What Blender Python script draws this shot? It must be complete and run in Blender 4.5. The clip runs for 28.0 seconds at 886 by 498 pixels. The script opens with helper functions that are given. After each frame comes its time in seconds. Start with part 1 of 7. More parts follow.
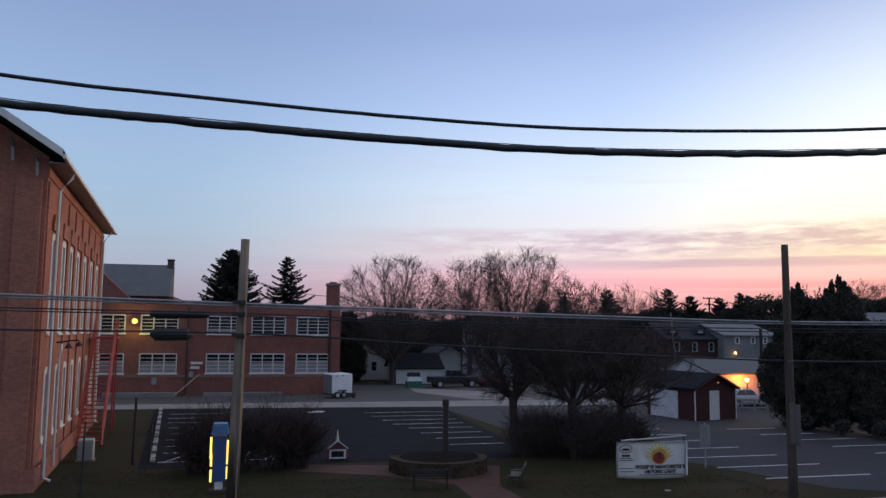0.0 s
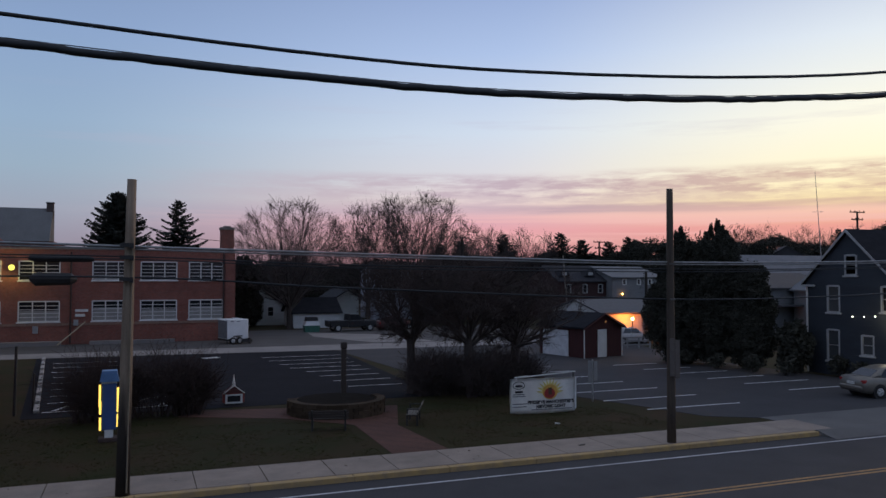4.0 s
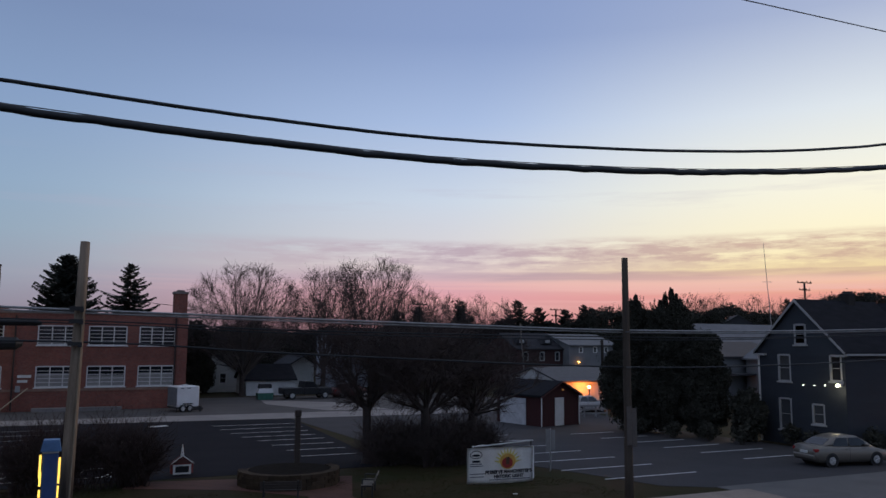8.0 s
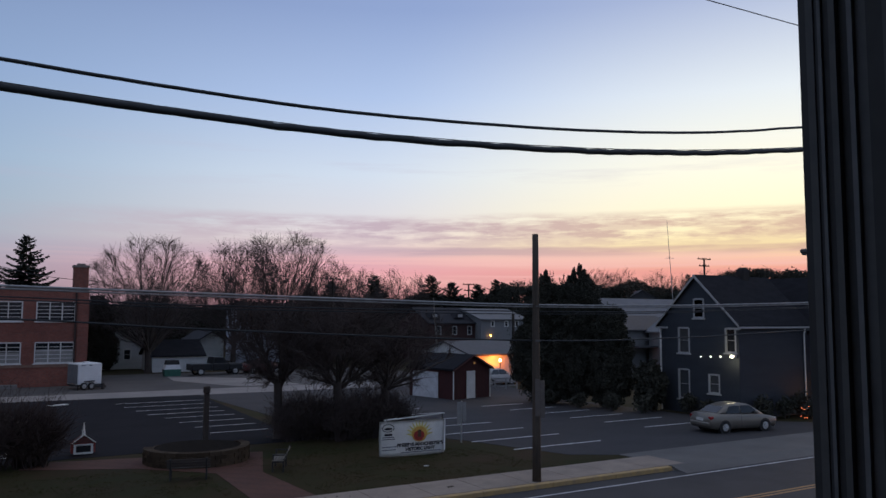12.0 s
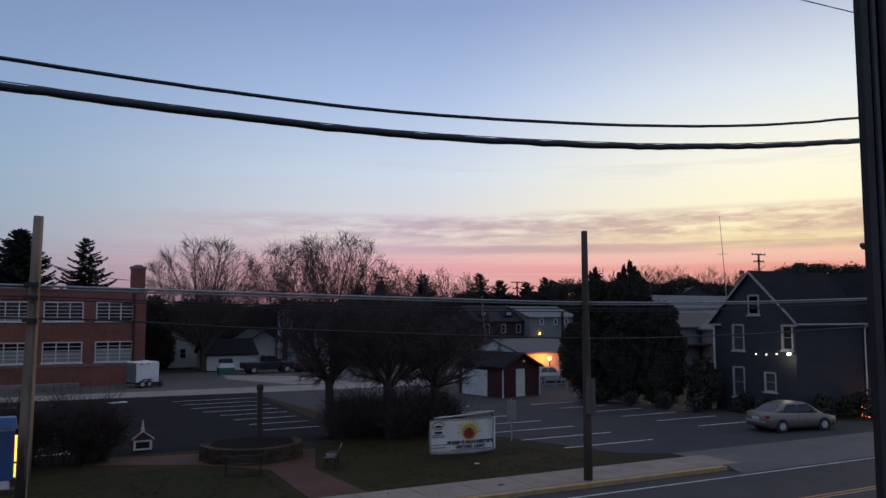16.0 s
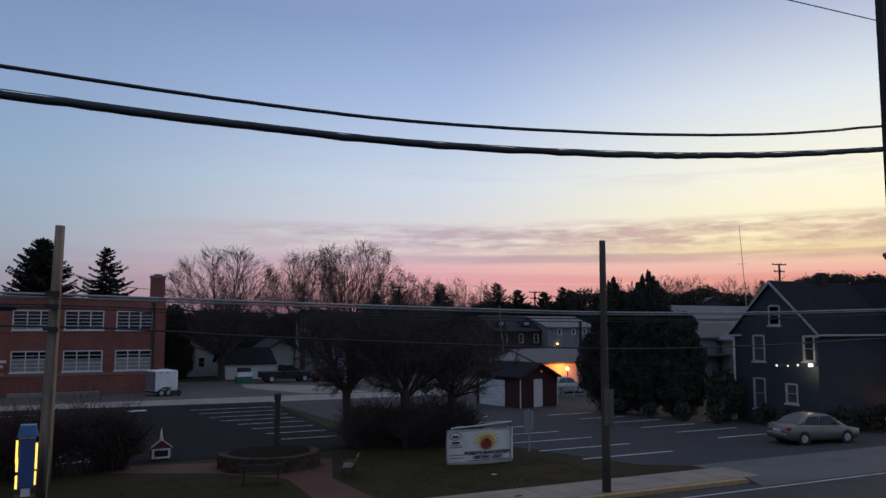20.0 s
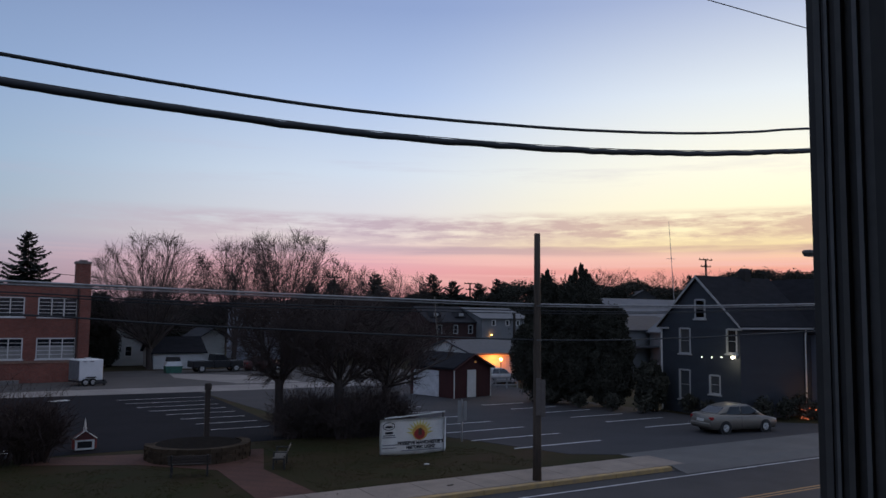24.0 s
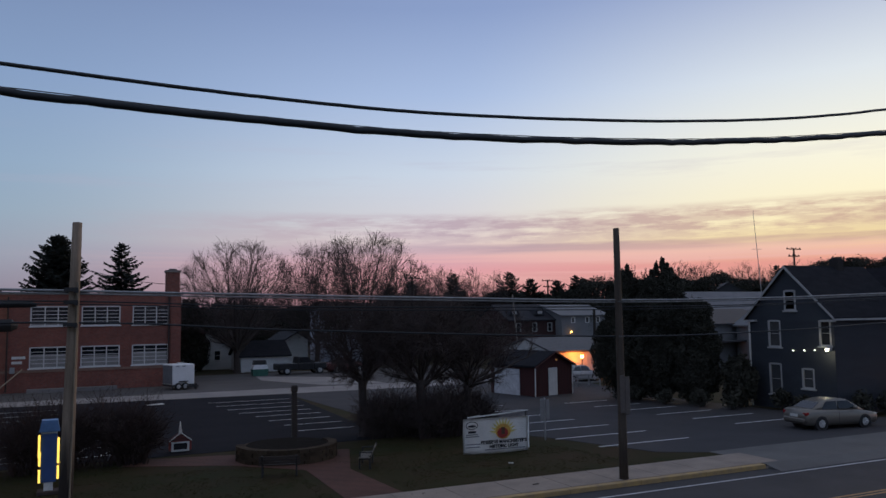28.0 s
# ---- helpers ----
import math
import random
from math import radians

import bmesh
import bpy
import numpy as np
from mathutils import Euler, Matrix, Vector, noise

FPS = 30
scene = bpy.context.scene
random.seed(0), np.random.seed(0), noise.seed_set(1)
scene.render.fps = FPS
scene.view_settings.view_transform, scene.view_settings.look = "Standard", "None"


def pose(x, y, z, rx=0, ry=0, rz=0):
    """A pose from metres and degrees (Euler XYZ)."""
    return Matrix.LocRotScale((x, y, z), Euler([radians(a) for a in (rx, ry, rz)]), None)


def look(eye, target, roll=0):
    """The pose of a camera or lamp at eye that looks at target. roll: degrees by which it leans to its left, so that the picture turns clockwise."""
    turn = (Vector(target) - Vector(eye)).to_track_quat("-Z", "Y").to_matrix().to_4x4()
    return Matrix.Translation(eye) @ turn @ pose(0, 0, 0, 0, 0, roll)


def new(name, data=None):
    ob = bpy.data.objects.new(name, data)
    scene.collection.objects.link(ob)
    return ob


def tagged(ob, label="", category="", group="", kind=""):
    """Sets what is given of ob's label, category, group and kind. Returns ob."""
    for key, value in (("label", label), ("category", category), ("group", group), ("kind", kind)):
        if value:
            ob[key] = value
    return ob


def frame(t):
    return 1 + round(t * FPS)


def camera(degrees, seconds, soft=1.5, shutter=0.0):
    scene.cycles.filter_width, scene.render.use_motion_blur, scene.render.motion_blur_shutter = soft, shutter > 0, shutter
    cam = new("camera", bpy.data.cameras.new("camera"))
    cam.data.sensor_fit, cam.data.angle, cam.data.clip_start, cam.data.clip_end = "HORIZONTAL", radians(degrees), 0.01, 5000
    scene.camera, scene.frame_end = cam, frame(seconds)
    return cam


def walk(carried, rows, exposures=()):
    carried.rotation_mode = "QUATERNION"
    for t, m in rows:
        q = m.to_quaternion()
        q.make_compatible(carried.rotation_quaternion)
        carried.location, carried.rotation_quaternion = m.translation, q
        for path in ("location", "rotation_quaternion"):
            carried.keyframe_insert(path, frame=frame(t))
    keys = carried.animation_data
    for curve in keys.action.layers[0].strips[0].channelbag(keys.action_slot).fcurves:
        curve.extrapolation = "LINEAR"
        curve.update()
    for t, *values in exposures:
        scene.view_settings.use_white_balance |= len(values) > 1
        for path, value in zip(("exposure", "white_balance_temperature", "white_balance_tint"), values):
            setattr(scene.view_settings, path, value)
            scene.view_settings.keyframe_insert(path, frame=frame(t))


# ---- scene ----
LENS = 59.37
cam = camera(LENS, 28.0)
PATH = [
    (0.0, pose(0.060, 0.106, 5.977, 95.95, -0.53, -13.83)),
    (0.5, pose(0.057, 0.076, 5.939, 95.15, -1.00, -17.59)),
    (1.0, pose(0.016, 0.078, 5.946, 94.77, -1.22, -19.92)),
    (1.5, pose(0.003, 0.095, 5.931, 94.11, -1.49, -22.15)),
    (2.0, pose(0.028, 0.091, 5.933, 94.40, -2.05, -21.44)),
    (2.5, pose(0.045, 0.078, 5.913, 94.13, -0.75, -20.46)),
    (3.0, pose(0.004, 0.024, 5.913, 93.20, -0.37, -21.39)),
    (3.5, pose(0.057, 0.083, 5.903, 91.99, -0.06, -21.26)),
    (5.5, pose(0.037, 0.053, 5.871, 91.90, 0.09, -22.60)),
    (6.0, pose(0.021, 0.023, 5.846, 91.44, 0.12, -25.10)),
    (6.5, pose(0.010, 0.042, 5.850, 91.34, 0.13, -25.59)),
    (7.0, pose(-0.030, -0.023, 5.885, 93.06, 0.28, -25.64)),
    (7.5, pose(0.006, 0.039, 5.888, 96.38, -0.22, -24.90)),
    (8.0, pose(0.011, 0.062, 5.888, 96.84, -0.40, -24.47)),
    (8.5, pose(-0.004, 0.020, 5.896, 96.47, -0.56, -24.98)),
    (9.0, pose(-0.006, 0.030, 5.903, 96.37, -0.77, -26.01)),
    (9.5, pose(-0.002, 0.048, 5.889, 96.36, -0.89, -26.29)),
    (10.0, pose(0.018, 0.040, 5.904, 96.21, -1.17, -26.43)),
    (10.5, pose(0.040, 0.028, 5.889, 95.55, -0.87, -28.75)),
    (11.0, pose(0.015, 0.019, 5.891, 95.07, -0.68, -30.24)),
    (11.5, pose(0.013, 0.014, 5.900, 94.94, -0.25, -30.80)),
    (13.5, pose(0.042, 0.015, 5.867, 95.08, 0.28, -30.28)),
    (14.0, pose(0.001, -0.012, 5.882, 94.56, 0.50, -29.60)),
    (14.5, pose(0.007, 0.001, 5.881, 94.75, 0.24, -28.19)),
    (15.0, pose(0.003, -0.002, 5.883, 94.77, 0.15, -27.51)),
    (15.5, pose(0.005, 0.003, 5.888, 94.82, 0.12, -27.36)),
    (16.0, pose(-0.010, -0.006, 5.890, 94.88, 0.07, -27.24)),
    (16.5, pose(-0.004, -0.003, 5.897, 95.03, -0.03, -27.11)),
    (17.0, pose(-0.000, 0.000, 5.900, 95.20, -0.10, -27.10)),
    (17.5, pose(-0.001, 0.004, 5.878, 95.39, -0.15, -27.05)),
    (18.0, pose(-0.012, -0.003, 5.891, 95.42, -0.12, -26.88)),
    (18.5, pose(-0.004, 0.003, 5.887, 95.50, -0.16, -26.71)),
    (19.0, pose(-0.006, 0.000, 5.901, 95.52, -0.15, -26.50)),
    (19.5, pose(-0.007, -0.002, 5.890, 95.57, -0.14, -26.22)),
    (20.0, pose(0.005, 0.005, 5.888, 95.59, -0.09, -25.96)),
    (20.5, pose(-0.013, -0.001, 5.889, 95.54, -0.10, -25.86)),
    (22.5, pose(-0.031, 0.020, 5.881, 94.83, -0.81, -26.15)),
    (23.0, pose(-0.018, -0.006, 5.879, 94.72, -0.88, -26.35)),
    (23.5, pose(-0.022, -0.022, 5.881, 94.40, -0.70, -27.81)),
    (24.0, pose(-0.018, -0.006, 5.887, 94.93, -0.63, -30.73)),
    (24.3, pose(-0.065, 0.019, 5.881, 95.45, -0.17, -29.13)),
    (24.5, pose(-0.066, 0.025, 5.897, 95.42, -0.10, -27.53)),
    (25.0, pose(-0.074, 0.029, 5.897, 94.90, 0.32, -25.62)),
    (25.5, pose(-0.063, 0.024, 5.896, 94.86, 0.41, -25.28)),
    (26.0, pose(-0.073, 0.008, 5.886, 94.59, 1.01, -25.52)),
    (26.5, pose(-0.072, 0.003, 5.909, 94.86, 0.76, -25.62)),
    (27.0, pose(-0.073, 0.013, 5.899, 95.01, 0.64, -25.32)),
    (27.5, pose(-0.071, 0.013, 5.892, 94.94, 0.70, -25.14)),
    (28.0, pose(-0.072, 0.004, 5.899, 94.86, 0.77, -25.01)),
]
walk(cam, PATH, [(0.0, 0.45), (0.6, 0.16), (1.0, 0.02), (2.0, 0.08), (3.0, 0.06), (5.5, 0.26), (6.3, 0.26), (8.0, 0.03), (9.0, 0.08), (11.5, 0.16), (13.5, 0.14), (15.0, 0.10), (17.0, 0.06), (20.5, 0.05), (22.5, 0.08), (24.0, 0.15), (25.0, 0.0), (28.0, 0.02)])


# ---- sky and light ----
def lin(r, g, b):
    """0..255 display values as linear colour."""
    return tuple(((c / 255 + 0.055) / 1.055) ** 2.4 if c > 10 else c / 255 / 12.92 for c in (r, g, b)) + (1.0,)


class Nodes:
    """Short hand for node trees."""

    def __init__(self, tree):
        self.tree = tree
        tree.nodes.clear()

    def add(self, kind, **values):
        node = self.tree.nodes.new("ShaderNode" + kind)
        for key, value in values.items():
            if key == "operation":
                node.operation = value
            elif key == "blend":
                node.blend_type = value
            elif key == "data":
                node.data_type = value
        return node

    def link(self, a, b):
        self.tree.links.new(a, b)

    def math(self, op, a, b=0.0, clamp=False):
        node = self.add("Math", operation=op)
        node.use_clamp = clamp
        for slot, v in ((0, a), (1, b)):
            if isinstance(v, (int, float)):
                node.inputs[slot].default_value = v
            else:
                self.link(v, node.inputs[slot])
        return node.outputs[0]

    def ramp(self, fac, stops, mode="LINEAR"):
        node = self.add("ValToRGB")
        node.color_ramp.interpolation = mode
        els = node.color_ramp.elements
        while len(els) < len(stops):
            els.new(0.5)
        for el, (pos, col) in zip(els, stops):
            el.position, el.color = pos, col
        self.link(fac, node.inputs[0])
        return node.outputs[0]

    def mix(self, fac, a, b, blend="MIX"):
        node = self.add("MixRGB", blend=blend)
        for slot, v in ((0, fac), (1, a), (2, b)):
            if isinstance(v, (int, float, tuple)):
                node.inputs[slot].default_value = v
            else:
                self.link(v, node.inputs[slot])
        return node.outputs[0]

    def noise(self, vec, scale, detail=4.0, rough=0.55, out="Fac"):
        node = self.add("TexNoise")
        node.inputs["Scale"].default_value = scale
        node.inputs["Detail"].default_value = detail
        node.inputs["Roughness"].default_value = rough
        if vec is not None:
            self.link(vec, node.inputs["Vector"])
        return node.outputs[out]

    def mapping(self, vec, scale, rot=(0, 0, 0)):
        node = self.add("Mapping")
        node.inputs["Scale"].default_value = scale
        node.inputs["Rotation"].default_value = rot
        self.link(vec, node.inputs["Vector"])
        return node.outputs[0]


def dusk_sky():
    """Evening sky: blue overhead, a rose band low down, yellow afterglow towards the sunset."""
    world = bpy.data.worlds.new("dusk_sky")
    scene.world = world
    world.use_nodes = True
    n = Nodes(world.node_tree)
    way = n.add("TexCoord").outputs["Generated"]
    xyz = n.add("SeparateXYZ")
    n.link(way, xyz.inputs[0])
    x, y, z = xyz.outputs
    el = n.math("MULTIPLY", z, 2.0, True)
    # height above the horizon, as sine, doubled: the ramps hold the colours by height
    away = n.ramp(el, [(0.0, lin(122, 118, 136)), (0.08, lin(144, 140, 156)), (0.15, lin(152, 158, 174)), (0.25, lin(148, 168, 187)), (0.36, lin(144, 168, 194)),
                       (0.55, lin(134, 158, 194)), (0.75, lin(121, 142, 180)), (1.0, lin(116, 134, 172))])
    mid = n.ramp(el, [(0.0, lin(190, 132, 142)), (0.08, lin(212, 154, 156)), (0.115, lin(222, 162, 169)), (0.14, lin(217, 168, 179)), (0.165, lin(216, 183, 190)), (0.19, lin(226, 208, 206)), (0.26, lin(214, 212, 218)), (0.36, lin(204, 215, 230)),
                      (0.55, lin(170, 190, 225)), (0.75, lin(140, 160, 202)), (1.0, lin(134, 152, 194))])
    west = n.ramp(el, [(0.0, lin(206, 124, 112)), (0.08, lin(220, 152, 140)), (0.115, lin(230, 156, 142)), (0.14, lin(240, 186, 152)), (0.175, lin(253, 232, 170)), (0.25, lin(255, 244, 204)), (0.36, lin(251, 246, 222)),
                       (0.54, lin(228, 234, 236)), (0.75, lin(178, 188, 213)), (1.0, lin(150, 166, 204))])
    side = n.math("ADD", n.math("MULTIPLY", x, 0.9272), n.math("MULTIPLY", y, 0.3746))
    f1 = n.add("MapRange")
    f1.interpolation_type = "SMOOTHSTEP"
    n.link(side, f1.inputs[0])
    f1.inputs[1].default_value, f1.inputs[2].default_value = 0.24, 0.80
    f2 = n.add("MapRange")
    f2.interpolation_type = "SMOOTHSTEP"
    n.link(side, f2.inputs[0])
    f2.inputs[1].default_value, f2.inputs[2].default_value = 0.70, 1.0
    col = n.mix(f1.outputs[0], away, mid)
    col = n.mix(f2.outputs[0], col, west)
    high_sky = n.add("MapRange")
    high_sky.interpolation_type = "SMOOTHSTEP"
    n.link(z, high_sky.inputs[0])
    high_sky.inputs[1].default_value, high_sky.inputs[2].default_value = 0.42, 0.85
    col = n.mix(high_sky.outputs[0], col, lin(164, 175, 200))
    # cloud deck low in the west, broken into long streaks
    streak = n.ramp(n.noise(n.mapping(way, (4.5, 4.5, 50.0), (0.0, 0.0, 0.0)), 1.7, 7.0, 0.64), [(0.40, (0, 0, 0, 1)), (0.54, (1, 1, 1, 1))])
    lumps = n.ramp(n.noise(n.mapping(way, (11.0, 11.0, 60.0), (0.0, 0.0, 0.0)), 1.9, 6.0, 0.6), [(0.43, (0, 0, 0, 1)), (0.60, (1, 1, 1, 1))])
    shape = n.math("ADD", n.math("MULTIPLY", streak, 0.65), n.math("MULTIPLY", lumps, 0.5), True)
    drift = n.math("SUBTRACT", n.noise(n.mapping(way, (2.2, 2.2, 9.0), (0.0, 0.0, 0.0)), 1.6, 3.0, 0.5), 0.5)
    lift = n.math("ADD", el, n.math("MULTIPLY", drift, 0.030))
    band = n.ramp(lift, [(0.150, (0, 0, 0, 1)), (0.166, (0.35, 0.35, 0.35, 1)), (0.194, (0.55, 0.55, 0.55, 1)), (0.204, (0.82, 0.82, 0.82, 1)), (0.246, (0.82, 0.82, 0.82, 1)), (0.268, (0, 0, 0, 1))])
    shelf = n.ramp(lift, [(0.150, (0, 0, 0, 1)), (0.160, (0.9, 0.9, 0.9, 1)), (0.176, (0.9, 0.9, 0.9, 1)), (0.184, (0, 0, 0, 1)), (0.252, (0, 0, 0, 1)), (0.258, (0.45, 0.45, 0.45, 1)), (0.264, (0, 0, 0, 1))])
    broken = n.ramp(n.noise(n.mapping(way, (2.6, 2.6, 30.0), (0.0, 0.0, 0.0)), 1.4, 5.0, 0.6), [(0.36, (0.25, 0.25, 0.25, 1)), (0.58, (1, 1, 1, 1))])
    reach = n.math("POWER", f1.outputs[0], 1.3)
    amount = n.math("MULTIPLY", n.math("MAXIMUM", n.math("MULTIPLY", shape, band), n.math("MULTIPLY", shelf, broken)), reach, True)
    cloud = n.mix(f2.outputs[0], lin(180, 158, 174), lin(200, 164, 148))
    col = n.mix(amount, col, cloud)
    # thin bright and rose bars in the red band under it
    bars = n.ramp(n.noise(n.mapping(way, (1.5, 1.5, 60.0), (0.0, 0.01, 0.0)), 1.5, 4.0, 0.55), [(0.45, (0, 0, 0, 1)), (0.65, (1, 1, 1, 1))])
    low = n.ramp(el, [(0.06, (0, 0, 0, 1)), (0.10, (1, 1, 1, 1)), (0.15, (1, 1, 1, 1)), (0.18, (0, 0, 0, 1))])
    col = n.mix(n.math("MULTIPLY", n.math("MULTIPLY", bars, low), n.math("MULTIPLY", f1.outputs[0], 0.60)), col, lin(236, 186, 180))
    # faint rose wisps higher up
    wisp = n.noise(n.mapping(way, (3.0, 3.0, 40.0), (0.0, -0.03, 0.0)), 1.3, 5.0, 0.6)
    wisp = n.ramp(wisp, [(0.56, (0, 0, 0, 1)), (0.75, (1, 1, 1, 1))])
    high = n.ramp(el, [(0.28, (0, 0, 0, 1)), (0.36, (1, 1, 1, 1)), (0.46, (0, 0, 0, 1))])
    col = n.mix(n.math("MULTIPLY", n.math("MULTIPLY", wisp, high), 0.30), col, lin(182, 172, 192))
    # below the horizon: dark land
    under = n.add("MapRange")
    n.link(z, under.inputs[0])
    under.inputs[1].default_value, under.inputs[2].default_value = -0.02, 0.0
    col = n.mix(under.outputs[0], (0.02, 0.02, 0.022, 1), col)
    back = n.add("Background")
    back.inputs["Strength"].default_value = 1.0
    n.link(col, back.inputs["Color"])
    out = n.add("OutputWorld")
    n.link(back.outputs[0], out.inputs["Surface"])


dusk_sky()
# the last glow of the sun that has just set
glow_data = bpy.data.lights.new("afterglow", "SUN")
glow_data.energy, glow_data.angle, glow_data.color = 0.9, radians(30), (1.0, 0.70, 0.42)
afterglow = new("afterglow", glow_data)
afterglow.matrix_basis = look((0, 0, 50), (-0.927 * 50, -0.375 * 50, 50 - 0.13 * 50))


def lamp(name, loc, watts, colour, radius):
    data = bpy.data.lights.new(name, "POINT")
    data.energy, data.color, data.shadow_soft_size = watts, colour, radius
    ob = new(name, data)
    ob.location = loc
    return ob


# ---- materials ----
MATS = {}


def mat(name, base, second=None, rough=0.8, scale=3.0, bump=0.0, metal=0.0, fine=40.0, vary=0.0, stretch=(1, 1, 1), spec=0.4):
    """A surface with stains (large noise) and grain (small noise) between two colours; vary: spread between objects."""
    if name in MATS:
        return MATS[name]
    m = bpy.data.materials.new(name)
    m.use_nodes = True
    n = Nodes(m.node_tree)
    where = n.mapping(n.add("TexCoord").outputs["Object"], stretch)
    second = second or tuple(c * 0.7 for c in base)
    big = n.ramp(n.noise(where, scale, 5.0, 0.6), [(0.32, (0, 0, 0, 1)), (0.68, (1, 1, 1, 1))])
    small = n.noise(where, fine, 3.0, 0.6)
    col = n.mix(big, (*base, 1), (*second, 1))
    grain = n.ramp(small, [(0.25, (0.78, 0.78, 0.78, 1)), (0.75, (1.2, 1.2, 1.2, 1))])
    col = n.mix(1.0, col, grain, "MULTIPLY")
    if vary:
        info = n.add("ObjectInfo").outputs["Random"]
        tone = n.ramp(info, [(0.0, (1 - vary,) * 3 + (1,)), (1.0, (1 + vary,) * 3 + (1,))])
        col = n.mix(1.0, col, tone, "MULTIPLY")
    bsdf = n.add("BsdfPrincipled")
    n.link(col, bsdf.inputs["Base Color"])
    bsdf.inputs["Metallic"].default_value = metal
    bsdf.inputs["Specular IOR Level"].default_value = spec
    n.link(n.math("ADD", n.math("MULTIPLY", small, 0.2), rough - 0.1, True), bsdf.inputs["Roughness"])
    if bump:
        b = n.add("Bump")
        b.inputs["Strength"].default_value = 0.6
        b.inputs["Distance"].default_value = bump
        n.link(n.math("ADD", small, big), b.inputs["Height"])
        n.link(b.outputs[0], bsdf.inputs["Normal"])
    out = n.add("OutputMaterial")
    n.link(bsdf.outputs[0], out.inputs["Surface"])
    MATS[name] = m
    return m


def brick_mat(name, a, b, mortar, width=0.215, height=0.075, axis="x"):
    """Coursed brick at true size, mapped along a wall that runs in x or in y."""
    if name in MATS:
        return MATS[name]
    m = bpy.data.materials.new(name)
    m.use_nodes = True
    n = Nodes(m.node_tree)
    obj = n.add("TexCoord").outputs["Object"]
    xyz = n.add("SeparateXYZ")
    n.link(obj, xyz.inputs[0])
    run = n.math("ADD", xyz.outputs[0], xyz.outputs[1])
    com = n.add("CombineXYZ")
    n.link(run, com.inputs[0])
    n.link(xyz.outputs[2], com.inputs[1])
    t = n.add("TexBrick")
    n.link(com.outputs[0], t.inputs["Vector"])
    t.inputs["Color1"].default_value, t.inputs["Color2"].default_value, t.inputs["Mortar"].default_value = (*a, 1), (*b, 1), (*mortar, 1)
    t.inputs["Scale"].default_value = 1.0
    t.inputs["Brick Width"].default_value, t.inputs["Row Height"].default_value = width, height
    t.inputs["Mortar Size"].default_value = 0.006
    stain = n.ramp(n.noise(obj, 0.35, 6.0, 0.6), [(0.3, (0.72, 0.72, 0.74, 1)), (0.7, (1.12, 1.1, 1.08, 1))])
    col = n.mix(1.0, t.outputs["Color"], stain, "MULTIPLY")
    col = n.mix(1.0, col, n.ramp(n.noise(obj, 7.0, 4.0), [(0.3, (0.85, 0.85, 0.85, 1)), (0.7, (1.12, 1.12, 1.12, 1))]), "MULTIPLY")
    bsdf = n.add("BsdfPrincipled")
    bsdf.inputs["Roughness"].default_value = 0.88
    bsdf.inputs["Specular IOR Level"].default_value = 0.25
    n.link(col, bsdf.inputs["Base Color"])
    b = n.add("Bump")
    b.inputs["Distance"].default_value = 0.008
    n.link(t.outputs["Fac"], b.inputs["Height"])
    b.invert = True
    n.link(b.outputs[0], bsdf.inputs["Normal"])
    out = n.add("OutputMaterial")
    n.link(bsdf.outputs[0], out.inputs["Surface"])
    MATS[name] = m
    return m


def glow(name, colour, strength):
    if name in MATS:
        return MATS[name]
    m = bpy.data.materials.new(name)
    m.use_nodes = True
    n = Nodes(m.node_tree)
    e = n.add("Emission")
    e.inputs[0].default_value, e.inputs[1].default_value = (*colour, 1), strength
    out = n.add("OutputMaterial")
    n.link(e.outputs[0], out.inputs["Surface"])
    MATS[name] = m
    return m


def pane_mat(name, tint, rough=0.06):
    """Window glass in front of a dark room: a dark glossy sheet."""
    if name in MATS:
        return MATS[name]
    m = bpy.data.materials.new(name)
    m.use_nodes = True
    n = Nodes(m.node_tree)
    obj = n.add("TexCoord").outputs["Object"]
    bsdf = n.add("BsdfPrincipled")
    n.link(n.mix(n.noise(obj, 1.3, 3.0), (*tint, 1), tuple(c * 0.6 for c in tint) + (1,)), bsdf.inputs["Base Color"])
    bsdf.inputs["Roughness"].default_value = rough
    bsdf.inputs["Specular IOR Level"].default_value = 0.5
    b = n.add("Bump")
    b.inputs["Distance"].default_value = 0.004
    n.link(n.noise(obj, 1.1, 1.0), b.inputs["Height"])
    n.link(b.outputs[0], bsdf.inputs["Normal"])
    out = n.add("OutputMaterial")
    n.link(bsdf.outputs[0], out.inputs["Surface"])
    MATS[name] = m
    return m


ASPHALT = mat("asphalt_road", (0.054, 0.053, 0.056), (0.040, 0.040, 0.043), 0.9, 0.5, 0.004, fine=60, spec=0.2)
ASPHALT_NEW = mat("asphalt_fresh", (0.018, 0.0182, 0.023), (0.0125, 0.0128, 0.016), 0.95, 0.25, 0.004, fine=60, spec=0.06)
ASPHALT_OLD = mat("asphalt_worn", (0.052, 0.050, 0.053), (0.038, 0.037, 0.040), 0.9, 0.3, 0.004, fine=50, spec=0.2)
ASPHALT_GREY = mat("asphalt_bleached", (0.088, 0.083, 0.082), (0.066, 0.062, 0.062), 0.9, 0.25, 0.004, fine=40, spec=0.2)
CONCRETE = mat("concrete_walk", (0.27, 0.218, 0.178), (0.19, 0.155, 0.127), 0.9, 0.9, 0.003, fine=70, vary=0.06)
CONCRETE_PALE = mat("concrete_pale", (0.235, 0.215, 0.204), (0.17, 0.157, 0.15), 0.9, 0.4, 0.003, fine=40)
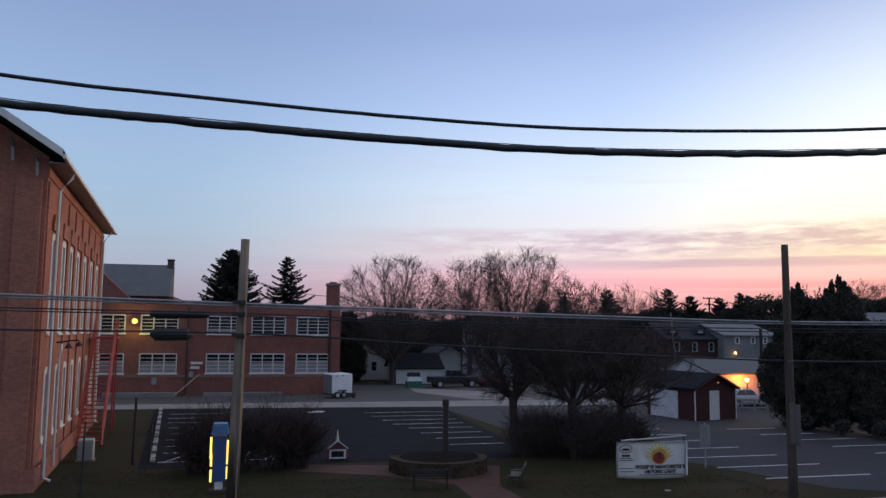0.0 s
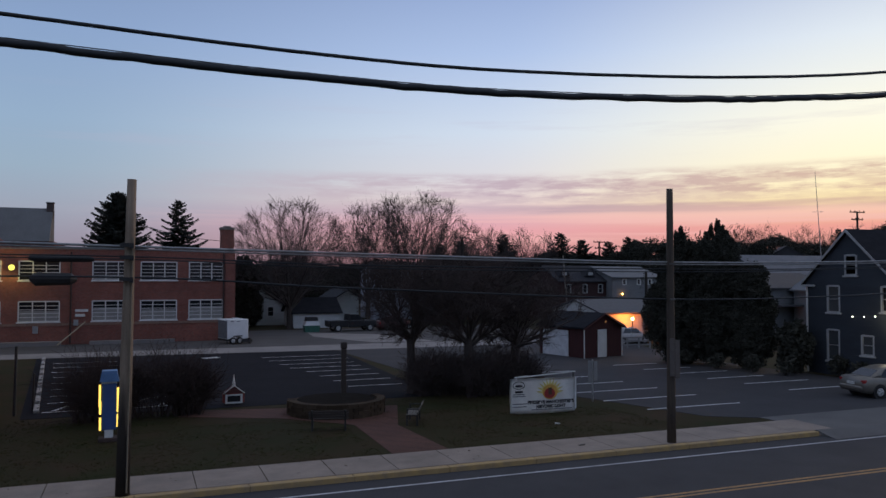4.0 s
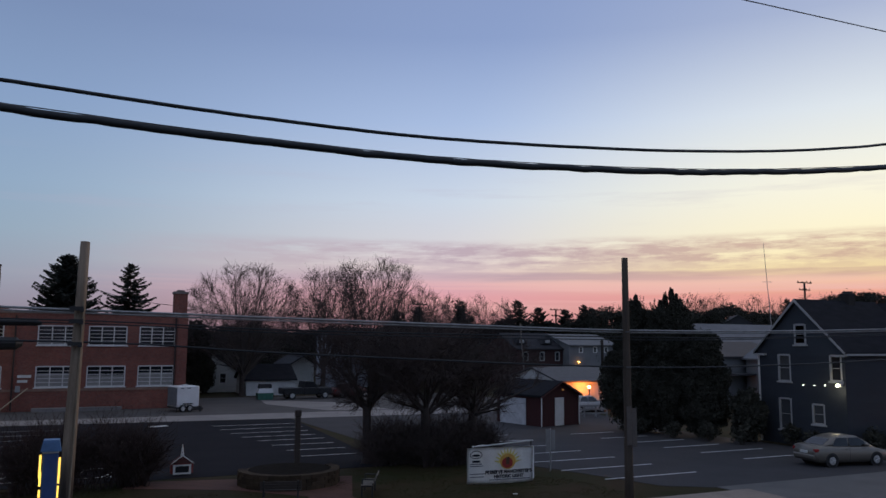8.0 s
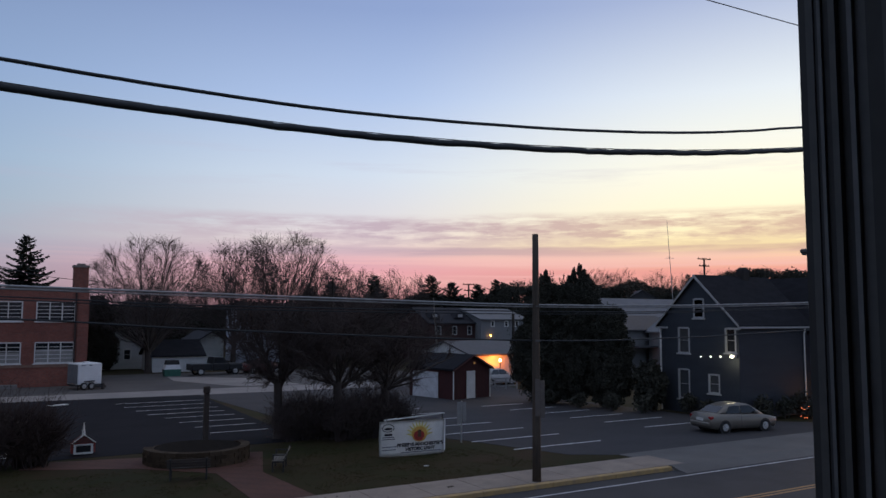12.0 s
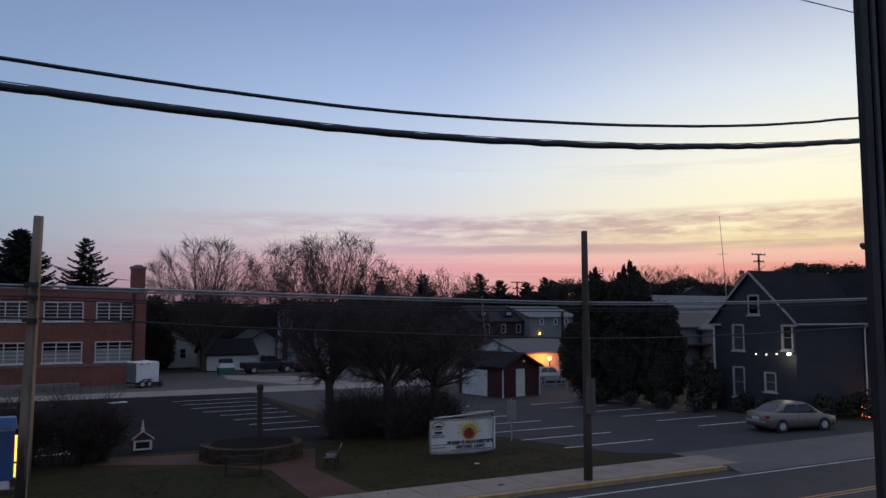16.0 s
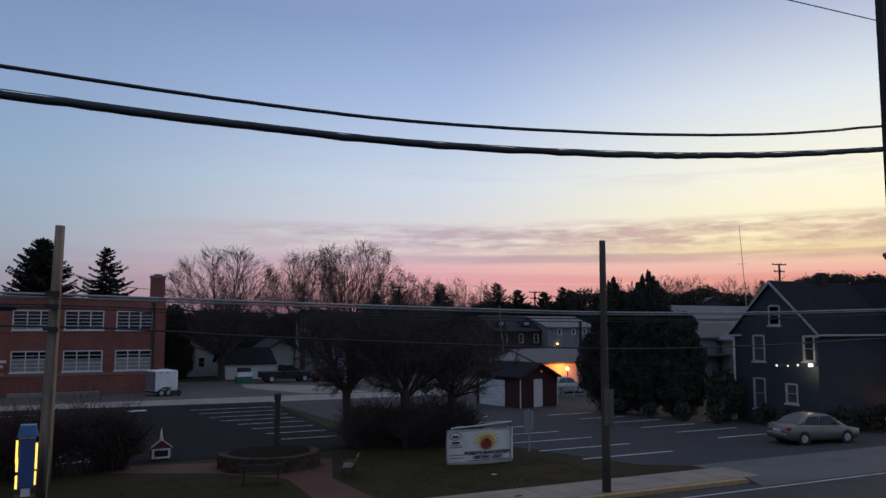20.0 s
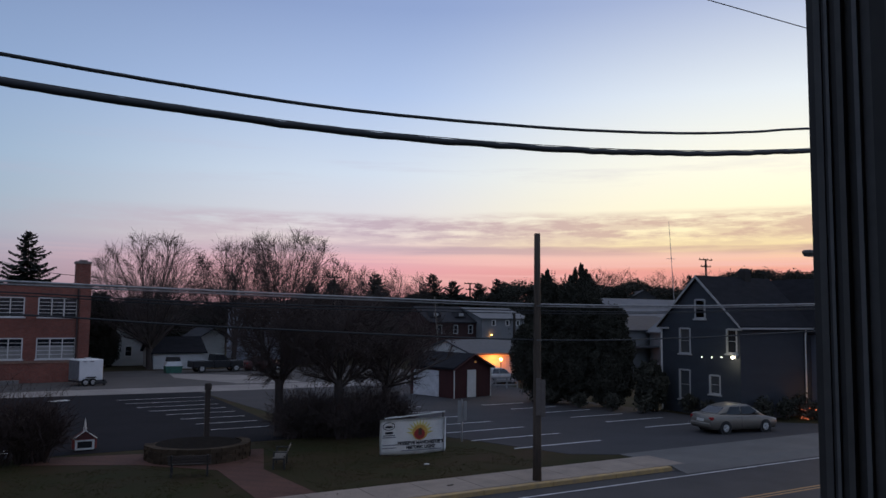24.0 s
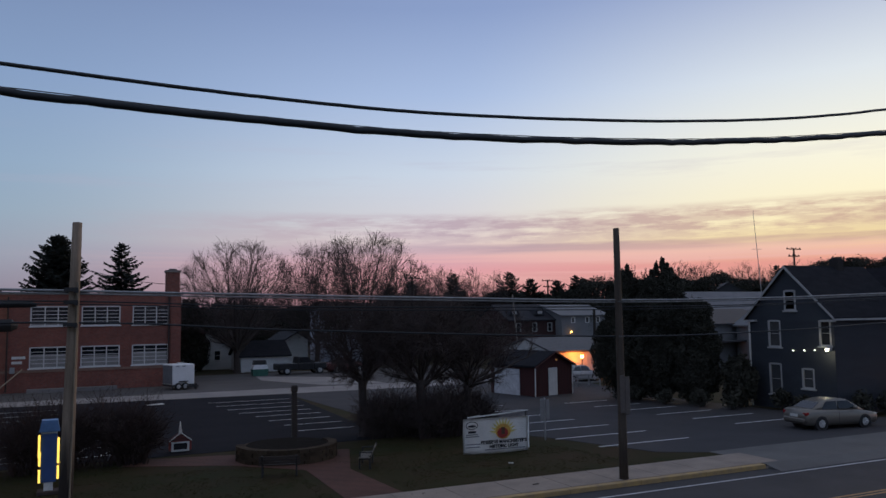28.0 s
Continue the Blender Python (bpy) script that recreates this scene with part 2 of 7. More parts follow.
YELLOW_PAINT = mat("kerb_yellow", (0.40, 0.265, 0.10), (0.24, 0.175, 0.105), 0.85, 2.5, 0.002, fine=50)
LINE_YELLOW = mat("line_yellow", (0.40, 0.225, 0.075), (0.24, 0.15, 0.075), 0.8, 3.0, fine=60)
LINE_WHITE = mat("line_white", (0.70, 0.70, 0.70), (0.46, 0.46, 0.47), 0.8, 2.0, fine=50)
LINE_WORN = mat("line_worn", (0.58, 0.58, 0.59), (0.30, 0.30, 0.305), 0.85, 1.6, fine=30)
GRASS = mat("lawn", (0.022, 0.0255, 0.0085), (0.042, 0.027, 0.0145), 0.95, 0.35, 0.004, fine=18, spec=0.1)
PATH_BRICK = brick_mat("paving_brick", (0.105, 0.048, 0.034), (0.078, 0.037, 0.028), (0.06, 0.047, 0.042), 0.2, 0.1)
BRICK_CHURCH = brick_mat("brick_orange_red", (0.43, 0.160, 0.105), (0.33, 0.120, 0.080), (0.33, 0.22, 0.17))
BRICK_SCHOOL = brick_mat("brick_dark_red", (0.285, 0.104, 0.078), (0.21, 0.080, 0.062), (0.20, 0.14, 0.12))
WHITE_TRIM = mat("white_paint", (0.66, 0.65, 0.62), (0.55, 0.54, 0.51), 0.6, 1.2, 0.001)
WHITE_WALL = mat("white_siding", (0.56, 0.56, 0.54), (0.45, 0.45, 0.44), 0.8, 0.5, 0.002, stretch=(1, 1, 4))
SLATE = mat("slate_roof", (0.036, 0.036, 0.041), (0.025, 0.025, 0.029), 0.85, 1.0, 0.006, stretch=(1, 1, 6), fine=25, spec=0.12)
GREY_METAL = mat("grey_metal", (0.36, 0.37, 0.38), (0.28, 0.29, 0.30), 0.5, 1.0, metal=0.6)
GALV = mat("galvanised_steel", (0.45, 0.46, 0.47), (0.36, 0.37, 0.38), 0.45, 2.0, metal=0.8)
RED_IRON = mat("red_painted_iron", (0.34, 0.030, 0.025), (0.24, 0.024, 0.022), 0.6, 2.0)
POLE_WOOD = mat("weathered_pole_wood", (0.26, 0.20, 0.150), (0.15, 0.115, 0.085), 0.9, 1.6, 0.006, fine=30, stretch=(6, 6, 0.5), spec=0.2)
CREOSOTE = mat("dark_treated_wood", (0.050, 0.041, 0.035), (0.032, 0.027, 0.024), 0.85, 1.6, 0.006, fine=30, stretch=(6, 6, 0.5), spec=0.2)


def pole_mat():
    """Pole wood: weathered tan, stained dark by the treatment in the bottom two metres, with a ragged edge."""
    m_ = POLE_WOOD.copy()
    m_.name = "stained_pole_wood"
    n = m_.node_tree
    bsdf = [k for k in n.nodes if k.type == "BSDF_PRINCIPLED"][0]
    old = bsdf.inputs["Base Color"].links[0].from_socket
    xyz = n.nodes.new("ShaderNodeSeparateXYZ")
    n.links.new(n.nodes.new("ShaderNodeTexCoord").outputs["Object"], xyz.inputs[0])
    nz = n.nodes.new("ShaderNodeTexNoise")
    nz.inputs["Scale"].default_value, nz.inputs["Detail"].default_value = 3.0, 4.0
    ad = n.nodes.new("ShaderNodeMath")
    ad.operation = "MULTIPLY_ADD"
    n.links.new(nz.outputs["Fac"], ad.inputs[0])
    ad.inputs[1].default_value = 1.6
    n.links.new(xyz.outputs[2], ad.inputs[2])
    rg = n.nodes.new("ShaderNodeMapRange")
    n.links.new(ad.outputs[0], rg.inputs[0])
    rg.inputs[1].default_value, rg.inputs[2].default_value = 2.7, 3.9
    mx = n.nodes.new("ShaderNodeMixRGB")
    n.links.new(rg.outputs[0], mx.inputs[0])
    mx.inputs[1].default_value = (0.030, 0.024, 0.020, 1)
    n.links.new(old, mx.inputs[2])
    n.links.new(mx.outputs[0], bsdf.inputs["Base Color"])
    return m_


POLE_STAINED = pole_mat()
CABLE_BLACK = mat("cable_black", (0.018, 0.022, 0.026), (0.012, 0.014, 0.017), 0.55, 4.0)
CABLE_SILVER = mat("cable_silver", (0.30, 0.30, 0.30), (0.20, 0.20, 0.20), 0.45, 4.0, metal=0.5)
BARK = mat("bark_grey_brown", (0.065, 0.051, 0.044), (0.040, 0.032, 0.028), 0.95, 3.0, 0.01, fine=20)
TWIG = mat("twig_brown", (0.066, 0.051, 0.048), (0.046, 0.036, 0.034), 0.95, 0.6)
DARK_BARK = mat("bark_dark", (0.075, 0.060, 0.054), (0.052, 0.042, 0.038), 0.95, 3.0, 0.01, fine=20)
HEDGE_TWIG = mat("hedge_twig", (0.060, 0.043, 0.039), (0.042, 0.031, 0.028), 0.95, 0.6, spec=0.1)
DARK_TWIG = mat("twig_dark", (0.082, 0.063, 0.058), (0.058, 0.046, 0.043), 0.95, 0.6, spec=0.1)
AGED_TRIM = mat("aged_white_trim", (0.62, 0.61, 0.59), (0.50, 0.49, 0.48), 0.7, 1.2, 0.001)
NEEDLE = mat("needle_green", (0.040, 0.044, 0.035), (0.027, 0.031, 0.025), 0.9, 0.8, fine=8)
EVERGREEN = mat("evergreen_leaf", (0.060, 0.059, 0.048), (0.042, 0.042, 0.034), 0.9, 0.8, fine=8, spec=0.03)
SIDING_BLUE = mat("siding_slate_blue", (0.033, 0.039, 0.049), (0.026, 0.030, 0.039), 0.75, 0.4, 0.002, fine=20, stretch=(1, 1, 5))
SHINGLE = mat("asphalt_shingle", (0.022, 0.022, 0.026), (0.015, 0.015, 0.018), 0.95, 1.2, 0.006, fine=14, stretch=(1, 1, 3), spec=0.1)
RED_BOARD = mat("barn_red_board", (0.055, 0.013, 0.013), (0.038, 0.010, 0.010), 0.8, 1.0, 0.003, stretch=(6, 6, 0.5))
STONE = mat("planter_stone", (0.070, 0.050, 0.033), (0.042, 0.031, 0.022), 0.95, 2.0, 0.01, vary=0.25, spec=0.08)
GLASS_DARK = pane_mat("glass_dark", (0.020, 0.022, 0.026))
GLASS_CAR = pane_mat("car_glass", (0.010, 0.011, 0.013), 0.12)
GLASS_DRAPE = pane_mat("glass_over_drape", (0.075, 0.078, 0.082), 0.15)
GLASS_BLIND = pane_mat("glass_over_blind", (0.33, 0.32, 0.31), 0.25)
RUBBER = mat("tyre_rubber", (0.02, 0.02, 0.02), None, 0.85, 5.0)
HOUSE_TRIM = mat("house_trim", (0.36, 0.355, 0.35), (0.27, 0.27, 0.27), 0.7, 1.2, 0.001)
GREY_DARK = mat("dull_bracket", (0.09, 0.09, 0.09), None, 0.6, 3.0)
BLACK_PAINT = mat("black_paint", (0.026, 0.025, 0.026), None, 0.6, 3.0)
DARK_WOOD = mat("dark_bench_wood", (0.046, 0.034, 0.028), None, 0.8, 3.0, stretch=(0.6, 6, 6))
PALE_WOOD = mat("weathered_bench_wood", (0.17, 0.15, 0.125), None, 0.85, 3.0, stretch=(0.6, 6, 6))


# ---- building blocks ----
def empty(name, loc, label, category, group="", rz=0.0, kind=""):
    ob = new(name)
    ob.empty_display_size = 0.3
    ob.matrix_basis = pose(*loc, 0, 0, rz)
    return tagged(ob, label, category, group, kind)


def part(name, bm, material, parent=None, label="", smooth=False):
    """Links a bmesh (or a pair of vertex and face lists) as one mesh under a thing or a part."""
    me = bpy.data.meshes.new(name)
    if isinstance(bm, tuple):
        me.from_pydata(bm[0], [], bm[1])
    else:
        bm.to_mesh(me)
        bm.free()
    if smooth:
        me.shade_smooth()
    for m_ in (material if isinstance(material, list) else [material]):
        me.materials.append(m_)
    ob = new(name, me)
    if parent is not None:
        ob.parent = parent
    if label:
        ob["label"] = label
    return ob


def box(bm, x0, x1, y0, y1, z0, z1, m=None):
    vs = [bm.verts.new(v) for v in ((x0, y0, z0), (x1, y0, z0), (x1, y1, z0), (x0, y1, z0), (x0, y0, z1), (x1, y0, z1), (x1, y1, z1), (x0, y1, z1))]
    if m is not None:
        for v in vs:
            v.co = m @ v.co
    for f in ((3, 2, 1, 0), (4, 5, 6, 7), (0, 1, 5, 4), (1, 2, 6, 5), (2, 3, 7, 6), (3, 0, 4, 7)):
        bm.faces.new([vs[i] for i in f])
    return bm


def boxes(*sizes, bevel=0.0):
    bm = bmesh.new()
    for s in sizes:
        box(bm, *s)
    if bevel:
        bmesh.ops.bevel(bm, geom=bm.edges[:], offset=bevel, segments=1, affect="EDGES")
    return bm


def tube(bm, pts, radii, n=8, caps=True):
    """A round bar along points, one radius at each."""
    pts = [Vector(p) for p in pts]
    rings = []
    for i, p in enumerate(pts):
        d = (pts[min(i + 1, len(pts) - 1)] - pts[max(i - 1, 0)]).normalized()
        u = d.cross(Vector((0, 0, 1)) if abs(d.z) < 0.9 else Vector((1, 0, 0))).normalized()
        w = d.cross(u)
        r = radii[i] if isinstance(radii, (list, tuple)) else radii
        rings.append([bm.verts.new(p + r * (math.cos(a) * u + math.sin(a) * w)) for a in (2 * math.pi * k / n for k in range(n))])
    for a, b in zip(rings, rings[1:]):
        for k in range(n):
            bm.faces.new((a[k], a[(k + 1) % n], b[(k + 1) % n], b[k]))
    if caps:
        bm.faces.new(rings[0][::-1])
        bm.faces.new(rings[-1])
    return bm


def bar(pts, radii, n=8):
    return tube(bmesh.new(), pts, radii, n)


def prism(bm, outline, y0, y1, swap=False):
    """Extrudes an outline of (x, z) from y0 to y1; swap: an outline of (y, z) along x."""
    mk = (lambda a, z, y: (y, a, z)) if swap else (lambda a, z, y: (a, y, z))
    f = [bm.verts.new(mk(a, z, y0)) for a, z in outline]
    b = [bm.verts.new(mk(a, z, y1)) for a, z in outline]
    n = len(outline)
    bm.faces.new(f)
    bm.faces.new(b[::-1])
    for i in range(n):
        bm.faces.new((f[i], b[i], b[(i + 1) % n], f[(i + 1) % n]))
    bmesh.ops.recalc_face_normals(bm, faces=bm.faces[:])
    return bm


def holed_wall(bm, a0, a1, z0, z1, y0, y1, holes, swap=False):
    """A wall from a0 to a1 along x (along y if swap), thick from y0 to y1, with openings (a0, a1, z0, z1) through it: one closed skin."""
    xs = sorted({a0, a1, *(h[0] for h in holes), *(h[1] for h in holes)})
    zs = sorted({z0, z1, *(h[2] for h in holes), *(h[3] for h in holes)})
    made = {}

    def vert(i, j, y):
        if (i, j, y) not in made:
            made[i, j, y] = bm.verts.new((y, xs[i], zs[j]) if swap else (xs[i], y, zs[j]))
        return made[i, j, y]

    def solid(i, j):
        if not (0 <= i < len(xs) - 1 and 0 <= j < len(zs) - 1):
            return False
        cx, cz = (xs[i] + xs[i + 1]) / 2, (zs[j] + zs[j + 1]) / 2
        return not any(h[0] < cx < h[1] and h[2] < cz < h[3] for h in holes)

    faces = []
    for i in range(len(xs) - 1):
        for j in range(len(zs) - 1):
            if not solid(i, j):
                continue
            ring = [(i, j), (i + 1, j), (i + 1, j + 1), (i, j + 1)]
            for y in (y0, y1):
                faces.append(bm.faces.new([vert(*c, y) for c in ring]))
            for k, (di, dj) in enumerate(((0, -1), (1, 0), (0, 1), (-1, 0))):
                if not solid(i + di, j + dj):
                    a, b = ring[k], ring[(k + 1) % 4]
                    faces.append(bm.faces.new((vert(*a, y0), vert(*b, y0), vert(*b, y1), vert(*a, y1))))
    bmesh.ops.recalc_face_normals(bm, faces=faces)
    return bm


def flat(points, z):
    bm = bmesh.new()
    bm.faces.new([bm.verts.new((x, y, z)) for x, y in points])
    return bm


def slab(points, z0, z1):
    bm = bmesh.new()
    f = bm.faces.new([bm.verts.new((x, y, z0)) for x, y in points])
    got = bmesh.ops.extrude_face_region(bm, geom=[f])
    bmesh.ops.translate(bm, vec=(0, 0, z1 - z0), verts=[v for v in got["geom"] if isinstance(v, bmesh.types.BMVert)])
    bmesh.ops.recalc_face_normals(bm, faces=bm.faces[:])
    return bm


# ---- ground ----
def ground():
    """One sheet to the horizon, with the step down to the road."""
    bm = bmesh.new()
    xs = [-2500, -300, -60, 0, 60, 300, 2500]
    profile = [(-2500, 0), (-60, 0), (12.6, 0), (12.62, -0.155), (22.5, -0.155), (22.52, 0), (40, 0), (90, 0), (200, 0), (700, 3), (2500, 6)]
    rows = [[bm.verts.new((x, y, z)) for x in xs] for y, z in profile]
    for a, b in zip(rows, rows[1:]):
        for i in range(len(xs) - 1):
            bm.faces.new((a[i], a[i + 1], b[i + 1], b[i]))
    tagged(part("ground", bm, GRASS), "dark winter grass and earth in the dusk", "ground", kind="structure")
    tagged(part("road", slab([(-200, 12.7), (200, 12.7), (200, 22.42), (-200, 22.42)], -0.153, -0.145), ASPHALT), "two lane asphalt road with painted lines", "road", kind="structure")
    bm = bmesh.new()
    for y in (17.66, 17.90):
        box(bm, -150, 150, y, y + 0.11, -0.146, -0.140)
    tagged(part("road_centre_line", bm, LINE_YELLOW), "double yellow painted line on the road", "road marking", kind="structure")
    bm = boxes((-150, 150, 21.43, 21.52, -0.146, -0.140))
    tagged(part("road_edge_line", bm, LINE_WORN), "white painted edge line on the road", "road marking", kind="structure")
    # dark new asphalt lot behind the lawn
    tagged(part("parking_lot_dark", slab([(-4.4, 35.9), (13.8, 35.9), (14.6, 60.2), (-6.6, 61.5)], 0.0, 0.012), ASPHALT_NEW), "freshly sealed black asphalt parking lot", "parking lot", kind="structure")
    tagged(part("driveway_pale", slab([(-30, 61.5), (-6.6, 61.5), (14.6, 60.2), (40, 59.5), (40, 64.5), (-30, 65.5)], 0.0, 0.016), CONCRETE_PALE), "pale worn driveway in front of the brick school", "driveway", kind="structure")
    tagged(part("school_yard", slab([(-30, 65.5), (40, 64.5), (40, 84), (-30, 84)], 0.0, 0.012), ASPHALT_GREY), "grey worn asphalt yard beside the school", "yard", kind="structure")
    tagged(part("garage_apron", slab([(16.1, 79.3), (23.6, 73.4), (24.6, 65.2), (19.2, 66.0), (15.6, 74.0)], 0.0, 0.020), CONCRETE_PALE), "pale concrete apron before the garage", "driveway", kind="structure")
    tagged(part("parking_lot", slab([(19.2, 34.5), (20.4, 31.9), (22.2, 26.6), (24.2, 25.4), (44, 25.6), (38.4, 30.2), (37.6, 34.5), (36.8, 46), (40, 57.5), (33, 60), (14.5, 60), (15.5, 42)], 0.0, 0.012), ASPHALT_OLD), "grey asphalt parking lot with white stall lines", "parking lot", kind="structure")
    # sloping apron where the kerb is dropped
    bm = prism(bmesh.new(), [(21.75, -0.30), (21.75, -0.142), (22.15, -0.08), (22.55, 0.021), (25.5, 0.021), (25.5, -0.30)], 24.1, 46.0, swap=True)
    tagged(part("driveway_apron", bm, mat("apron_worn", (0.135, 0.130, 0.127), (0.095, 0.092, 0.090), 0.9, 0.35, 0.003, fine=40, spec=0.2)), "worn grey driveway apron sloping to the road", "driveway", kind="structure")
    for i, (x0, x1, y) in enumerate([(20.9, 26.0, 28.8), (20.4, 25.7, 31.5), (20.5, 25.4, 34.15), (20.6, 25.1, 36.8), (20.7, 25.0, 39.4), (20.7, 24.9, 42.0), (20.7, 24.9, 44.6),
                                     (31.3, 35.6, 31.1), (30.8, 35.3, 33.7), (30.3, 34.4, 36.1), (30.2, 34.0, 38.65), (29.5, 33.1, 41.0), (29.0, 32.4, 43.6),
                                     (8.2, 13.9, 56.5), (8.4, 13.9, 54.1), (8.7, 13.7, 51.7), (9.0, 13.6, 49.5), (9.6, 13.6, 47.4), (9.9, 13.5, 45.1), (10.2, 13.5, 42.8), (10.4, 13.4, 40.4),
                                     (-5.2, -1.3, 57.6), (-5.0, -1.1, 55.0), (-4.8, -0.9, 52.4), (-4.5, -0.8, 49.8), (-4.3, 1.2, 47.2), (-4.1, 1.3, 44.6), (-3.9, 1.4, 42.2), (-3.8, 1.45, 40.0), (-3.75, 1.4, 37.4)]):
        tagged(part("stall_line", boxes((x0, x1, y - 0.05, y + 0.05, 0.008, 0.017)), LINE_WORN if 0 < x0 < 14 else LINE_WHITE), "white painted parking stall line", "road marking", "parking stall lines", kind="structure")
    for x0, y0, x1, y1 in ((-3.4, 37.6, -2.8, 39.0), (-1.9, 37.6, -1.3, 39.0), (-0.3, 37.8, 0.5, 40.0), (0.85, 37.4, 1.4, 38.6)):
        ob = part("stall_line", boxes((0, math.hypot(x1 - x0, y1 - y0), -0.05, 0.05, 0.008, 0.018)), LINE_WHITE)
        ob.matrix_basis = pose(x0, y0, 0, 0, 0, math.degrees(math.atan2(y1 - y0, x1 - x0)))
        tagged(ob, "slanting white hatch line at the end of the stalls", "road marking", kind="structure")
    tagged(part("brick_path", slab([(7.9, 24.7), (9.9, 24.7), (9.6, 29.4), (11.0, 33.8), (2.0, 35.7), (1.6, 34.3), (5.6, 32.4), (8.0, 30.0)], 0.0, 0.010), PATH_BRICK), "dark red brick path between the sidewalk and the planter", "path", kind="structure")


ground()


def kerb_and_walk():
    kerb = tagged(new("kerb"), "yellow painted concrete kerb along the road", "kerb", kind="structure")
    x = -30.0
    while x < 23.0:
        bm = boxes((x, x + 2.99, 22.40, 22.68, -0.16, 0.012), bevel=0.015)
        part("kerb_stone", bm, YELLOW_PAINT, kerb)
        x += 3.0
    part("kerb_stone", boxes((x, x + 1.2, 22.40, 22.68, -0.16, -0.08), bevel=0.015), CONCRETE, kerb, "bare lowered concrete kerb end")
    walk_ = tagged(new("sidewalk"), "pale concrete sidewalk slabs with dark joints", "sidewalk", kind="structure")
    x = -29.6
    while x < 23.5:
        part("slab", boxes((x + 0.012, x + 1.94, 22.70, 24.70, -0.05, 0.022), bevel=0.008), CONCRETE, walk_)
        x += 1.95


kerb_and_walk()


# ---- windows ----
def window(parent, a, w, z0, z1, y, cols=1, rows=2, swap=False, face=-1, frame_w=0.09, glass=None, trim=None, sill=True, deep=0.12, blind=0.0, mull=0.05):
    """A window in an opening centred at a, its wall face at y, looking along -y (or along face * x if swap): frame, bars, panes, sill."""
    glass, trim = glass or GLASS_DARK, trim or WHITE_TRIM
    win = new("window")
    win.parent = parent
    turn = Matrix.Translation((y, a, 0)) @ Matrix.Rotation(radians(-90 if face < 0 else 90), 4, "Z") if swap else Matrix.Translation((a, y, 0))
    win.matrix_basis = turn
    x0, x1 = -w / 2, w / 2
    o = -0.025
    bm = boxes((x0 - frame_w * 0.4, x0 + frame_w, o, deep, z0, z1), (x1 - frame_w, x1 + frame_w * 0.4, o, deep, z0, z1),
               (x0 + frame_w, x1 - frame_w, o, deep, z1 - frame_w, z1 + frame_w * 0.4), (x0 + frame_w, x1 - frame_w, o, deep, z0, z0 + frame_w))
    part("frame", bm, trim, win)
    step = (w - 2 * frame_w) / cols
    for c in range(1, cols):
        x = x0 + frame_w + c * step
        part("mullion", boxes((x - mull, x + mull, 0.0, deep - 0.02, z0 + frame_w, z1 - frame_w)), trim, win)
    hgt = (z1 - z0 - 2 * frame_w) / rows
    for r in range(1, rows):
        z = z0 + frame_w + r * hgt
        part("glazing_bar", boxes((x0 + frame_w, x1 - frame_w, 0.02, deep - 0.035, z - mull * 0.55, z + mull * 0.55)), trim, win)
    for c in range(cols):
        xa, xb = x0 + frame_w + c * step, x0 + frame_w + (c + 1) * step
        part("pane", boxes((xa, xb, deep - 0.03, deep - 0.02, z0 + frame_w, z1 - frame_w)), glass, win)
        if blind:
            part("blind", boxes((xa + 0.03, xb - 0.03, deep - 0.034, deep - 0.031, z0 + frame_w, z0 + frame_w + (z1 - z0) * blind)), GLASS_BLIND, win, "pale blind behind the glass")
    if sill:
        part("sill", boxes((x0 - 0.12, x1 + 0.12, -0.09, deep, z0 - 0.10, z0 - 0.002), bevel=0.012), trim, win)
    return win


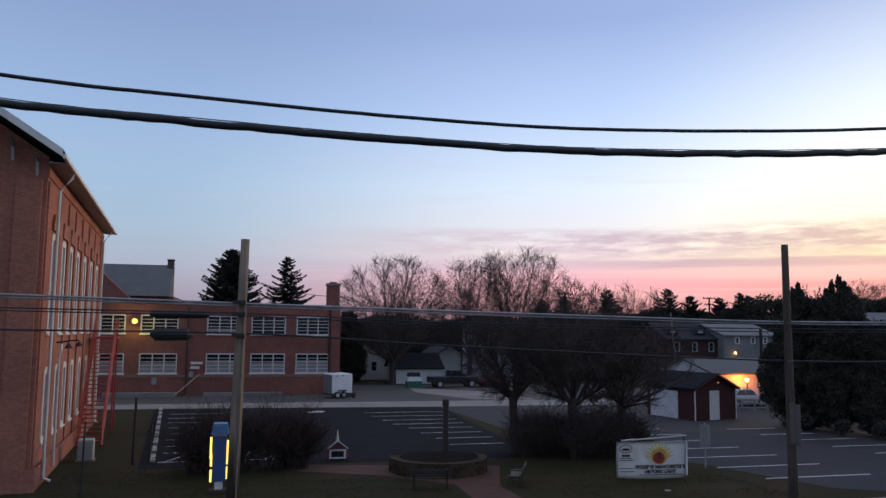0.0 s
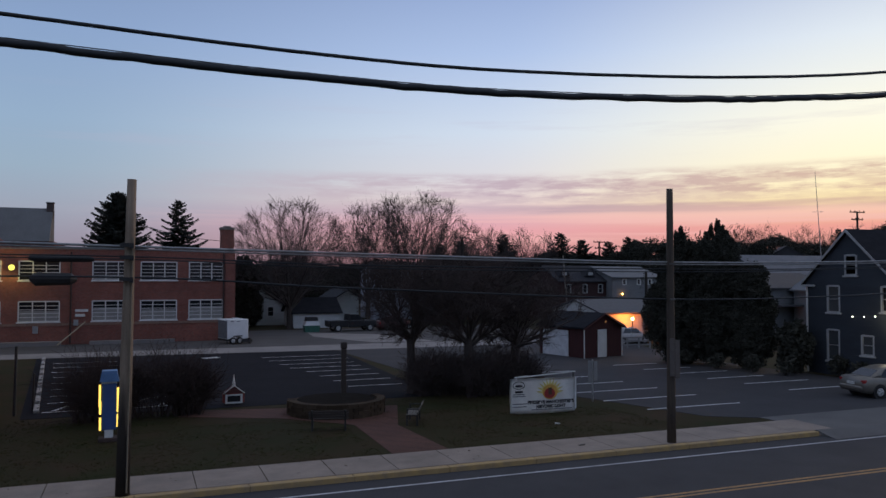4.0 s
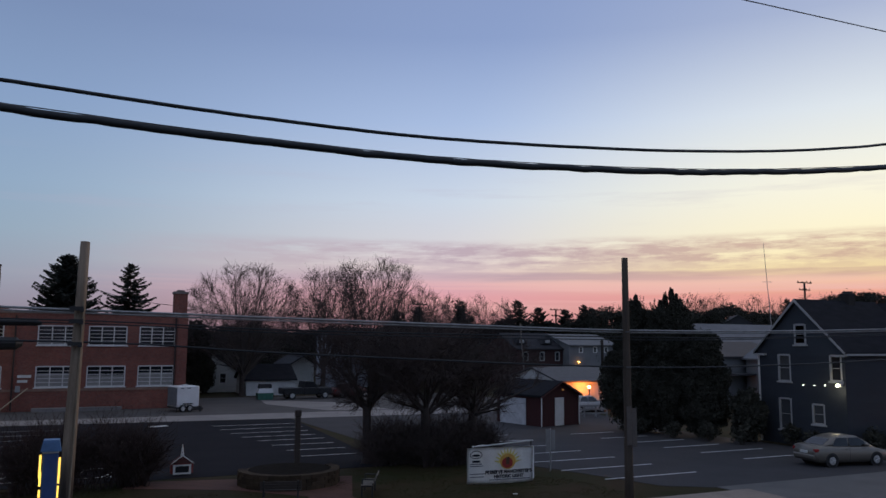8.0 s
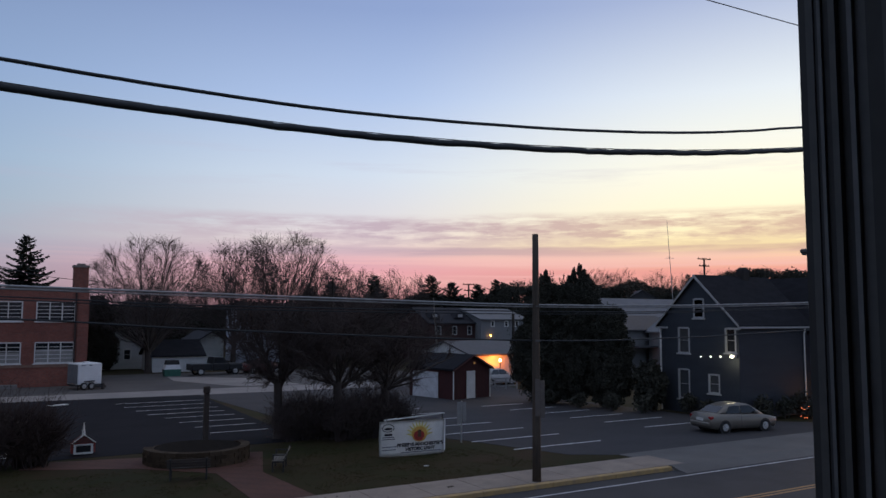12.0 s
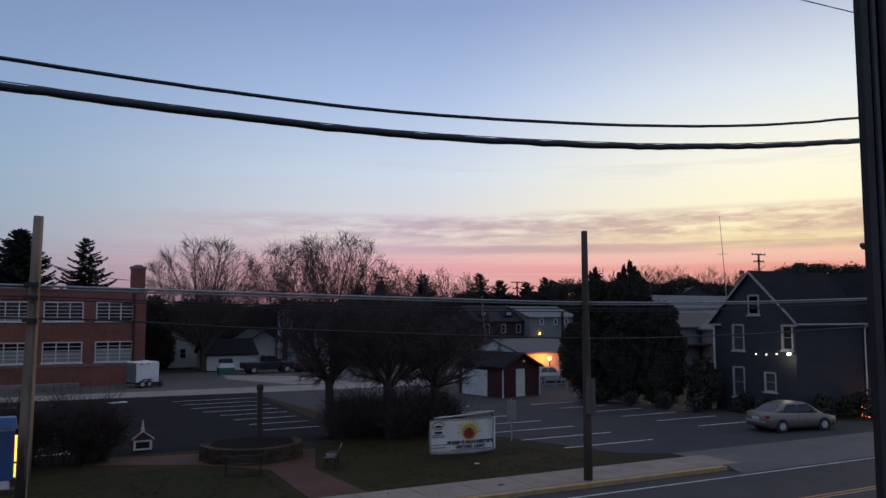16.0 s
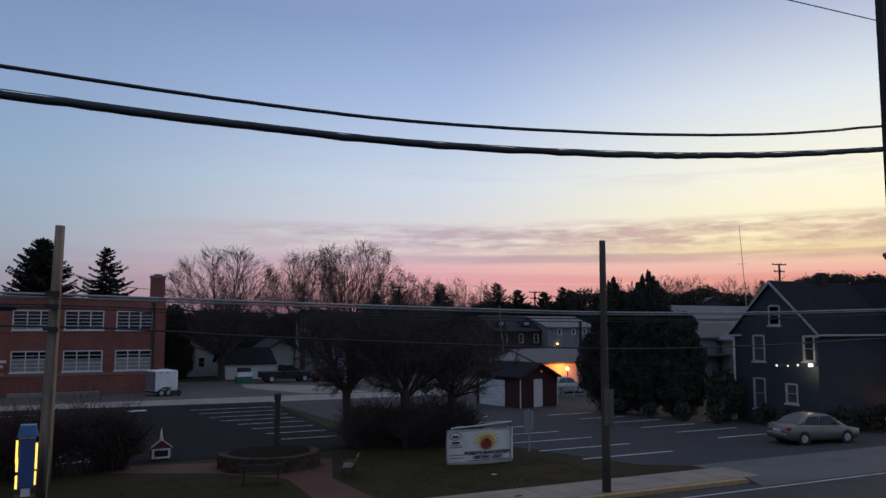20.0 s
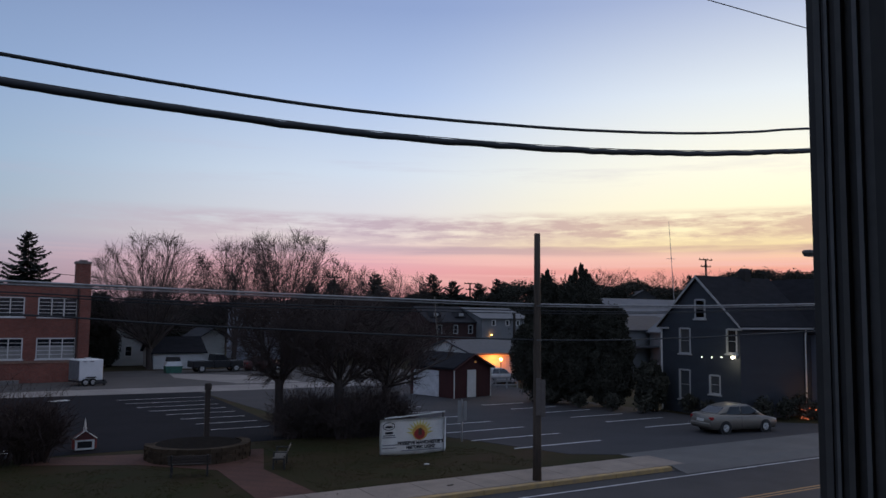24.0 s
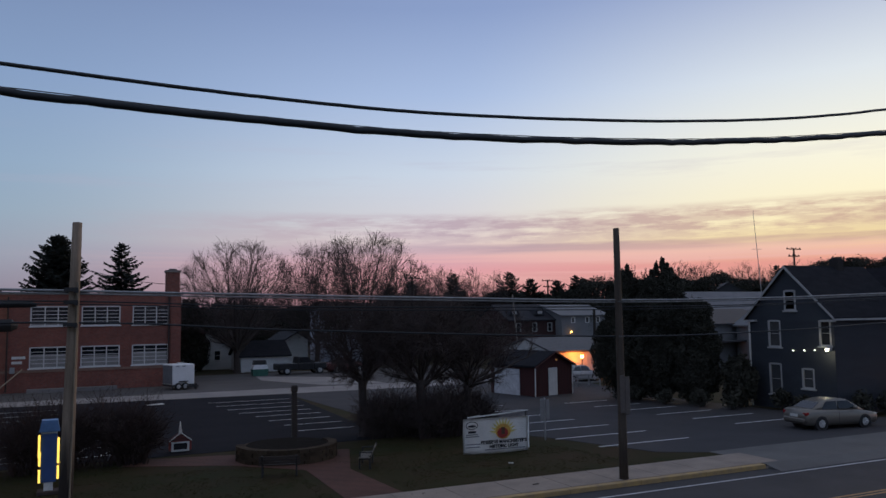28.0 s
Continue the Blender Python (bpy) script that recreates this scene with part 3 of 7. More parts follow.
# ---- brick school across the yard ----
def school():
    s = empty("school_building", (0, 73.0, 0), "two storey dark red brick school with wide white windows", "school")
    x0, x1, top = -20.0, 8.15, 8.05
    cols = [(-16.3, 3.0), (-12.1, 3.0), (-7.75, 3.1), (-2.15, 3.1), (1.65, 3.0), (5.65, 2.95)]
    holes = []
    for a, w in cols:
        holes += [(a - w / 2, a + w / 2, 1.95, 3.68), (a - w / 2, a + w / 2, 5.42, 7.05)]
    bm = bmesh.new()
    holed_wall(bm, x0, x1, 0, top, 0, 0.35, holes)
    part("wall", bm, BRICK_SCHOOL, s)
    for q in ((x1 - 0.35, x1, 0.35, 14), (x0, x0 + 0.35, 0.35, 14), (x0 + 0.35, x1 - 0.35, 13.65, 14)):
        part("wall", boxes((*q, 0, top)), BRICK_SCHOOL, s)
    part("roof", boxes((x0 + 0.35, x1 - 0.35, 0.35, 13.65, top - 0.45, top - 0.25)), SLATE, s, "flat dark roof")
    part("coping", boxes((x0 - 0.05, x1 + 0.05, -0.06, 0.42, top, top + 0.12), (x1 - 0.42, x1 + 0.05, 0.42, 14, top, top + 0.12)), mat("stone_coping", (0.24, 0.20, 0.18), None, 0.85), s, "weathered stone coping")
    part("belt_course", boxes((x0, x1 + 0.02, -0.05, -0.002, 1.62, 1.82)), mat("stone_belt", (0.28, 0.17, 0.13), None, 0.85), s, "pale brick belt under the sills")
    part("brick_pier", boxes((6.55 + 0.75, x1 + 0.01, -0.13, -0.003, 0, top - 0.3)), BRICK_SCHOOL, s)
    for i, (a, w) in enumerate(cols):
        window(s, a, w, 1.95, 3.68, 0.0, 3, 5, blind=0.62 if i % 2 else 0.5, mull=0.042, frame_w=0.07, trim=AGED_TRIM)
        window(s, a, w, 5.42, 7.05, 0.0, 3, 5, blind=0.0 if i % 3 else 0.25, mull=0.042, frame_w=0.07, trim=AGED_TRIM)
    for x in (-5.35, 7.15):
        part("downspout", bar([(x, -0.1, 0.1), (x, -0.1, top - 0.2)], 0.07, 8), mat("brown_downspout", (0.05, 0.03, 0.028), None, 0.6), s, "dark brown downspout")
    for z, w in ((2.75, 1.0), (2.35, 0.75)):
        part("wall_sign", boxes((-5.0, -5.0 + w, -0.05, -0.002, z, z + 0.22)), WHITE_TRIM, s, "small pale wall sign")
    part("meter_box", boxes((-5.1, -4.75, -0.2, -0.002, 1.6, 2.1)), GREY_METAL, s)
    part("vent", boxes((-8.2, -7.8, -0.12, -0.002, 1.0, 1.6)), GREY_METAL, s)
    part("basement_kerb", boxes((-12, -6, -1.3, -0.3, 0.0, 0.35)), CONCRETE_PALE, s, "low concrete areaway kerb")
    part("basement_kerb", boxes((-3.8, 3.0, -1.1, -0.3, 0.0, 0.30)), CONCRETE_PALE, s, "low concrete areaway kerb")
    # chimney on the end wall
    ch = part("chimney", boxes((6.95, 8.1, 0.5, 1.7, top - 0.4, 10.05)), BRICK_SCHOOL, s)
    part("chimney_cap", boxes((6.87, 8.18, 0.42, 1.78, 10.05, 10.25), (7.2, 7.85, 0.75, 1.45, 10.25, 10.4)), mat("stone_coping", (0.2, 0.2, 0.2)), ch)
    # guy brace by the wall
    part("pipe_brace", bar([(-4.2, -0.15, 1.9), (-6.2, -1.6, 0.1)], 0.05, 6), mat("yellowed_pole", (0.40, 0.32, 0.22), None, 0.7), s, "pale pipe leaning on the wall")
    # flood lamp on the wall
    fl = part("flood_lamp", boxes((-9.92, -9.57, -0.45, -0.1, 6.35, 6.65), (-9.8, -9.72, -0.1, -0.002, 6.4, 6.5)), GREY_METAL, s)
    part("bulb", bmesh_ball(0.24, (-9.75, -0.62, 6.5)), glow("flood_yellow", (1.0, 0.86, 0.14), 1.5), fl, "glowing yellow bulb")
    lamp("school_flood_light", (-9.75, 72.1, 6.45), 110, (1.0, 0.80, 0.22), 0.12)


def bmesh_ball(r, c, seg=10):
    bm = bmesh.new()
    bmesh.ops.create_uvsphere(bm, u_segments=seg, v_segments=max(5, seg // 2), radius=r)
    bmesh.ops.translate(bm, vec=c, verts=bm.verts[:])
    return bm


school()


def hall_behind():
    h = empty("school_hall", (0, 86.0, 0), "tall school hall with grey slate roof behind the parapet", "building")
    x0, x1 = -22.0, -7.9
    part("wall", boxes((x0, x1, 0, 14, 0, 9.2)), BRICK_SCHOOL, h)
    slate = mat("grey_slate", (0.150, 0.150, 0.150), (0.115, 0.115, 0.115), 0.8, 0.5, 0.004, fine=12, spec=0.2)
    bm = bmesh.new()
    prism(bm, [(-0.6, 9.2), (4.2, 9.2), (4.2, 12.6), (3.0, 12.7)], x0, x1 - 0.4, swap=True)
    part("roof", bm, slate, h, "grey slate roof")
    ch = part("chimney", boxes((x1 - 1.0, x1 - 0.35, 2.6, 3.3, 11.6, 13.2)), mat("sooty_brick", (0.10, 0.075, 0.07), None, 0.9, 2.0), h)
    part("chimney_cap", boxes((x1 - 1.05, x1 - 0.3, 2.55, 3.35, 13.2, 13.32)), SLATE, ch)
    # brick cross gable towards the old hall
    bm = bmesh.new()
    prism(bm, [(-20.0, 8.0), (-11.0, 8.0), (-15.2, 12.0), (-20.0, 13.5)], -2.0, -0.7)
    part("cross_gable", bm, BRICK_SCHOOL, h)


hall_behind()


# ---- tall old brick hall beside the lawn ----
def old_hall():
    """Local frame: the corner at the origin, the long wall along +y, the front along -x."""
    c = empty("old_brick_hall", (-7.55, 31.7, 0), "tall orange red brick hall with white downspouts and bracketed eaves", "building", rz=4.9)
    L, top, d = 23.0, 12.35, 12.0
    wins = [(2.4, 1.0), (5.2, 1.0), (7.6, 1.0), (10.2, 1.0), (13.2, 1.0), (16.4, 1.0), (19.6, 1.0)]
    holes = []
    for a, w in wins:
        holes += [(a - w / 2, a + w / 2, 1.5, 4.3), (a - w / 2, a + w / 2, 5.7, 9.6)]
    bm = bmesh.new()
    holed_wall(bm, 0, L, 0, top, -0.4, 0.0, holes, swap=True)
    holed_wall(bm, -d, -0.4, 0, top, 0.0, 0.4, [(-6.0, -4.6, 5.7, 9.6), (-6.0, -4.6, 1.5, 4.3)])
    box(bm, -d, -0.4, L - 0.4, L, 0, top)
    box(bm, -d, -d + 0.4, 0.4, L - 0.4, 0, top)
    part("wall", bm, BRICK_CHURCH, c)
    # brick piers and hood arches between the windows
    for y in (0.55, 3.8, 6.4, 8.9, 11.7, 14.8, 18.0, 21.6):
        part("pier", boxes((0.002, 0.07, y - 0.38, y + 0.38, 0, top - 0.9), bevel=0.01), BRICK_CHURCH, c)
    for a, w in wins:
        part("hood_arch", boxes((0.002, 0.10, a - 0.8, a + 0.8, 9.75, 10.15), (0.002, 0.10, a - 0.6, a + 0.6, 10.15, 10.4)), BRICK_CHURCH, c, "brick hood over the window")
    for x in (-0.55, -3.4, -7.2, -10.0):
        part("pier", boxes((x - 0.5, x + 0.4, -0.14, -0.002, 0, top - 0.9), bevel=0.01), BRICK_CHURCH, c)
    for a, w in wins:
        window(c, a, w, 1.5, 4.3, 0.0, 1, 2, swap=True, face=1, frame_w=0.19, deep=0.08)
        window(c, a, w, 5.7, 9.6, 0.0, 1, 2, swap=True, face=1, frame_w=0.19, deep=0.08)
    window(c, -5.3, 1.4, 5.7, 9.6, 0.0, 1, 2, frame_w=0.13, deep=0.16)
    window(c, -5.3, 1.4, 1.5, 4.3, 0.0, 1, 2, frame_w=0.13, deep=0.16)
    part("plinth", boxes((-d, 0.16, -0.16, -0.14 + 0.002, 0, 0.8), (0.132, 0.18, -0.14, L, 0, 0.8)), BRICK_CHURCH, c)
    # gable roof with deep bracketed eaves, its gable end towards the road
    ex, ey, rise = 0.62, 1.2, 4.0
    k = rise / (d / 2)
    bm = bmesh.new()
    prism(bm, [(-d, top), (0, top), (-d / 2, top + rise)], 0.0, 0.4)
    part("gable_wall", bm, BRICK_CHURCH, c)
    bm = bmesh.new()
    prism(bm, [(ex, top + 0.12 - ex * k * 0.5), (-d / 2, top + rise + 0.1), (-d - ex, top + 0.12 - ex * k * 0.5), (-d - ex, top + 0.30 - ex * k * 0.5), (-d / 2, top + rise + 0.36), (ex, top + 0.30 - ex * k * 0.5)], -ey, L + 0.9)
    part("roof", bm, SLATE, c, "dark slate gable roof")
    dusty = mat("soffit_paint", (0.42, 0.40, 0.37), None, 0.7)
    part("soffit", boxes((0.002, ex - 0.02, 0.0, L + 0.85, top - 0.24, top - 0.18)), dusty, c, "dusty white soffit")
    part("gutter", boxes((ex + 0.003, ex + 0.13, -ey, L + 0.9, top - 0.26, top - 0.08), bevel=0.02), WHITE_TRIM, c, "white painted gutter")
    for s in (-1, 1):
        xe = -d / 2 + s * (d / 2 + ex)
        bm = bmesh.new()
        prism(bm, [(xe, top - 0.20), (xe, top + 0.10), (-d / 2, top + rise + 0.38), (-d / 2, top + rise + 0.08)], -ey - 0.06, -ey - 0.004)
        part("rake_board", bm, WHITE_TRIM, c, "white rake board")
    part("frieze_board", boxes((0.005, 0.05, 0.0, L, top - 0.75, top - 0.43)), BRICK_CHURCH, c)
    for i in range(7):
        x = -0.35 - i * 0.85
        z = top - 0.25 - x * k * 0.93
        bm = bmesh.new()
        prism(bm, [(-1.05, z), (-0.15, z), (-0.15, z - 0.75), (-0.30, z - 0.22)], x - 0.05, x + 0.05, swap=True)
        part("eave_bracket", bm, dusty, c)
    e = ex
    for y in (1.45, 20.6):
        part("downspout", bar([(e + 0.05, y + 0.3, top - 0.28), (e, y + 0.3, top - 0.45), (0.24, y, top - 1.1), (0.24, y, 0.25), (0.5, y, 0.1)], 0.065, 8), WHITE_TRIM, c, "white downspout")
    part("downspout", bar([(0.25, 4.4, 5.2), (0.3, 4.0, 5.0), (0.25, 3.9, 4.6), (0.25, 3.9, 0.3)], 0.05, 8), WHITE_TRIM, c, "short white downspout")
    for y in (4.6, 8.4):
        arm = part("wall_lamp", bar([(0.0, y, 5.3), (0.45, y, 5.35), (0.5, y, 5.2)], 0.04, 6), BLACK_PAINT, c)
        part("lamp_head", bar([(0.5, y, 5.25), (0.5, y, 5.05)], [0.06, 0.18], 10), BLACK_PAINT, arm)
    # red iron fire escape at the far end of the wall
    f = empty("fire_escape", (0, 0, 0), "red painted iron fire escape stair on the brick wall", "fire escape")
    f.matrix_basis = c.matrix_basis @ pose(0.25, 0, 0)
    y0, y1, ztop = 11.2, 17.0, 5.4
    n = 26
    for i in range(n):
        u = (i + 0.5) / n
        y, z = y0 + u * (y1 - y0), 0.15 + u * (ztop - 0.15)
        part("tread", boxes((0.15, 1.15, y - 0.12, y + 0.12, z - 0.02, z + 0.02)), RED_IRON, f)
    for x in (0.1, 1.2):
        part("stringer", bar([(x, y0 - 0.1, 0.05), (x, y1, ztop)], 0.07, 4), RED_IRON, f)
        part("handrail", bar([(x, y0 - 0.1, 1.05), (x, y1, ztop + 1.0), (x, y1 + 1.9, ztop + 1.0)], 0.03, 6), RED_IRON, f)
        part("handrail", bar([(x, y0 - 0.1, 0.55), (x, y1, ztop + 0.5), (x, y1 + 1.9, ztop + 0.5)], 0.025, 6), RED_IRON, f)
        for i in range(9):
            u = i / 8
            y, z = y0 + u * (y1 - y0), 0.05 + u * (ztop - 0.05)
            part("baluster", bar([(x, y, z), (x, y, z + 1.0)], 0.022, 5), RED_IRON, f)
    part("platform", boxes((0.0, 1.3, y1, y1 + 1.9, ztop - 0.08, ztop)), RED_IRON, f)
    for y in (y1 + 0.1, y1 + 1.8):
        part("post", bar([(1.2, y, 0.0), (1.2, y, ztop + 1.0)], 0.05, 6), RED_IRON, f)
    # grey unit on the grass below
    u = empty("air_conditioner", (-6.95, 38.6, 0), "pale grey air conditioning unit on the grass", "air conditioner", rz=4.9)
    part("casing", boxes((-0.33, 0.33, -0.33, 0.33, 0.05, 0.95), bevel=0.03), mat("unit_beige", (0.42, 0.40, 0.36), None, 0.6), u)
    part("grille", boxes((-0.26, 0.26, -0.345, -0.332, 0.15, 0.85)), GREY_METAL, u)
    part("base", boxes((-0.4, 0.4, -0.4, 0.4, 0.0, 0.05)), CONCRETE, u)


old_hall()


# ---- slate blue house by the lot ----
def blue_house():
    X, Y0, Y1 = 38.5, 30.75, 36.9
    h = empty("blue_house", (0, -0.15, 0), "slate blue gabled house with white window trim", "house")
    ze, zp, ym = 5.5, 8.4, (Y0 + Y1) / 2
    L = 6.7
    holes = [(34.45, 35.35, 3.7, 5.3), (30.95, 31.7, 3.85, 5.3), (34.5, 35.4, 0.85, 2.7), (32.2, 33.02, 1.35, 2.5)]
    bm = bmesh.new()
    holed_wall(bm, Y0, Y1, 0, ze, X, X + 0.2, holes, swap=True)
    box(bm, X + 0.2, X + L, Y0, Y0 + 0.2, 0, ze)
    box(bm, X + 0.2, X + L, Y1 - 0.2, Y1, 0, ze)
    box(bm, X + L - 0.2, X + L, Y0 + 0.2, Y1 - 0.2, 0, ze)
    part("wall", bm, SIDING_BLUE, h)
    bm = bmesh.new()
    prism(bm, [(Y0, ze), (Y1, ze), (ym, zp)], X, X + 0.2, swap=True)
    part("gable_wall", bm, SIDING_BLUE, h)
    # clapboard edges
    z = 0.5
    while z < ze:
        for a, b in clear_spans(Y0, Y1, [q[:2] for q in holes if q[2] - 0.1 < z < q[3] + 0.1]):
            part("clapboard", boxes((X - 0.018, X - 0.001, a, b, z - 0.13, z)), SIDING_BLUE, h)
        part("clapboard", boxes((X, X + L, Y0 - 0.018, Y0 - 0.001, z - 0.13, z)), SIDING_BLUE, h)
        z += 0.16
    for a, b, z0, z1 in holes:
        window(h, (a + b) / 2, b - a, z0, z1, X, 1, 2, swap=True, frame_w=0.075, deep=0.1, mull=0.025, trim=HOUSE_TRIM, glass=GLASS_DARK if a < 31.5 else GLASS_DRAPE)
    w = window(h, 33.66, 0.8, 5.9, 7.1, X, 1, 2, swap=True, frame_w=0.085, deep=0.03, mull=0.025, trim=HOUSE_TRIM)
    # roof: two slopes with overhang, white rakes and returns
    o, t = 0.20, 0.16
    k = (zp - ze) / (ym - Y0)
    bm = bmesh.new()
    prism(bm, [(Y0 - o, ze - o * k), (ym, zp), (Y1 + o, ze - o * k), (Y1 + o, ze - o * k + t), (ym, zp + t + 0.05), (Y0 - o, ze - o * k + t)], X - o, X + L + o, swap=True)
    part("roof", bm, SHINGLE, h, "dark shingled gable roof")
    for s in (-1, 1):
        ye = ym + s * ((Y1 - Y0) / 2 + o)
        bm = bmesh.new()
        prism(bm, [(ye, ze - o * k + 0.02), (ye, ze - o * k + t), (ym, zp + t + 0.05), (ym, zp + 0.02)], X - o - 0.035, X - o - 0.002, swap=True)
        part("rake_board", bm, HOUSE_TRIM, h)
        yw = ym + s * ((Y1 - Y0) / 2)
        part("eave_return", boxes((X - o, X - 0.02, min(yw + s * o, yw - s * 0.7), max(yw + s * o, yw - s * 0.7), ze - 0.28, ze - 0.16)), HOUSE_TRIM, h)
    part("gutter", boxes((X - o, X + L + o, Y0 - o - 0.12, Y0 - o - 0.004, ze - o * k - 0.02, ze - o * k + 0.09)), HOUSE_TRIM, h)
    part("corner_board", boxes((X - 0.03, X - 0.002, Y1 - 0.12, Y1 + 0.02, 0, ze - 0.3)), WHITE_TRIM, h)
    part("downspout", bar([(X + 6.0, Y0 - o, ze - 0.25), (X + 6.0, Y0 - 0.12, ze - 0.6), (X + 6.0, Y0 - 0.12, 0.2)], 0.05, 8), WHITE_TRIM, h, "white downspout")
    ch = part("chimney", boxes((X + 4.1, X + 4.75, ym - 0.3, ym + 0.3, zp - 0.6, zp + 0.7), bevel=0.06), mat("dark_chimney", (0.030, 0.026, 0.025), None, 0.9), h)
    part("chimney_cap", boxes((X + 4.25, X + 4.7, ym - 0.25, ym + 0.25, zp + 0.702, zp + 0.8), bevel=0.03), BLACK_PAINT, ch)
    # flood lamp and three small bulbs on the gable wall
    fl = part("flood_lamp", boxes((X - 0.3, X - 0.1, 30.85, 31.15, 3.58, 3.75), (X - 0.1, X - 0.02, 30.95, 31.05, 3.61, 3.69)), GREY_METAL, h)
    part("bulb", bmesh_ball(0.075, (X - 0.36, 31.0, 3.65)), glow("flood_warm", (1.0, 0.90, 0.62), 25), fl, "glowing white bulb")
    lamp("house_flood_light", (X - 0.7, 30.85, 3.5), 20, (1.0, 0.90, 0.62), 0.08)
    for y, z in ((32.0, 3.60), (32.72, 3.56), (33.5, 3.53)):
        part("small_bulb", bmesh_ball(0.032, (X - 0.12, y, z), 8), glow("bulb_soft", (1.0, 0.93, 0.75), 6), h, "small glowing bulb")
    return X, Y0, ze


def clear_spans(a, b, gaps):
    out, at_ = [], a
    for g0, g1 in sorted(gaps):
        out.append((at_, g0))
        at_ = g1
    out.append((at_, b))
    return [(p, q) for p, q in out if q - p > 0.02]


blue_house()


# ---- poles and cables ----
def utility_pole(name, base, top, height, r0, r1, mats, label):
    p = empty(name, (*base, 0), label, "utility pole")
    dx, dy = top[0] - base[0], top[1] - base[1]
    pts = [(dx * u, dy * u, height * u) for u in (0, 0.2, 0.4, 0.6, 0.8, 1.0)]
    part("shaft", bar(pts, [r0 + (r1 - r0) * u for u in (0, 0.2, 0.4, 0.6, 0.8, 1.0)], 14), mats, p, smooth=True)
    return p, (lambda z: Vector((dx * z / height, dy * z / height, z)))


def lawn_poles():
    p, at_ = utility_pole("utility_pole", (-0.30, 22.74), (-0.17, 22.90), 8.50, 0.188, 0.122, POLE_STAINED, "weathered grey brown wooden utility pole by the sidewalk")
    for z in (6.70, 6.37, 5.78):
        part("clamp", boxes((-0.15, 0.19, -0.21, 0.0, z - 0.05, z + 0.05), (0.10, 0.20, -0.26, -0.21, z - 0.09, z + 0.02)), BLACK_PAINT, p)
    part("riser_pipe", bar([at_(0.1) + Vector((0.10, -0.18, 0)), at_(6.9) + Vector((0.07, -0.15, 0))], 0.022, 8), mat("tan_conduit", (0.22, 0.18, 0.13)), p, "tan conduit strapped to the pole")
    p2, at2 = utility_pole("utility_pole", (17.60, 22.86), (17.60, 22.86), 8.97, 0.16, 0.11, mat("brown_pole_wood", (0.092, 0.074, 0.060), (0.060, 0.049, 0.041), 0.9, 1.6, 0.006, fine=30, stretch=(6, 6, 0.5), spec=0.15), "dark slim wooden utility pole at the kerb")
    for dx, z0, z1 in ((-0.19, 2.35, 3.68), (0.03, 2.28, 3.62)):
        part("back_sign", boxes((dx, dx + 0.21, -0.19, -0.165, z0, z1), bevel=0.01), mat("sign_back", (0.10, 0.085, 0.078), None, 0.6), p2, "back of a dark road sign")
    for z in (6.3, 5.05):
        part("clamp", boxes((-0.10, 0.10, -0.16, -0.08, z - 0.03, z + 0.03)), GREY_DARK, p2)


lawn_poles()


def cable(name, pts, r, material, label, n=6, wob=0.0, seed=1):
    """A hanging cable through points (x, y, z): smooth between them, slightly uneven if wob."""
    rnd = random.Random(seed)
    P = [Vector(p) for p in pts]
    out = []
    for i in range(len(P) - 1):
        a, b, c, d = P[max(i - 1, 0)], P[i], P[i + 1], P[min(i + 2, len(P) - 1)]
        for k in range(12):
            u = k / 12
            out.append(0.5 * (2 * b + (c - a) * u + (2 * a - 5 * b + 4 * c - d) * u * u + (3 * b - a - 3 * c + d) * u ** 3))
    out.append(P[-1])
    if wob:
        out = [p + Vector((0, 0, rnd.uniform(-wob, wob))) for p in out]
    ob = part(name, bar(out, r, n), material, smooth=True)
    return tagged(ob, label, "cable")


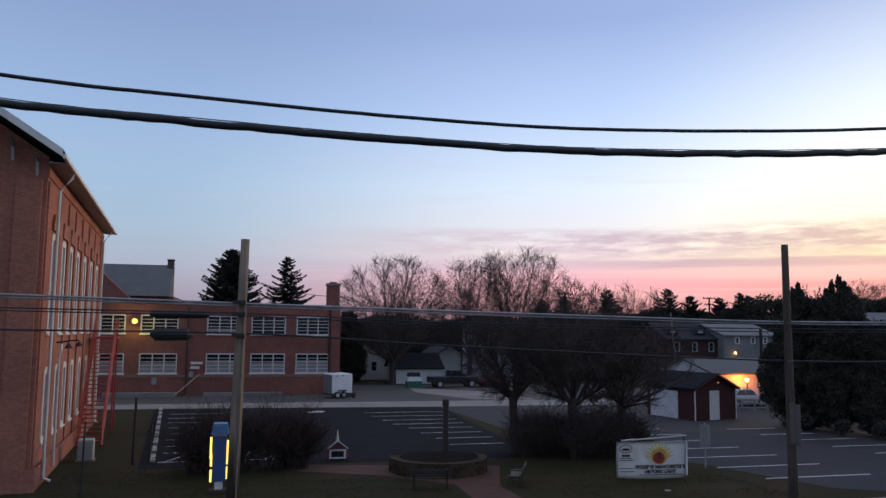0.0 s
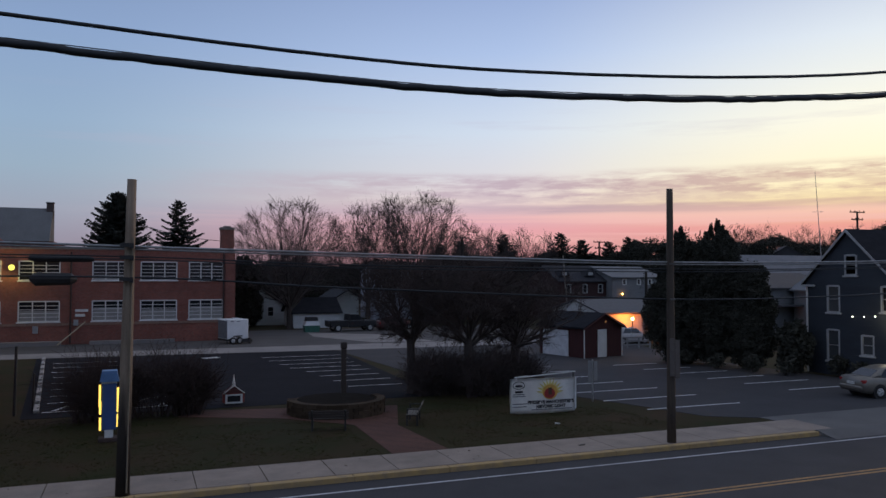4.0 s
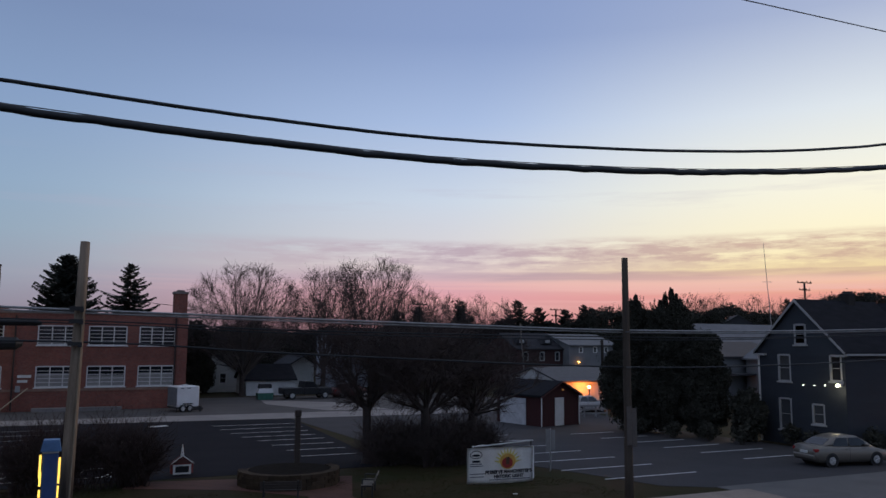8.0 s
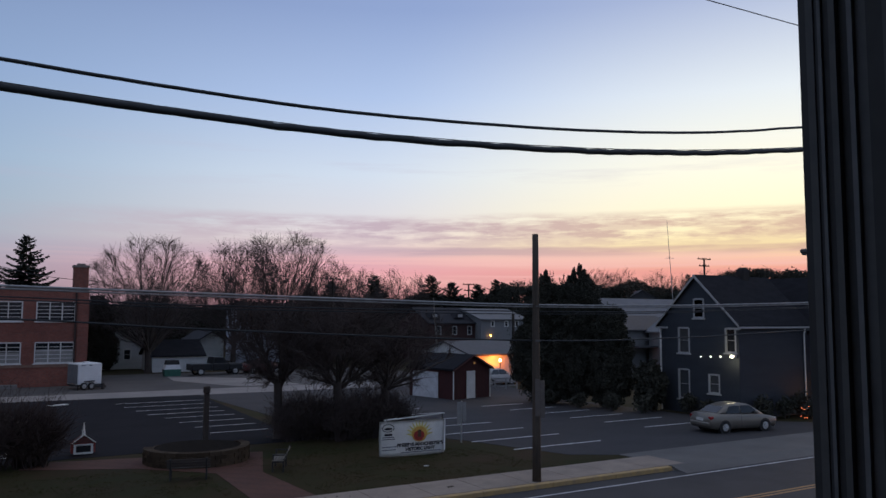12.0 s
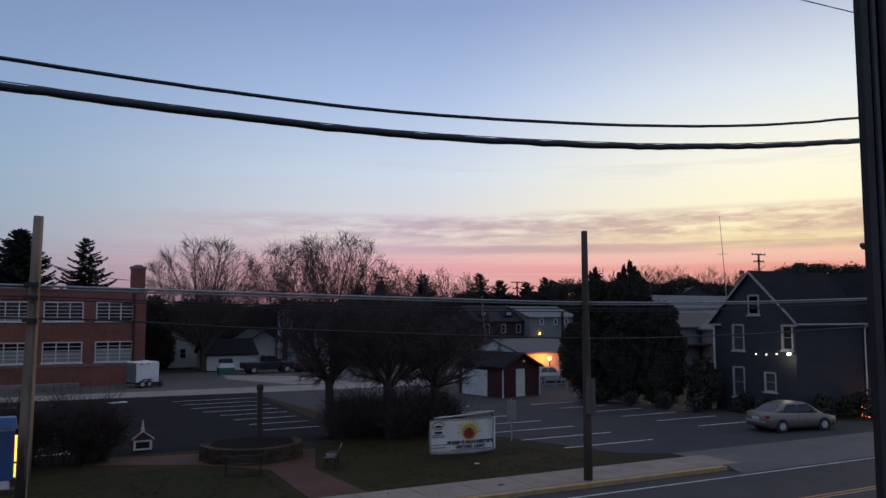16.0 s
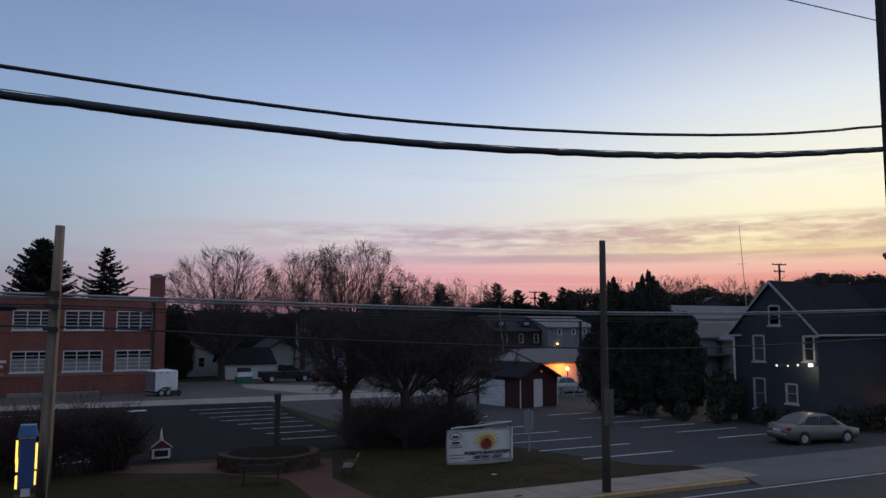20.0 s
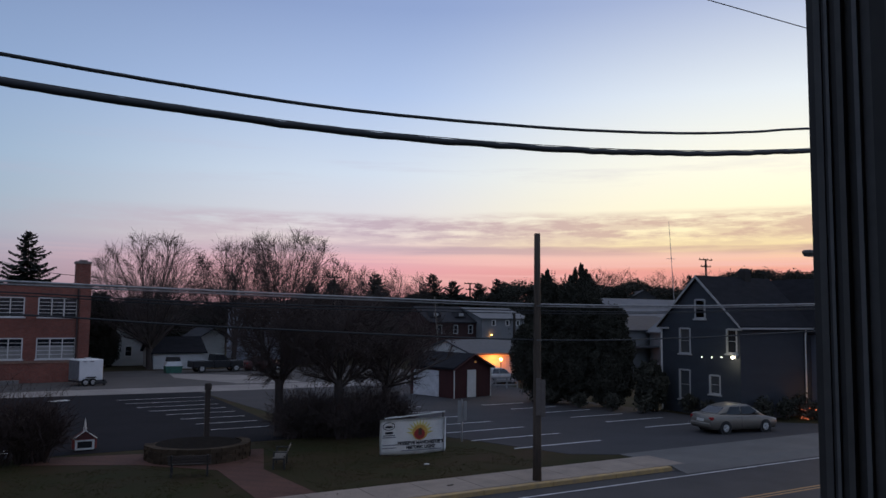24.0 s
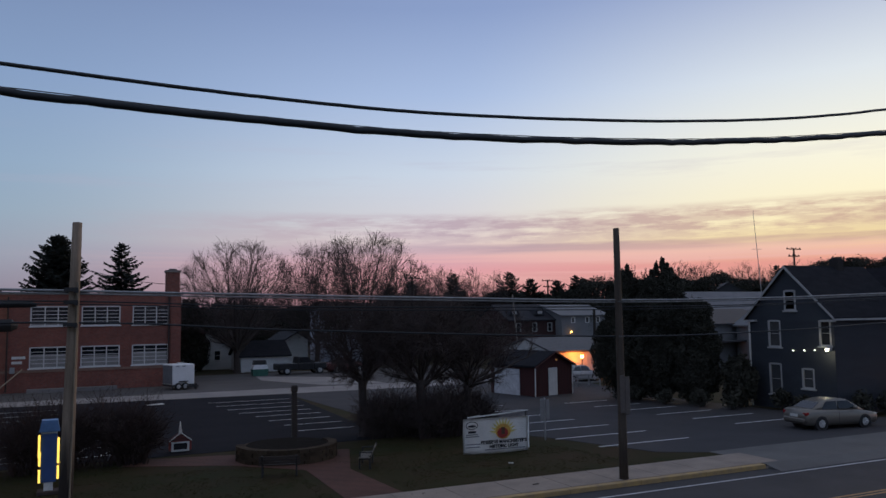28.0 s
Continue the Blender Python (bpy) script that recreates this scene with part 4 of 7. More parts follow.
def overhead_cables():
    # thick bundle and its thinner neighbour on the near side of the road
    Y = 11.0
    cable("bundle_cable", [(x, Y, z) for x, z in ((-16, 10.1), (-9, 9.25), (-3.2, 8.85), (-1.0, 8.77), (2.0, 8.71), (5.0, 8.73), (8.9, 8.95), (12.1, 9.25), (15.4, 9.67), (18.6, 10.15))], 0.054, CABLE_BLACK, "thick black lashed cable bundle over the road", 10, 0.010, 3)
    cable("power_cable", [(x, Y, z) for x, z in ((-16, 10.5), (-9, 9.65), (-3.2, 9.22), (-1.0, 9.13), (2.0, 9.06), (5.0, 9.09), (8.9, 9.34), (12.1, 9.67), (14.5, 10.02), (15.5, 10.20), (17.2, 10.47))], 0.028, CABLE_BLACK, "black power cable over the road", 8, 0.002, 4)
    cable("guy_strand", [(x, Y, z + 0.062) for x, z in ((-16, 10.1), (-9, 9.25), (-3.2, 8.85), (-1.0, 8.77), (2.0, 8.71), (5.0, 8.73), (8.9, 8.95), (12.1, 9.25), (15.4, 9.67), (18.6, 10.15))], 0.008, CABLE_BLACK, "thin steel strand above the cable bundle", 5, 0.003, 5)
    cable("primary_wire", [(-16, Y, 12.6), (0, Y, 12.45), (12, Y, 12.68), (17.3, Y - 0.11, 12.72)], 0.012, CABLE_BLACK, "thin bare wire high over the road", 5)
    # strands between the poles on the far side
    far = 23.4
    a, b = -0.1, 17.3
    L, R = -40, 75
    for dz, r, m, lab in ((0.0, 0.038, CABLE_SILVER, "silvery telephone cable along the far side"), (-0.075, 0.026, CABLE_SILVER, "pale lashed strand along the far side")):
        cable("telephone_cable", [(L, far, 7.6 + dz), (-12, far, 6.95 + dz), (a, far - 0.45, 6.67 + dz), (5.75, far - 0.4, 6.55 + dz), (11.2, far - 0.4, 6.45 + dz), (b, far - 0.5, 6.36 + dz), (25, far - 0.5, 6.42 + dz), (34, far - 0.5, 6.65 + dz), (R, far - 0.5, 7.8 + dz)], r, m, lab)
    for z0, z1, z2, r in ((6.42, 6.12, 6.15, 0.022), (6.34, 6.02, 6.10, 0.018), (5.82, 5.28, 5.06, 0.030)):
        cable("service_cable", [(L, far, z0 + 0.9), (-12, far, z0 + 0.15), (a, far - 0.45, 5.9 + (z0 - 5.9) * 0.945), (5.75, far - 0.4, 5.9 + ((z0 + z1) / 2 - 5.95) * 0.958), (b, far - 0.5, z1 if z0 > 6 else z2), (25, far - 0.5, z2 + 0.02), (34, far - 0.5, z2 + 0.3), (R, far - 0.5, z2 + 1.6)], r, CABLE_BLACK, "dark service cable along the far side")
    for x, z, l in ((-2.1, 5.78, 1.15), (-1.9, 6.33, 1.6)):
        ob = part("splice_closure", bar([(x - l / 2, far, z + 0.03), (x - l / 2 + 0.15, far, z), (x + l / 2 - 0.15, far, z), (x + l / 2, far, z - 0.02)], [0.07, 0.19 if l < 1.3 else 0.10, 0.17 if l < 1.3 else 0.09, 0.05], 10), BLACK_PAINT)
        tagged(ob, "black splice closure hanging on the cable", "cable closure")


overhead_cables()


def near_pole():
    """The tall pole on the near side with crossarms and transformer, and its street lamp."""
    p, at_ = utility_pole("transformer_pole", (18.75, 11.0), (18.75, 11.0), 13.8, 0.2, 0.13, CREOSOTE, "tall dark utility pole with crossarms and transformer")
    for z in (12.5, 10.75, 10.2):
        arm = part("crossarm", boxes((-1.5, 1.0, -0.17, -0.05, z - 0.06, z + 0.06)), CREOSOTE, p)
        for x in (-1.4, -0.9, 0.7):
            part("insulator", bar([(x, -0.11, z + 0.06), (x, -0.11, z + 0.16), (x, -0.11, z + 0.28)], [0.05, 0.09, 0.04], 8), mat("insulator_glaze", (0.10, 0.07, 0.06), None, 0.3), arm)
    part("transformer", bar([(-1.2, -0.25, 10.35), (-1.2, -0.25, 10.4), (-1.2, -0.25, 11.0), (-1.2, -0.25, 11.08)], [0.14, 0.19, 0.19, 0.1], 12), GREY_METAL, p, "grey transformer can")
    part("brace", bar([(-1.2, -0.11, 12.5), (-0.1, -0.11, 11.9)], 0.03, 5), CREOSOTE, p)
    arm = part("lamp_arm", bar([(0, 0, 7.2), (-0.6, 0.2, 7.5), (-1.3, 0.5, 7.52)], 0.04, 8), GREY_DARK, p)
    part("lamp_head", boxes((-1.85, -1.25, 0.38, 0.62, 7.45, 7.56), bevel=0.03), GREY_DARK, arm, "street lamp head")
    part("lens", boxes((-1.82, -1.5, 0.42, 0.58, 7.41, 7.448)), GREY_DARK, arm, "unlit street lamp lens")


near_pole()


# ---- the window the camera looks out of ----
def near_window():
    w = empty("window_1", (0, 0, 0), "dark window frame with ribbed side track, opened upward", "window", kind="structure")
    black = mat("frame_black", (0.055, 0.053, 0.053), (0.040, 0.039, 0.039), 0.7, 4.0)
    grey = mat("track_grey", (0.16, 0.162, 0.168), (0.115, 0.117, 0.122), 0.6, 4.0)
    # right jamb: its outer edge bounds the view
    jx, jy = 0.512, 0.349
    mid = mat("track_mid", (0.100, 0.098, 0.098), (0.072, 0.070, 0.070), 0.6, 4.0)
    part("jamb", boxes((jx + 0.004, jx + 0.05, jy - 0.20, jy, 4.9, 7.1)), black, w)
    y = jy - 0.0005
    for wide, proud, tone in ((0.006, 0.0, black), (0.006, 0.001, mid), (0.004, 0.0, black), (0.003, 0.003, grey), (0.006, 0.001, black), (0.005, 0.004, mid), (0.008, 0.0, black),
                              (0.004, 0.004, grey), (0.009, 0.001, mid), (0.012, 0.004, black), (0.014, 0.006, mid), (0.02, 0.002, black), (0.02, 0.006, mid), (0.03, 0.0, black), (0.03, 0.005, mid)):
        part("track_rib", boxes((jx - proud, jx + 0.0038, y - wide + 0.0004, y, 4.9, 7.1)), tone, w)
        y -= wide
    part("casing", boxes((jx + 0.052, jx + 0.20, jy - 0.07, jy - 0.022, 4.8, 7.2), bevel=0.004), black, w)
    part("jamb_left", boxes((-0.75, -0.62, jy - 0.06, jy, 4.8, 7.2)), black, w)
    part("sill", boxes((-0.75, jx + 0.26, jy - 0.10, jy + 0.10, 4.72, 4.798), bevel=0.01), grey, w)
    part("head", boxes((-0.75, jx + 0.26, jy - 0.06, jy, 7.2, 7.3)), black, w)
    wall = mat("room_wall", (0.62, 0.60, 0.56), None, 0.9, 1.0)
    xl, xr = -0.75, jx + 0.26
    bm = bmesh.new()
    holed_wall(bm, -3.0, 3.0, 3.2, 8.2, jy - 0.02, jy, [(xl, xr, 4.72, 7.3)])
    tagged(part("wall_window", bm, wall), "dark room wall round the open window", "wall", kind="structure")
    bm = boxes((-3.0, -2.9, -3.5, jy - 0.025, 3.2, 8.2), (2.9, 3.0, -3.5, jy - 0.025, 3.2, 8.2), (-2.9, 2.9, -3.5, -3.4, 3.2, 8.2))
    tagged(part("wall_room", bm, wall), "plain room walls behind the window", "wall", kind="structure")
    bm = boxes((-3.0, 3.0, jy - 0.25, jy - 0.001, 0, 3.096), (-3.0, -2.75, -3.5, jy - 0.25, 0, 3.096), (2.75, 3.0, -3.5, jy - 0.25, 0, 3.096), (-2.75, 2.75, -3.5, -3.25, 0, 3.096))
    tagged(part("wall_lower", bm, wall), "plain lower storey under the room", "wall", kind="structure")
    tagged(part("ceiling", boxes((-3.0, 3.0, -3.5, jy + 0.2, 8.204, 8.3)), wall), "plain room ceiling", "ceiling", kind="structure")
    tagged(part("floor", boxes((-3.0, 3.0, -3.5, jy + 0.2, 3.1, 3.196)), mat("room_floor", (0.12, 0.08, 0.05), None, 0.7)), "plain room floor", "floor", kind="structure")


near_window()


# ---- trees ----
def ring_tube(V, F, pts, radii, n):
    """Adds a tapered tube to vertex and face lists."""
    first = len(V)
    for i, p in enumerate(pts):
        d = (pts[min(i + 1, len(pts) - 1)] - pts[max(i - 1, 0)]).normalized()
        u = d.cross(Vector((0.31, 0.17, 0.93))).normalized()
        w = d.cross(u)
        for k in range(n):
            a = 2 * math.pi * k / n
            V.append(tuple(p + radii[i] * (math.cos(a) * u + math.sin(a) * w)))
    for i in range(len(pts) - 1):
        for k in range(n):
            a, b = first + i * n + k, first + i * n + (k + 1) % n
            F.append((a, b, b + n, a + n))


def branch(rnd, out, p, d, length, r, level, levels, up, kids, curl, thin):
    """Grows a limb and its side limbs; out[0] takes thick wood, out[1] twigs."""
    seg = 4 if level < 2 else 3
    pts, radii = [p.copy()], [r]
    for i in range(seg):
        d = (d + Vector((rnd.gauss(0, curl), rnd.gauss(0, curl), rnd.gauss(0, curl) + up))).normalized()
        p = p + d * length / seg
        pts.append(p.copy())
        radii.append(max(r * (1 - 0.62 * (i + 1) / seg), thin))
    V, F = out[0] if level < 2 else out[1]
    ring_tube(V, F, pts, radii, (8, 6, 4, 3, 3, 3, 3)[level])
    if level >= levels:
        return
    n = kids[level]
    for i in range(n):
        u = 0.30 + 0.70 * (i + rnd.random() * 0.8) / n if level else 0.42 + 0.58 * (i + rnd.random()) / n
        u = min(u, 0.999)
        j = min(int(u * seg), seg - 1)
        q = pts[j].lerp(pts[j + 1], u * seg - j)
        base = (pts[j + 1] - pts[j]).normalized()
        side = base.cross(Vector((rnd.gauss(0, 1), rnd.gauss(0, 1), rnd.gauss(0, 1)))).normalized()
        ang = radians(rnd.uniform(22, 55) if level else rnd.uniform(20, 50))
        nd = (base * math.cos(ang) + side * math.sin(ang)).normalized()
        branch(rnd, out, q, nd, length * rnd.uniform(0.52, 0.78), radii[j] * rnd.uniform(0.5, 0.68), level + 1, levels, up, kids, curl, thin)


def twig_path(rnd, p, d, length, seg, curl, up):
    pts = [p.copy()]
    for i in range(seg):
        d = (d + Vector((rnd.gauss(0, curl), rnd.gauss(0, curl), rnd.gauss(0, curl) + up))).normalized()
        p = p + d * length / seg
        pts.append(p.copy())
    return pts


def along(pts, u):
    k = min(u, 0.999) * (len(pts) - 1)
    i = int(k)
    return pts[i].lerp(pts[i + 1], k - i), (pts[i + 1] - pts[i]).normalized()


def tilt(rnd, d, lo, hi):
    side = d.cross(Vector((rnd.gauss(0, 1), rnd.gauss(0, 1), rnd.gauss(0, 1)))).normalized()
    a = radians(rnd.uniform(lo, hi))
    return (d * math.cos(a) + side * math.sin(a)).normalized()


def bare_tree(name, loc, height, crown, seed, label, bole=0.18, limbs=8, spread=(8, 52), counts=(9, 7, 5), r=0.28, thin=0.013, curl=0.10, up=0.05, category="tree", base=0.30, bark=None, twig=None, fan=(18, 50), fine_fan=None, trim=(0.86, 1.0), girth=(0.36, 0.52)):
    """A leafless tree: a short bole, limbs fanning out to a domed crown, and three orders of finer branches that end at the dome."""
    rnd = random.Random(seed)
    wood, fine = ([], []), ([], [])
    cz = height * (base + (1 - base) * 0.42)

    def room(p, d):
        """How far it is from p along d to the dome."""
        rx, rz = crown / 2, (height - cz) if d.z > -0.2 else cz - height * base * 0.7
        q = Vector((p.x / rx, p.y / rx, (p.z - cz) / rz))
        e = Vector((d.x / rx, d.y / rx, d.z / rz))
        a, b_, c = e.dot(e), q.dot(e), q.dot(q) - 1
        return max((-b_ + math.sqrt(max(b_ * b_ - a * c, 0))) / a, 0.0)

    top = Vector((rnd.uniform(-0.1, 0.1), rnd.uniform(-0.1, 0.1), height * bole))
    ring_tube(*wood, [Vector((0, 0, -0.05)), Vector((0, 0, height * bole * 0.15)), top * 0.6, top], [r * 1.25, r * 1.02, r * 0.92, r * 0.9], 9)
    for i in range(limbs):
        a = i * 2.39996 + rnd.uniform(-0.25, 0.25)
        t = radians(spread[0] + (spread[1] - spread[0]) * ((i + 0.5) / limbs) ** 0.8)
        d = Vector((math.sin(t) * math.cos(a), math.sin(t) * math.sin(a), math.cos(t)))
        start = Vector((0, 0, height * bole * rnd.uniform(0.82, 1.0)))
        ln = room(start, d) * rnd.uniform(*trim)
        p0 = twig_path(rnd, start, d, ln, 7, curl * 0.6, up)
        r0 = r * rnd.uniform(*girth)
        ring_tube(*wood, p0, [max(r0 * (1 - 0.88 * k / 7), thin * 1.3) for k in range(8)], 6)
        for j in range(counts[0]):
            u = 0.16 + 0.84 * (j + rnd.random()) / counts[0]
            q, dd = along(p0, u)
            nd = tilt(rnd, dd, *fan)
            ln1 = min(room(q, nd), height * 0.42) * rnd.uniform(0.55, 1.0)
            if ln1 < 0.15:
                continue
            p1 = twig_path(rnd, q, nd, ln1, 5, curl, up)
            r1 = max(r0 * (1 - 0.8 * u) * 0.55, thin * 1.2)
            ring_tube(*fine, p1, [max(r1 * (1 - 0.85 * k / 5), thin) for k in range(6)], 4)
            for m in range(counts[1]):
                u1 = 0.15 + 0.85 * (m + rnd.random()) / counts[1]
                q1, d1 = along(p1, u1)
                n1 = tilt(rnd, d1, *(fine_fan or fan))
                ln2 = min(room(q1, n1) + 0.3, height * 0.2) * rnd.uniform(0.5, 1.0)
                p2 = twig_path(rnd, q1, n1, ln2, 3, curl, up)
                ring_tube(*fine, p2, [thin * 1.1, thin, thin * 0.85, thin * 0.7], 3)
                for w in range(counts[2]):
                    q2, d2 = along(p2, 0.2 + 0.8 * (w + rnd.random()) / counts[2])
                    n2 = tilt(rnd, d2, *(fine_fan or fan))
                    p3 = twig_path(rnd, q2, n2, height * rnd.uniform(0.035, 0.085), 2, curl, up)
                    ring_tube(*fine, p3, [thin * 0.75, thin * 0.65, thin * 0.4], 3)
    t = empty(name, loc, label, category)
    part("trunk", wood, bark or BARK, t, smooth=True)
    part("crown", fine, twig or TWIG, t)
    return t


def conifer(name, loc, height, width, seed, label, ragged=0.25, boughs=230, low=0.10, shape=0.75):
    """A spruce: boughs set all the way up a trunk, drooping and turning up at the tips, hung with needle sprays."""
    rnd = random.Random(seed)
    t = empty(name, loc, label, "conifer")
    part("trunk", bar([(0, 0, 0), (0, 0, height * 0.5), (0, 0, height * 0.98)], [height * 0.018, height * 0.010, 0.03], 8), BARK, t)
    V, F = [], []
    for i in range(boughs):
        u = ((i + rnd.random()) / boughs) ** 1.15
        z = height * (low + (0.985 - low) * u)
        reach = width * 0.5 * (1 - u) ** shape * rnd.uniform(1 - ragged, 1 + ragged * 0.6) + 0.12
        a = i * 2.399 + rnd.uniform(-0.5, 0.5)
        out = Vector((math.cos(a), math.sin(a), 0))
        side = Vector((-out.y, out.x, 0))
        steps = max(5, int(reach * 4.4))
        lift = 0.35 * u - 0.12
        for s in range(steps):
            w = (s + 0.5) / steps
            sag_ = reach * (lift * w - 0.34 * math.sin(w * 2.2) * (1 - 0.8 * u) + 0.16 * w * w)
            c = out * reach * w + Vector((0, 0, z + sag_))
            ln = (0.20 + 0.32 * (1 - w)) * (0.5 + 0.45 * min(reach, 2.6))
            for sg in (-1, 1):
                for _ in range(4):
                    e = c + side * sg * ln * rnd.uniform(0.5, 1.15) + out * ln * rnd.uniform(0.3, 0.9) + Vector((0, 0, -ln * rnd.uniform(0.05, 0.55)))
                    g = c + out * rnd.uniform(0.18, 0.38) + Vector((0, 0, rnd.uniform(-0.22, 0.16)))
                    k = len(V)
                    V.extend((tuple(c), tuple(e), tuple(g)))
                    F.append((k, k + 1, k + 2))
    k = len(V)
    V.extend(((0, 0, height), (0.07, 0, height - 0.7), (-0.04, 0.06, height - 0.7)))
    F.append((k, k + 1, k + 2))
    part("crown", (V, F), NEEDLE, t)
    return t


def leaf_mass(rnd, V, F, c, rx, ry, rz, n, size):
    """Small leaf tufts through an uneven egg shape."""
    for i in range(n):
        while True:
            v = Vector((rnd.uniform(-1, 1), rnd.uniform(-1, 1), rnd.uniform(-1, 1)))
            if 0.25 < v.length < 1:
                break
        bump = 0.84 + 0.42 * noise.noise(Vector((v.x * 2.6 + c[0] * 3.1, v.y * 2.6 + c[1] * 2.7, v.z * 3.4 + c[2] * 1.9)))
        bump = min(bump, 1.02)
        p = Vector((c[0] + v.x * rx * bump, c[1] + v.y * ry * bump, c[2] + v.z * rz * bump))
        a = Vector((rnd.gauss(0, 1), rnd.gauss(0, 1), rnd.gauss(0, 1))).normalized() * size * rnd.uniform(0.6, 1.4)
        b = a.cross(Vector((rnd.gauss(0, 1), rnd.gauss(0, 1), rnd.gauss(0, 1)))).normalized() * size * rnd.uniform(0.4, 0.9)
        k = len(V)
        V.extend((tuple(p - a), tuple(p + b), tuple(p + a), tuple(p - b)))
        F.append((k, k + 1, k + 2, k + 3))


def evergreen(name, loc, lumps, seed, label, n=3000, size=0.11, category="evergreen tree", material=None, trunk=0.14, shoots=0):
    """A leafy mass of several lumps round a trunk, with upright leafy shoots at the top."""
    rnd = random.Random(seed)
    t = empty(name, loc, label, category)
    top = max(l[2] + l[5] for l in lumps)
    part("trunk", bar([(0, 0, 0), (0, 0, top * 0.75)], [trunk, trunk * 0.4], 7), BARK, t)
    V, F = [], []
    for l in lumps:
        leaf_mass(rnd, V, F, l[:3], *l[3:6], int(n * l[3] * l[5]), size)
        for q in range(7 if l[5] > 1.5 else 0):
            a, b = rnd.uniform(0, 6.283), rnd.uniform(-0.5, 1.2)
            k = rnd.uniform(0.22, 0.40)
            c = (l[0] + 0.70 * l[3] * math.cos(a) * math.cos(b), l[1] + 0.70 * l[4] * math.sin(a) * math.cos(b), l[2] + 0.70 * l[5] * math.sin(b))
            leaf_mass(rnd, V, F, c, l[3] * k, l[4] * k, l[3] * k * 1.1, int(n * l[3] * l[3] * k * k * 0.9), size)
    for i in range(shoots):
        l = lumps[-1 - i % min(3, len(lumps))]
        p = Vector((l[0] + rnd.uniform(-0.8, 0.8) * l[3], l[1] + rnd.uniform(-0.8, 0.8) * l[4], l[2] + l[5] * 0.55))
        d = Vector((rnd.gauss(0, 0.22), rnd.gauss(0, 0.22), 1)).normalized()
        ln = l[5] * rnd.uniform(0.4, 0.95)
        for k in range(26):
            leaf_mass(rnd, V, F, p + d * ln * k / 26, 0.16 * (1.3 - k / 26), 0.16 * (1.3 - k / 26), 0.12, 2, size * 0.62)
    part("crown", (V, F), material or EVERGREEN, t)
    return t


